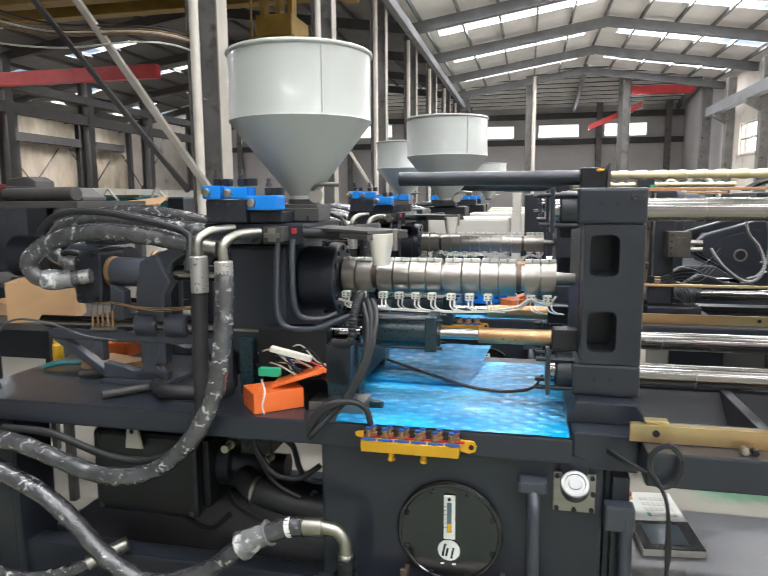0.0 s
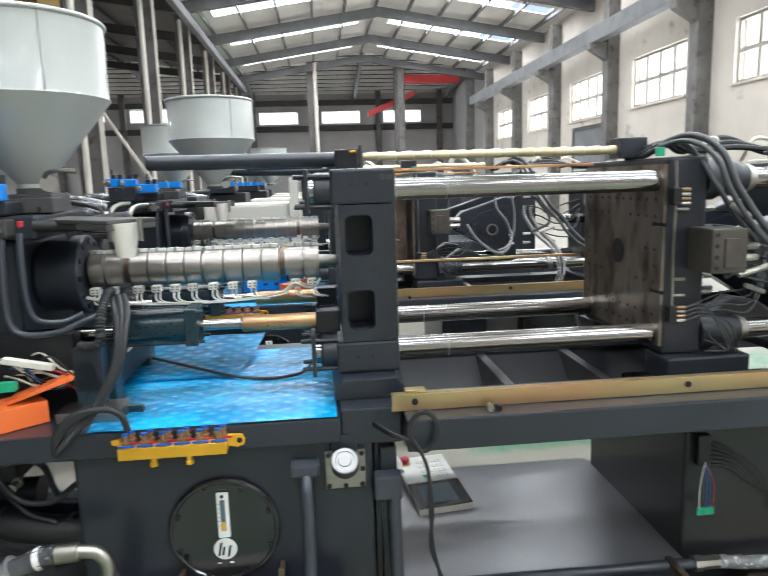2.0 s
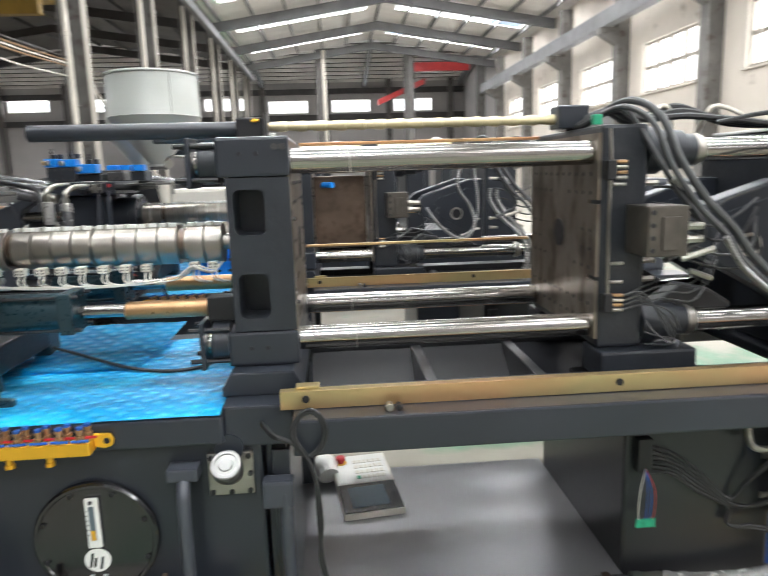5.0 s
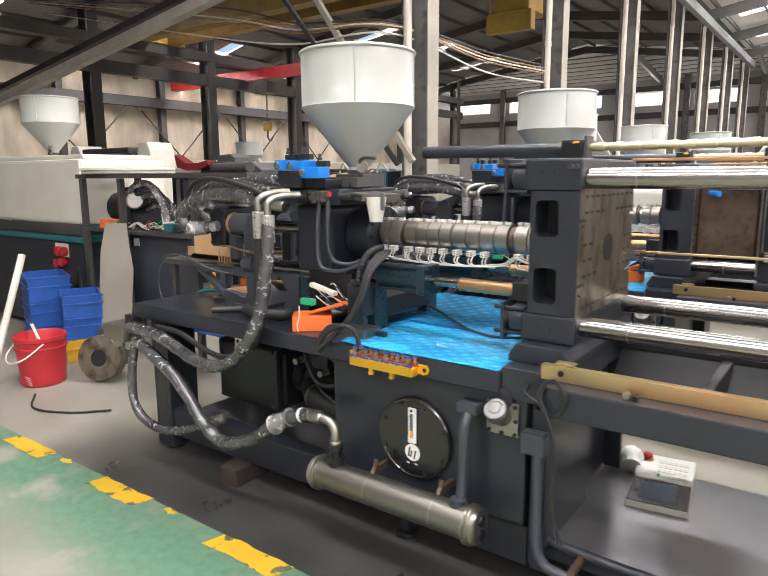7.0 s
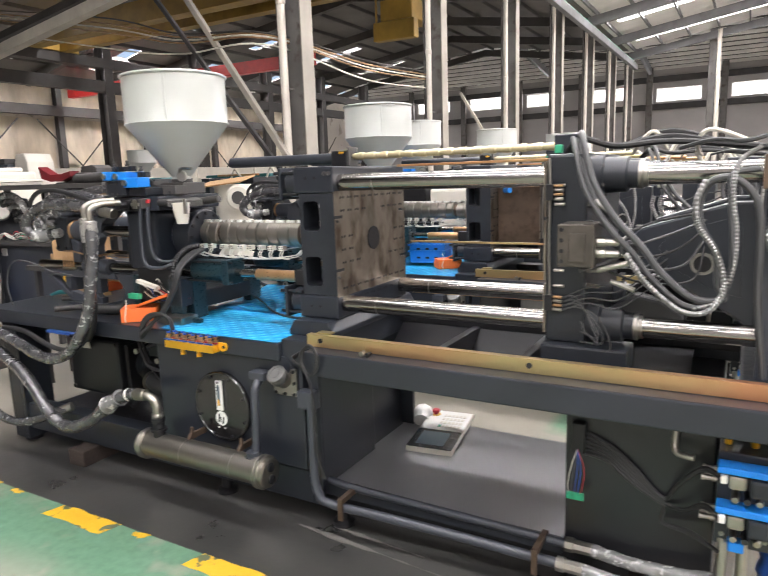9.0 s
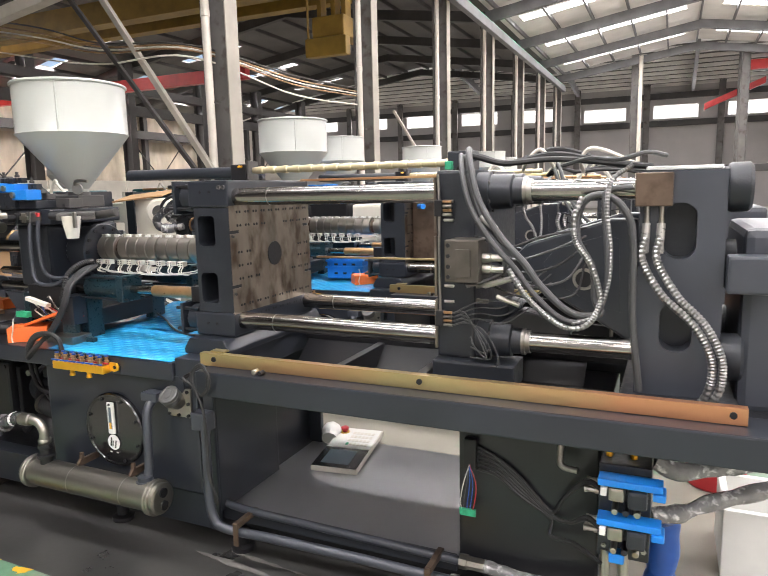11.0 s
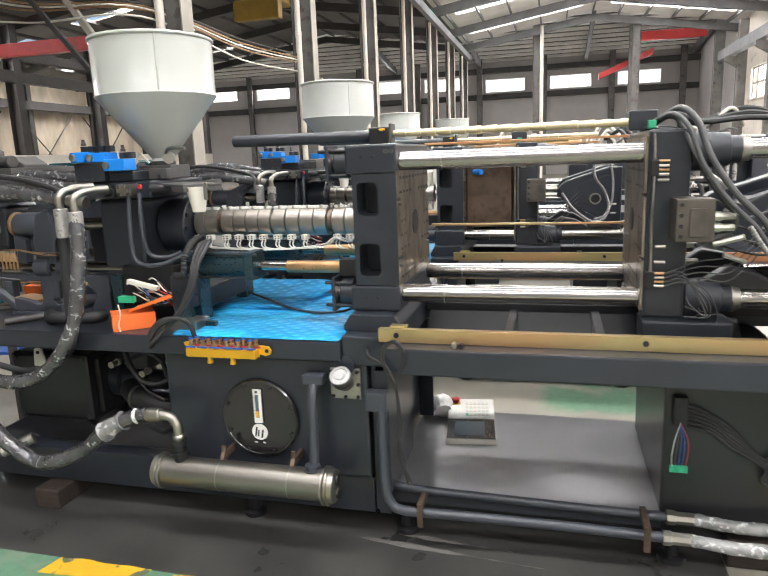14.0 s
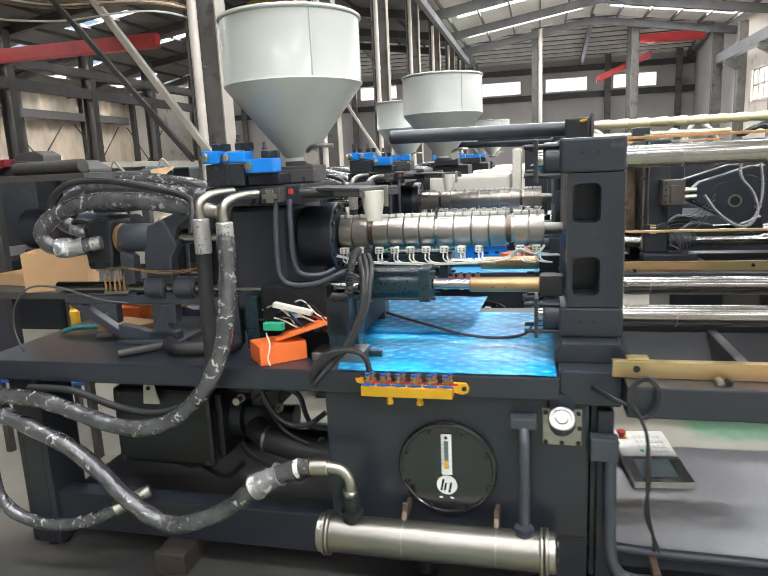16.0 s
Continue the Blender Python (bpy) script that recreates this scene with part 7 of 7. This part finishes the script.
solo("card_piece", box(-4.41, -4.33, 3.32, 3.42, 1.166, 1.24, 0.006), "card", "small brown cardboard piece on the shelf", "cardboard")
for k, (x, w, h, m, lab) in enumerate(((-3.5, 0.1, 0.06, "casting", "black cast fitting on the bench shelf"), (-3.36, 0.09, 0.1, "zinc", "plated steel fitting on the bench shelf"), (-4.25, 0.07, 0.05, "dark_steel", "small dark steel block on the bench shelf"))):
    fit_thing = thing("pipe_fitting", (x, 3.4, 1.166), lab, "fitting", "shelf fittings")
    part("body", turned([(0, w * 0.42), (h * 0.3, w * 0.42), (h * 0.35, w * 0.5), (h * 0.7, w * 0.5), (h * 0.75, w * 0.3), (h, w * 0.3)], (x, 3.4, 1.166), "z", 20), m, fit_thing)
    part("bolt", turned([(0, 0.01), (0.012, 0.01)], (x, 3.4, 1.1665 + h), "z", 6), "zinc", fit_thing)
wb = thing("wire_coil", (-3.9, 3.4, 1.166), "tangle of pale and red wires on the shelf", "wires")
rnd = random.Random(11)
for k in range(16):
    x, y = -4.1 + 0.35 * rnd.random(), 3.36 + 0.1 * rnd.random()
    part("wire", hose([(x - 0.12, y, 1.17 + 0.02 * rnd.random()), (x - 0.03, y + 0.04 * rnd.random(), 1.20 + 0.05 * rnd.random()), (x + 0.06, y, 1.18 + 0.04 * rnd.random()), (x + 0.14, y + 0.02, 1.172)], 0.005, 6), rnd.choice(("wire", "wire", "ivory", "redp", "green", "rubber")), wb)
bm2 = thing("moulding_machine_end", (-7.7, 5.5, 0), "far machine end with rounded cream side plates", "machine", "far machines")
for x in (-8.75, -6.95):
    part("side_plate", prism([(x, 0), (x + 0.3, 0), (x + 0.3, 2.0), (x + 0.24, 2.12), (x + 0.06, 2.12), (x, 2.0)], 5.3, 5.7, "xz", 0.02), "cream", bm2)
part("body", box(-8.44, -6.96, 5.2, 5.8, 0.0, 1.98, 0.03), "paint2", bm2)
part("top_box", box(-8.3, -7.1, 5.25, 5.6, 1.983, 2.06, 0.02), "dark_steel", bm2)
part("light_patch", box(-7.9, -7.6, 5.17, 5.199, 1.8, 1.92, 0.01), "zinc", bm2)
pl = prism([(-0.2, 0), (0.2, 0), (0.2, 0.55), (0.14, 0.75), (0.1, 0.95), (-0.15, 0.95), (-0.2, 0.7)], 0, 0.006, "xz", 0.001)
pl.transform(pose(-4.05, 3.05, 0.3, -8, 0, 12))
solo("sheet_plate", pl, "flange", "cut pale sheet metal plate leaning on the rack", "sheet metal")
solo("support_block", box(-4.22, -3.88, 2.98, 3.14, 0.0, 0.299, 0.01), "dark_steel", "dark steel block on the floor", "block")


def crate(x, y, z, w, d, h, turn, m, label):
    c = thing("plastic_crate", (x, y, z), label, "crate", "plastic crates")
    t = pose(x, y, z + 0.001, 0, 0, turn)
    for a in ((-w / 2, w / 2, -d / 2, -d / 2 + 0.01, 0.012, h), (-w / 2, w / 2, d / 2 - 0.01, d / 2, 0.012, h), (-w / 2, -w / 2 + 0.01, -d / 2 + 0.011, d / 2 - 0.011, 0.012, h), (w / 2 - 0.01, w / 2, -d / 2 + 0.011, d / 2 - 0.011, 0.012, h)):
        q = box(*a, 0.002)
        q.transform(t)
        part("side", q, m, c)
    q = box(-w / 2 + 0.002, w / 2 - 0.002, -d / 2 + 0.002, d / 2 - 0.002, 0, 0.011, 0.002)
    q.transform(t)
    part("bottom", q, m, c)
    for zz in (h * 0.55, h - 0.02):
        q = plate_with_holes(-w / 2 - 0.012, w / 2 + 0.012, -d / 2 - 0.012, d / 2 + 0.012, [(-w / 2 - 0.001, w / 2 + 0.001, -d / 2 - 0.001, d / 2 + 0.001)], zz, zz + 0.015, "xy")
        q.transform(t)
        part("rib", q, m, c)
    for k in range(3):
        for zz in (h * 0.22, h * 0.68):
            q = box(-w * 0.3 + k * w * 0.25, -w * 0.3 + k * w * 0.25 + w * 0.1, -d / 2 - 0.003, -d / 2 - 0.0005, zz, zz + h * 0.1, 0)
            q.transform(t)
            part("slot", q, "black", c)
    return c


for k in range(3):
    crate(-5.06, 2.96, 0.245 * k, 0.5, 0.36, 0.24, -18, "blueplastic", "dark blue plastic stacking crate beside the machine")
crate(-4.46, 2.98, 0.0, 0.42, 0.32, 0.2, -25, "yellow", "yellow plastic crate on the floor")
for k in (1, 2):
    crate(-4.46, 2.98, 0.205 * k, 0.42, 0.32, 0.2, -25, "blueplastic", "dark blue plastic crate on a yellow one")

bk = thing("bucket", (-3.98, 2.36, 0), "red plastic bucket with a pale wire handle on the floor", "bucket")
part("body", turned([(0, 0.155), (0.01, 0.165), (0.36, 0.19), (0.37, 0.2), (0.40, 0.2), (0.405, 0.192), (0.39, 0.184), (0.03, 0.15)], (-3.98, 2.36, 0), "z", 40), "redp", bk)
part("rib", turned([(0, 0.19), (0.004, 0.197), (0.012, 0.197), (0.016, 0.19)], (-3.98, 2.36, 0.30), "z", 40), "redp", bk)
part("handle", hose([(-4.15, 2.27, 0.36), (-4.09, 2.14, 0.26), (-3.96, 2.10, 0.22), (-3.84, 2.16, 0.26), (-3.80, 2.30, 0.36)], 0.006, 8), "white", bk)
for k in range(4):
    part("print_bar", box(-3.90 + 0.008 * k, -3.80 - 0.004 * k, 2.178 + 0.004 * k, 2.1795 + 0.004 * k, 0.10 - 0.02 * k, 0.105 - 0.02 * k, 0), "white", bk)
part("brush", rod((-3.98, 2.4, 0.2), (-4.1, 2.36, 0.47), 0.012, 8), "cream", bk)

rg = thing("steel_ring", (-3.6, 2.75, 0.2), "heavy turned steel ring leaning on a crate", "steel ring")
rb = bmesh.new()
for r0, r1 in ((0.185, 0.185),):
    turned([(0, 0.07), (0, 0.18), (0.005, 0.185), (0.095, 0.185), (0.1, 0.18), (0.1, 0.07)], (0, 0, 0), "z", 48, rb)
rb.transform(pose(-3.62, 2.7, 0.19, 80, 0, 28))
part("ring", rb, "face", rg)
hb2 = turned([(0, 0.069), (0.101, 0.069)], (0, 0, 0), "z", 32)
hb2.transform(pose(-3.62, 2.7, 0.19, 80, 0, 28))
part("bore", hb2, "black", rg)
solo("fork_bar", rod((-4.2, 2.05, 0.05), (-4.45, 2.5, 1.0), 0.03, 14), "pipe", "pale pipe leaning beside the bucket", "pipe")
solo("floor_cable", hose([(-3.7, 2.15, 0.01), (-3.4, 2.0, 0.01), (-3.1, 2.1, 0.01), (-2.9, 2.3, 0.01)], 0.008, 8), "rubber", "thin dark cable lying on the floor", "cable")

# drum with a blower behind the first machine
dr = thing("hopper_dryer", (-4.43, 6.94, 0), "pale grey drum dryer with a fan housing", "dryer")
part("drum", turned([(0, 0.25), (0.02, 0.26), (1.55, 0.26), (1.57, 0.27), (1.6, 0.27)], (-4.43, 6.94, 0), "z", 36), "cream", dr)
part("fan_housing", turned([(0, 0.17), (0.03, 0.18), (0.14, 0.18), (0.16, 0.15)], (-4.10, 6.74, 1.42), (0.5, -1, 0), 28), "cream", dr)
part("fan_grille", turned([(0, 0.09), (0.01, 0.09)], (-4.023, 6.586, 1.42), (0.5, -1, 0), 20), "dark_steel", dr)
fl = box(-0.35, 0.35, -0.3, 0.3, 0, 0.02, 0.002)
fl.transform(pose(-4.48, 6.84, 1.63, 8, -6, 20))
solo("cardboard_sheet", fl, "card", "flat cardboard sheet lying on the drum", "cardboard")

# ---- the row of machines behind ----
second = copy_thing(m1, Matrix.Translation(m1.location + Vector((0.0, 2.05, 0))))
# its clamp stands nearly shut: the moving platen and what rides on it sit further along the bars
RIDING = ("moving_platen", "ejector_block", "lube", "toggle", "link_panel", "pin_bore", "cross_head", "spiral_hose", "connector_block", "lock_bar_end")
for o in second.children:
    if o.name.startswith(RIDING):
        o.location.x -= 0.60
hopper(-0.465, AX + 1.67, -0.01, 0.90)
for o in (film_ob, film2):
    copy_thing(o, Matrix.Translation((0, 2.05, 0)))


def covered_machine(dx, dy):
    """A machine of the same make with its barrel already under a cream cover."""
    g = thing("injection_moulding_machine", (dx, AX + dy, 0), "dark moulding machine with a cream barrel cover and bare tie bars", "machine", "covered machines")
    y0, y1 = 2.1 + dy, 3.13 + dy
    part("bed", box(dx - 2.1, dx + 0.4, y0, y1, 0.0, 0.9, 0.015), "paint", g)
    part("bed_end", box(dx + 1.45, dx + 2.6, y0, y1, 0.0, 0.9, 0.015), "paint", g)
    part("bed_beam", box(dx + 0.402, dx + 1.448, y0, y1, 0.76, 0.9, 0.01), "paint", g)
    part("barrel_cover", box(dx - 0.65, dx + 0.1, y0 + 0.25, y1 - 0.25, 1.12, 1.5, 0.03), "cream", g)
    part("cover_post", box(dx + 0.12, dx + 0.2, y0 + 0.2, y0 + 0.5, 0.9, 1.72, 0.01), "cream", g)
    part("housing", box(dx - 1.15, dx - 0.7, y0 + 0.25, y1 - 0.25, 0.9, 1.58, 0.02), "black", g)
    v = part("valve_body", box(dx - 1.12, dx - 0.82, y0 + 0.2, y0 + 0.42, 1.582, 1.66, 0.008), "casting", g)
    for k in range(3):
        part("solenoid_coil", box(dx - 1.13 + 0.11 * k, dx - 1.04 + 0.11 * k, y0 + 0.18, y0 + 0.28, 1.664, 1.715, 0.006), "blue", v)
    part("motor", rod((dx - 1.95, AX + dy, 1.38), (dx - 1.2, AX + dy, 1.38), 0.14), "casting", g)
    for k in range(3):
        part("hose_loop", hose([(dx - 1.2, y0 + 0.25 + 0.1 * k, 1.52), (dx - 1.6, y0 + 0.25 + 0.1 * k, 1.6), (dx - 1.95, y0 + 0.25 + 0.1 * k, 1.5), (dx - 1.9, y0 + 0.25 + 0.1 * k, 1.36), (dx - 1.75, y0 + 0.3 + 0.1 * k, 1.36)], 0.035, 10, 6, 0.12), "plastic_wrap", g)
    for x0, x1 in ((0.23, 0.43), (1.4, 1.56), (2.1, 2.38)):
        part("platen", box(dx + x0, dx + x1, y0 + 0.17, y1 - 0.17, 0.9, 1.71, 0.012), "casting", g)
    for yy, z in BARS:
        part("tie_bar", rod((dx + 0.435, yy + dy, z), (dx + 1.395, yy + dy, z), 0.038), "chrome", g)
    part("safety_lock_bar", rod((dx + 0.35, AX + dy, 1.755), (dx + 1.4, AX + dy, 1.755), 0.02), "yzinc", g)
    for x, z in ((0.7, 1.74), (1.6, 1.75)):
        part("hose_loop", hose([(dx + x, AX + dy, 1.7), (dx + x + 0.1, AX + dy, z + 0.12), (dx + x + 0.22, AX + dy - 0.05, z + 0.05), (dx + x + 0.3, AX + dy, 1.68)], 0.02, 8), "wire", g)
    return g


for dx, dy, hx in ((-0.2, 3.65, -1.12), (0.0, 5.75, -0.95), (0.1, 7.75, -0.55), (0.0, 10.2, -0.9)):
    covered_machine(dx, dy)
    hopper(hx, AX + dy, 0.0, 0.93)
copy_thing(wm, Matrix.Translation(wm.location + Vector((-0.08, 2.05, 0.0))))
cc = copy_thing(ob, Matrix.Translation(ob.location + Vector((0.86, 2.30, 0.005))))
mbk = thing("mould_block", (0.95, 4.8, 0.9), "rusty brown steel mould plate clamped between the bars", "mould")
part("plate", box(0.44, 0.77, 4.46, 4.90, 1.115, 1.575, 0.008), "mould", mbk)
part("eye_bolt", rod((0.5, 4.455, 1.52), (0.56, 4.38, 1.52), 0.02, 10), "blue", mbk)
crate(-0.24, 4.72, 0.93, 0.3, 0.24, 0.16, 10, "blue", "bright blue plastic crate on the blue film")
# the next row, past the hall columns
for dx, dy in ((-7.3, 3.7), (-7.6, 7.0)):
    covered_machine(dx, dy)
hopper(-5.95, 3.62, 0.24)
hopper(-9.4, 9.6, 0.1)
for k, (x, y, m) in enumerate(((-9.0, 8.6, "cream"), (-12.5, 11.0, "cream"), (-12.0, 7.0, "cream"), (-8.5, 12.5, "teal"))):
    gm = thing("machine_guard", (x, y, 0), "long machine with a pale guard hood and dark base", "machine", "far machines")
    part("base", box(x - 1.7, x + 1.7, y - 0.5, y + 0.5, 0, 1.0, 0.02), "paint", gm)
    part("hood", box(x - 1.5, x + 0.6, y - 0.45, y + 0.45, 1.004, 1.8, 0.04), m, gm)
    part("control_box", box(x + 0.7, x + 1.6, y - 0.3, y + 0.3, 1.004, 1.75, 0.03), "teal", gm)
wp = thing("wall_panels", (-20.4, 24, 0), "low cream partition boards along the far side", "partition")
for k in range(8):
    part("board", box(-20.4, -20.3, 6 + 4 * k, 9.9 + 4 * k, 0.0, 2.3, 0.01), "cream", wp)
# column drill standing beyond the clamp end
dm = thing("drill_press", (5.3, 5.2, 0), "tall dark drilling machine standing in the aisle", "machine")
part("pillar", rod((5.5, 5.2, 0.1), (5.5, 5.2, 2.55), 0.12), "dark_steel", dm)
part("arm", prism([(4.68, 2.30), (4.95, 2.38), (5.9, 2.40), (5.9, 2.18), (4.95, 2.2), (4.68, 2.22)], 5.0, 5.3, "xz", 0.01), "dark_steel", dm)
part("motor", rod((5.4, 5.15, 2.5), (5.4, 5.15, 2.86), 0.2), "dark_steel", dm)
part("motor_cap", rod((5.4, 5.15, 2.861), (5.4, 5.15, 2.9), 0.12), "dark_steel", dm)
part("column_post", rod((4.84, 5.2, 1.0), (4.84, 5.2, 2.2), 0.05), "steel", dm)
part("spindle", rod((5.15, 5.1, 1.5), (5.15, 5.1, 2.2), 0.06), "dark_steel", dm)
part("table", box(4.7, 5.6, 4.9, 5.5, 0.94, 0.998, 0.01), "dark_steel", dm)
part("table_column", box(5.3, 5.7, 5.05, 5.35, 0.101, 0.939, 0.01), "dark_steel", dm)
part("foot", box(4.8, 5.9, 4.8, 5.6, 0, 0.1, 0.01), "dark_steel", dm)
part("hose", hose([(4.85, 5.0, 2.36), (4.9, 4.95, 2.55), (5.08, 4.95, 2.65), (5.2, 5.0, 2.58)], 0.016, 8), "wire", dm)
part("hose", hose([(4.95, 5.0, 2.37), (4.98, 4.96, 2.5), (5.1, 4.96, 2.56), (5.2, 5.0, 2.5)], 0.012, 8), "wire", dm)
lv = thing("steel_lever", (3.2, 3.4, 1.75), "dark flat bar lying across the machine tops", "bar")
part("bar", box(2.35, 3.4, 3.0, 3.06, 1.69, 1.72, 0.004), "dark_steel", lv)
fb = thing("foam_box", (2.6, 2.95, 0), "white foam box with green stains on the floor", "box")
for a in ((2.47, 2.9, 2.80, 2.83, 0, 0.3), (2.47, 2.9, 3.17, 3.2, 0, 0.3), (2.47, 2.5, 2.832, 3.168, 0, 0.3), (2.87, 2.9, 2.832, 3.168, 0, 0.3), (2.502, 2.868, 2.832, 3.168, 0, 0.03)):
    part("side", box(*a, 0.004), "white", fb)
solo("red_drum", turned([(0, 0.14), (0.01, 0.15), (0.26, 0.16), (0.28, 0.15)], (2.5, 3.75, 0), "z", 28), "redp", "low red plastic drum on the floor", "drum")
solo("rag", hose([(2.24, 2.5, 0.02), (2.24, 2.5, 0.15), (2.25, 2.5, 0.3), (2.24, 2.5, 0.36)], 0.055, 12, 6, 0.3), "blueplastic", "dark blue cloth sack standing on the floor", "sack")
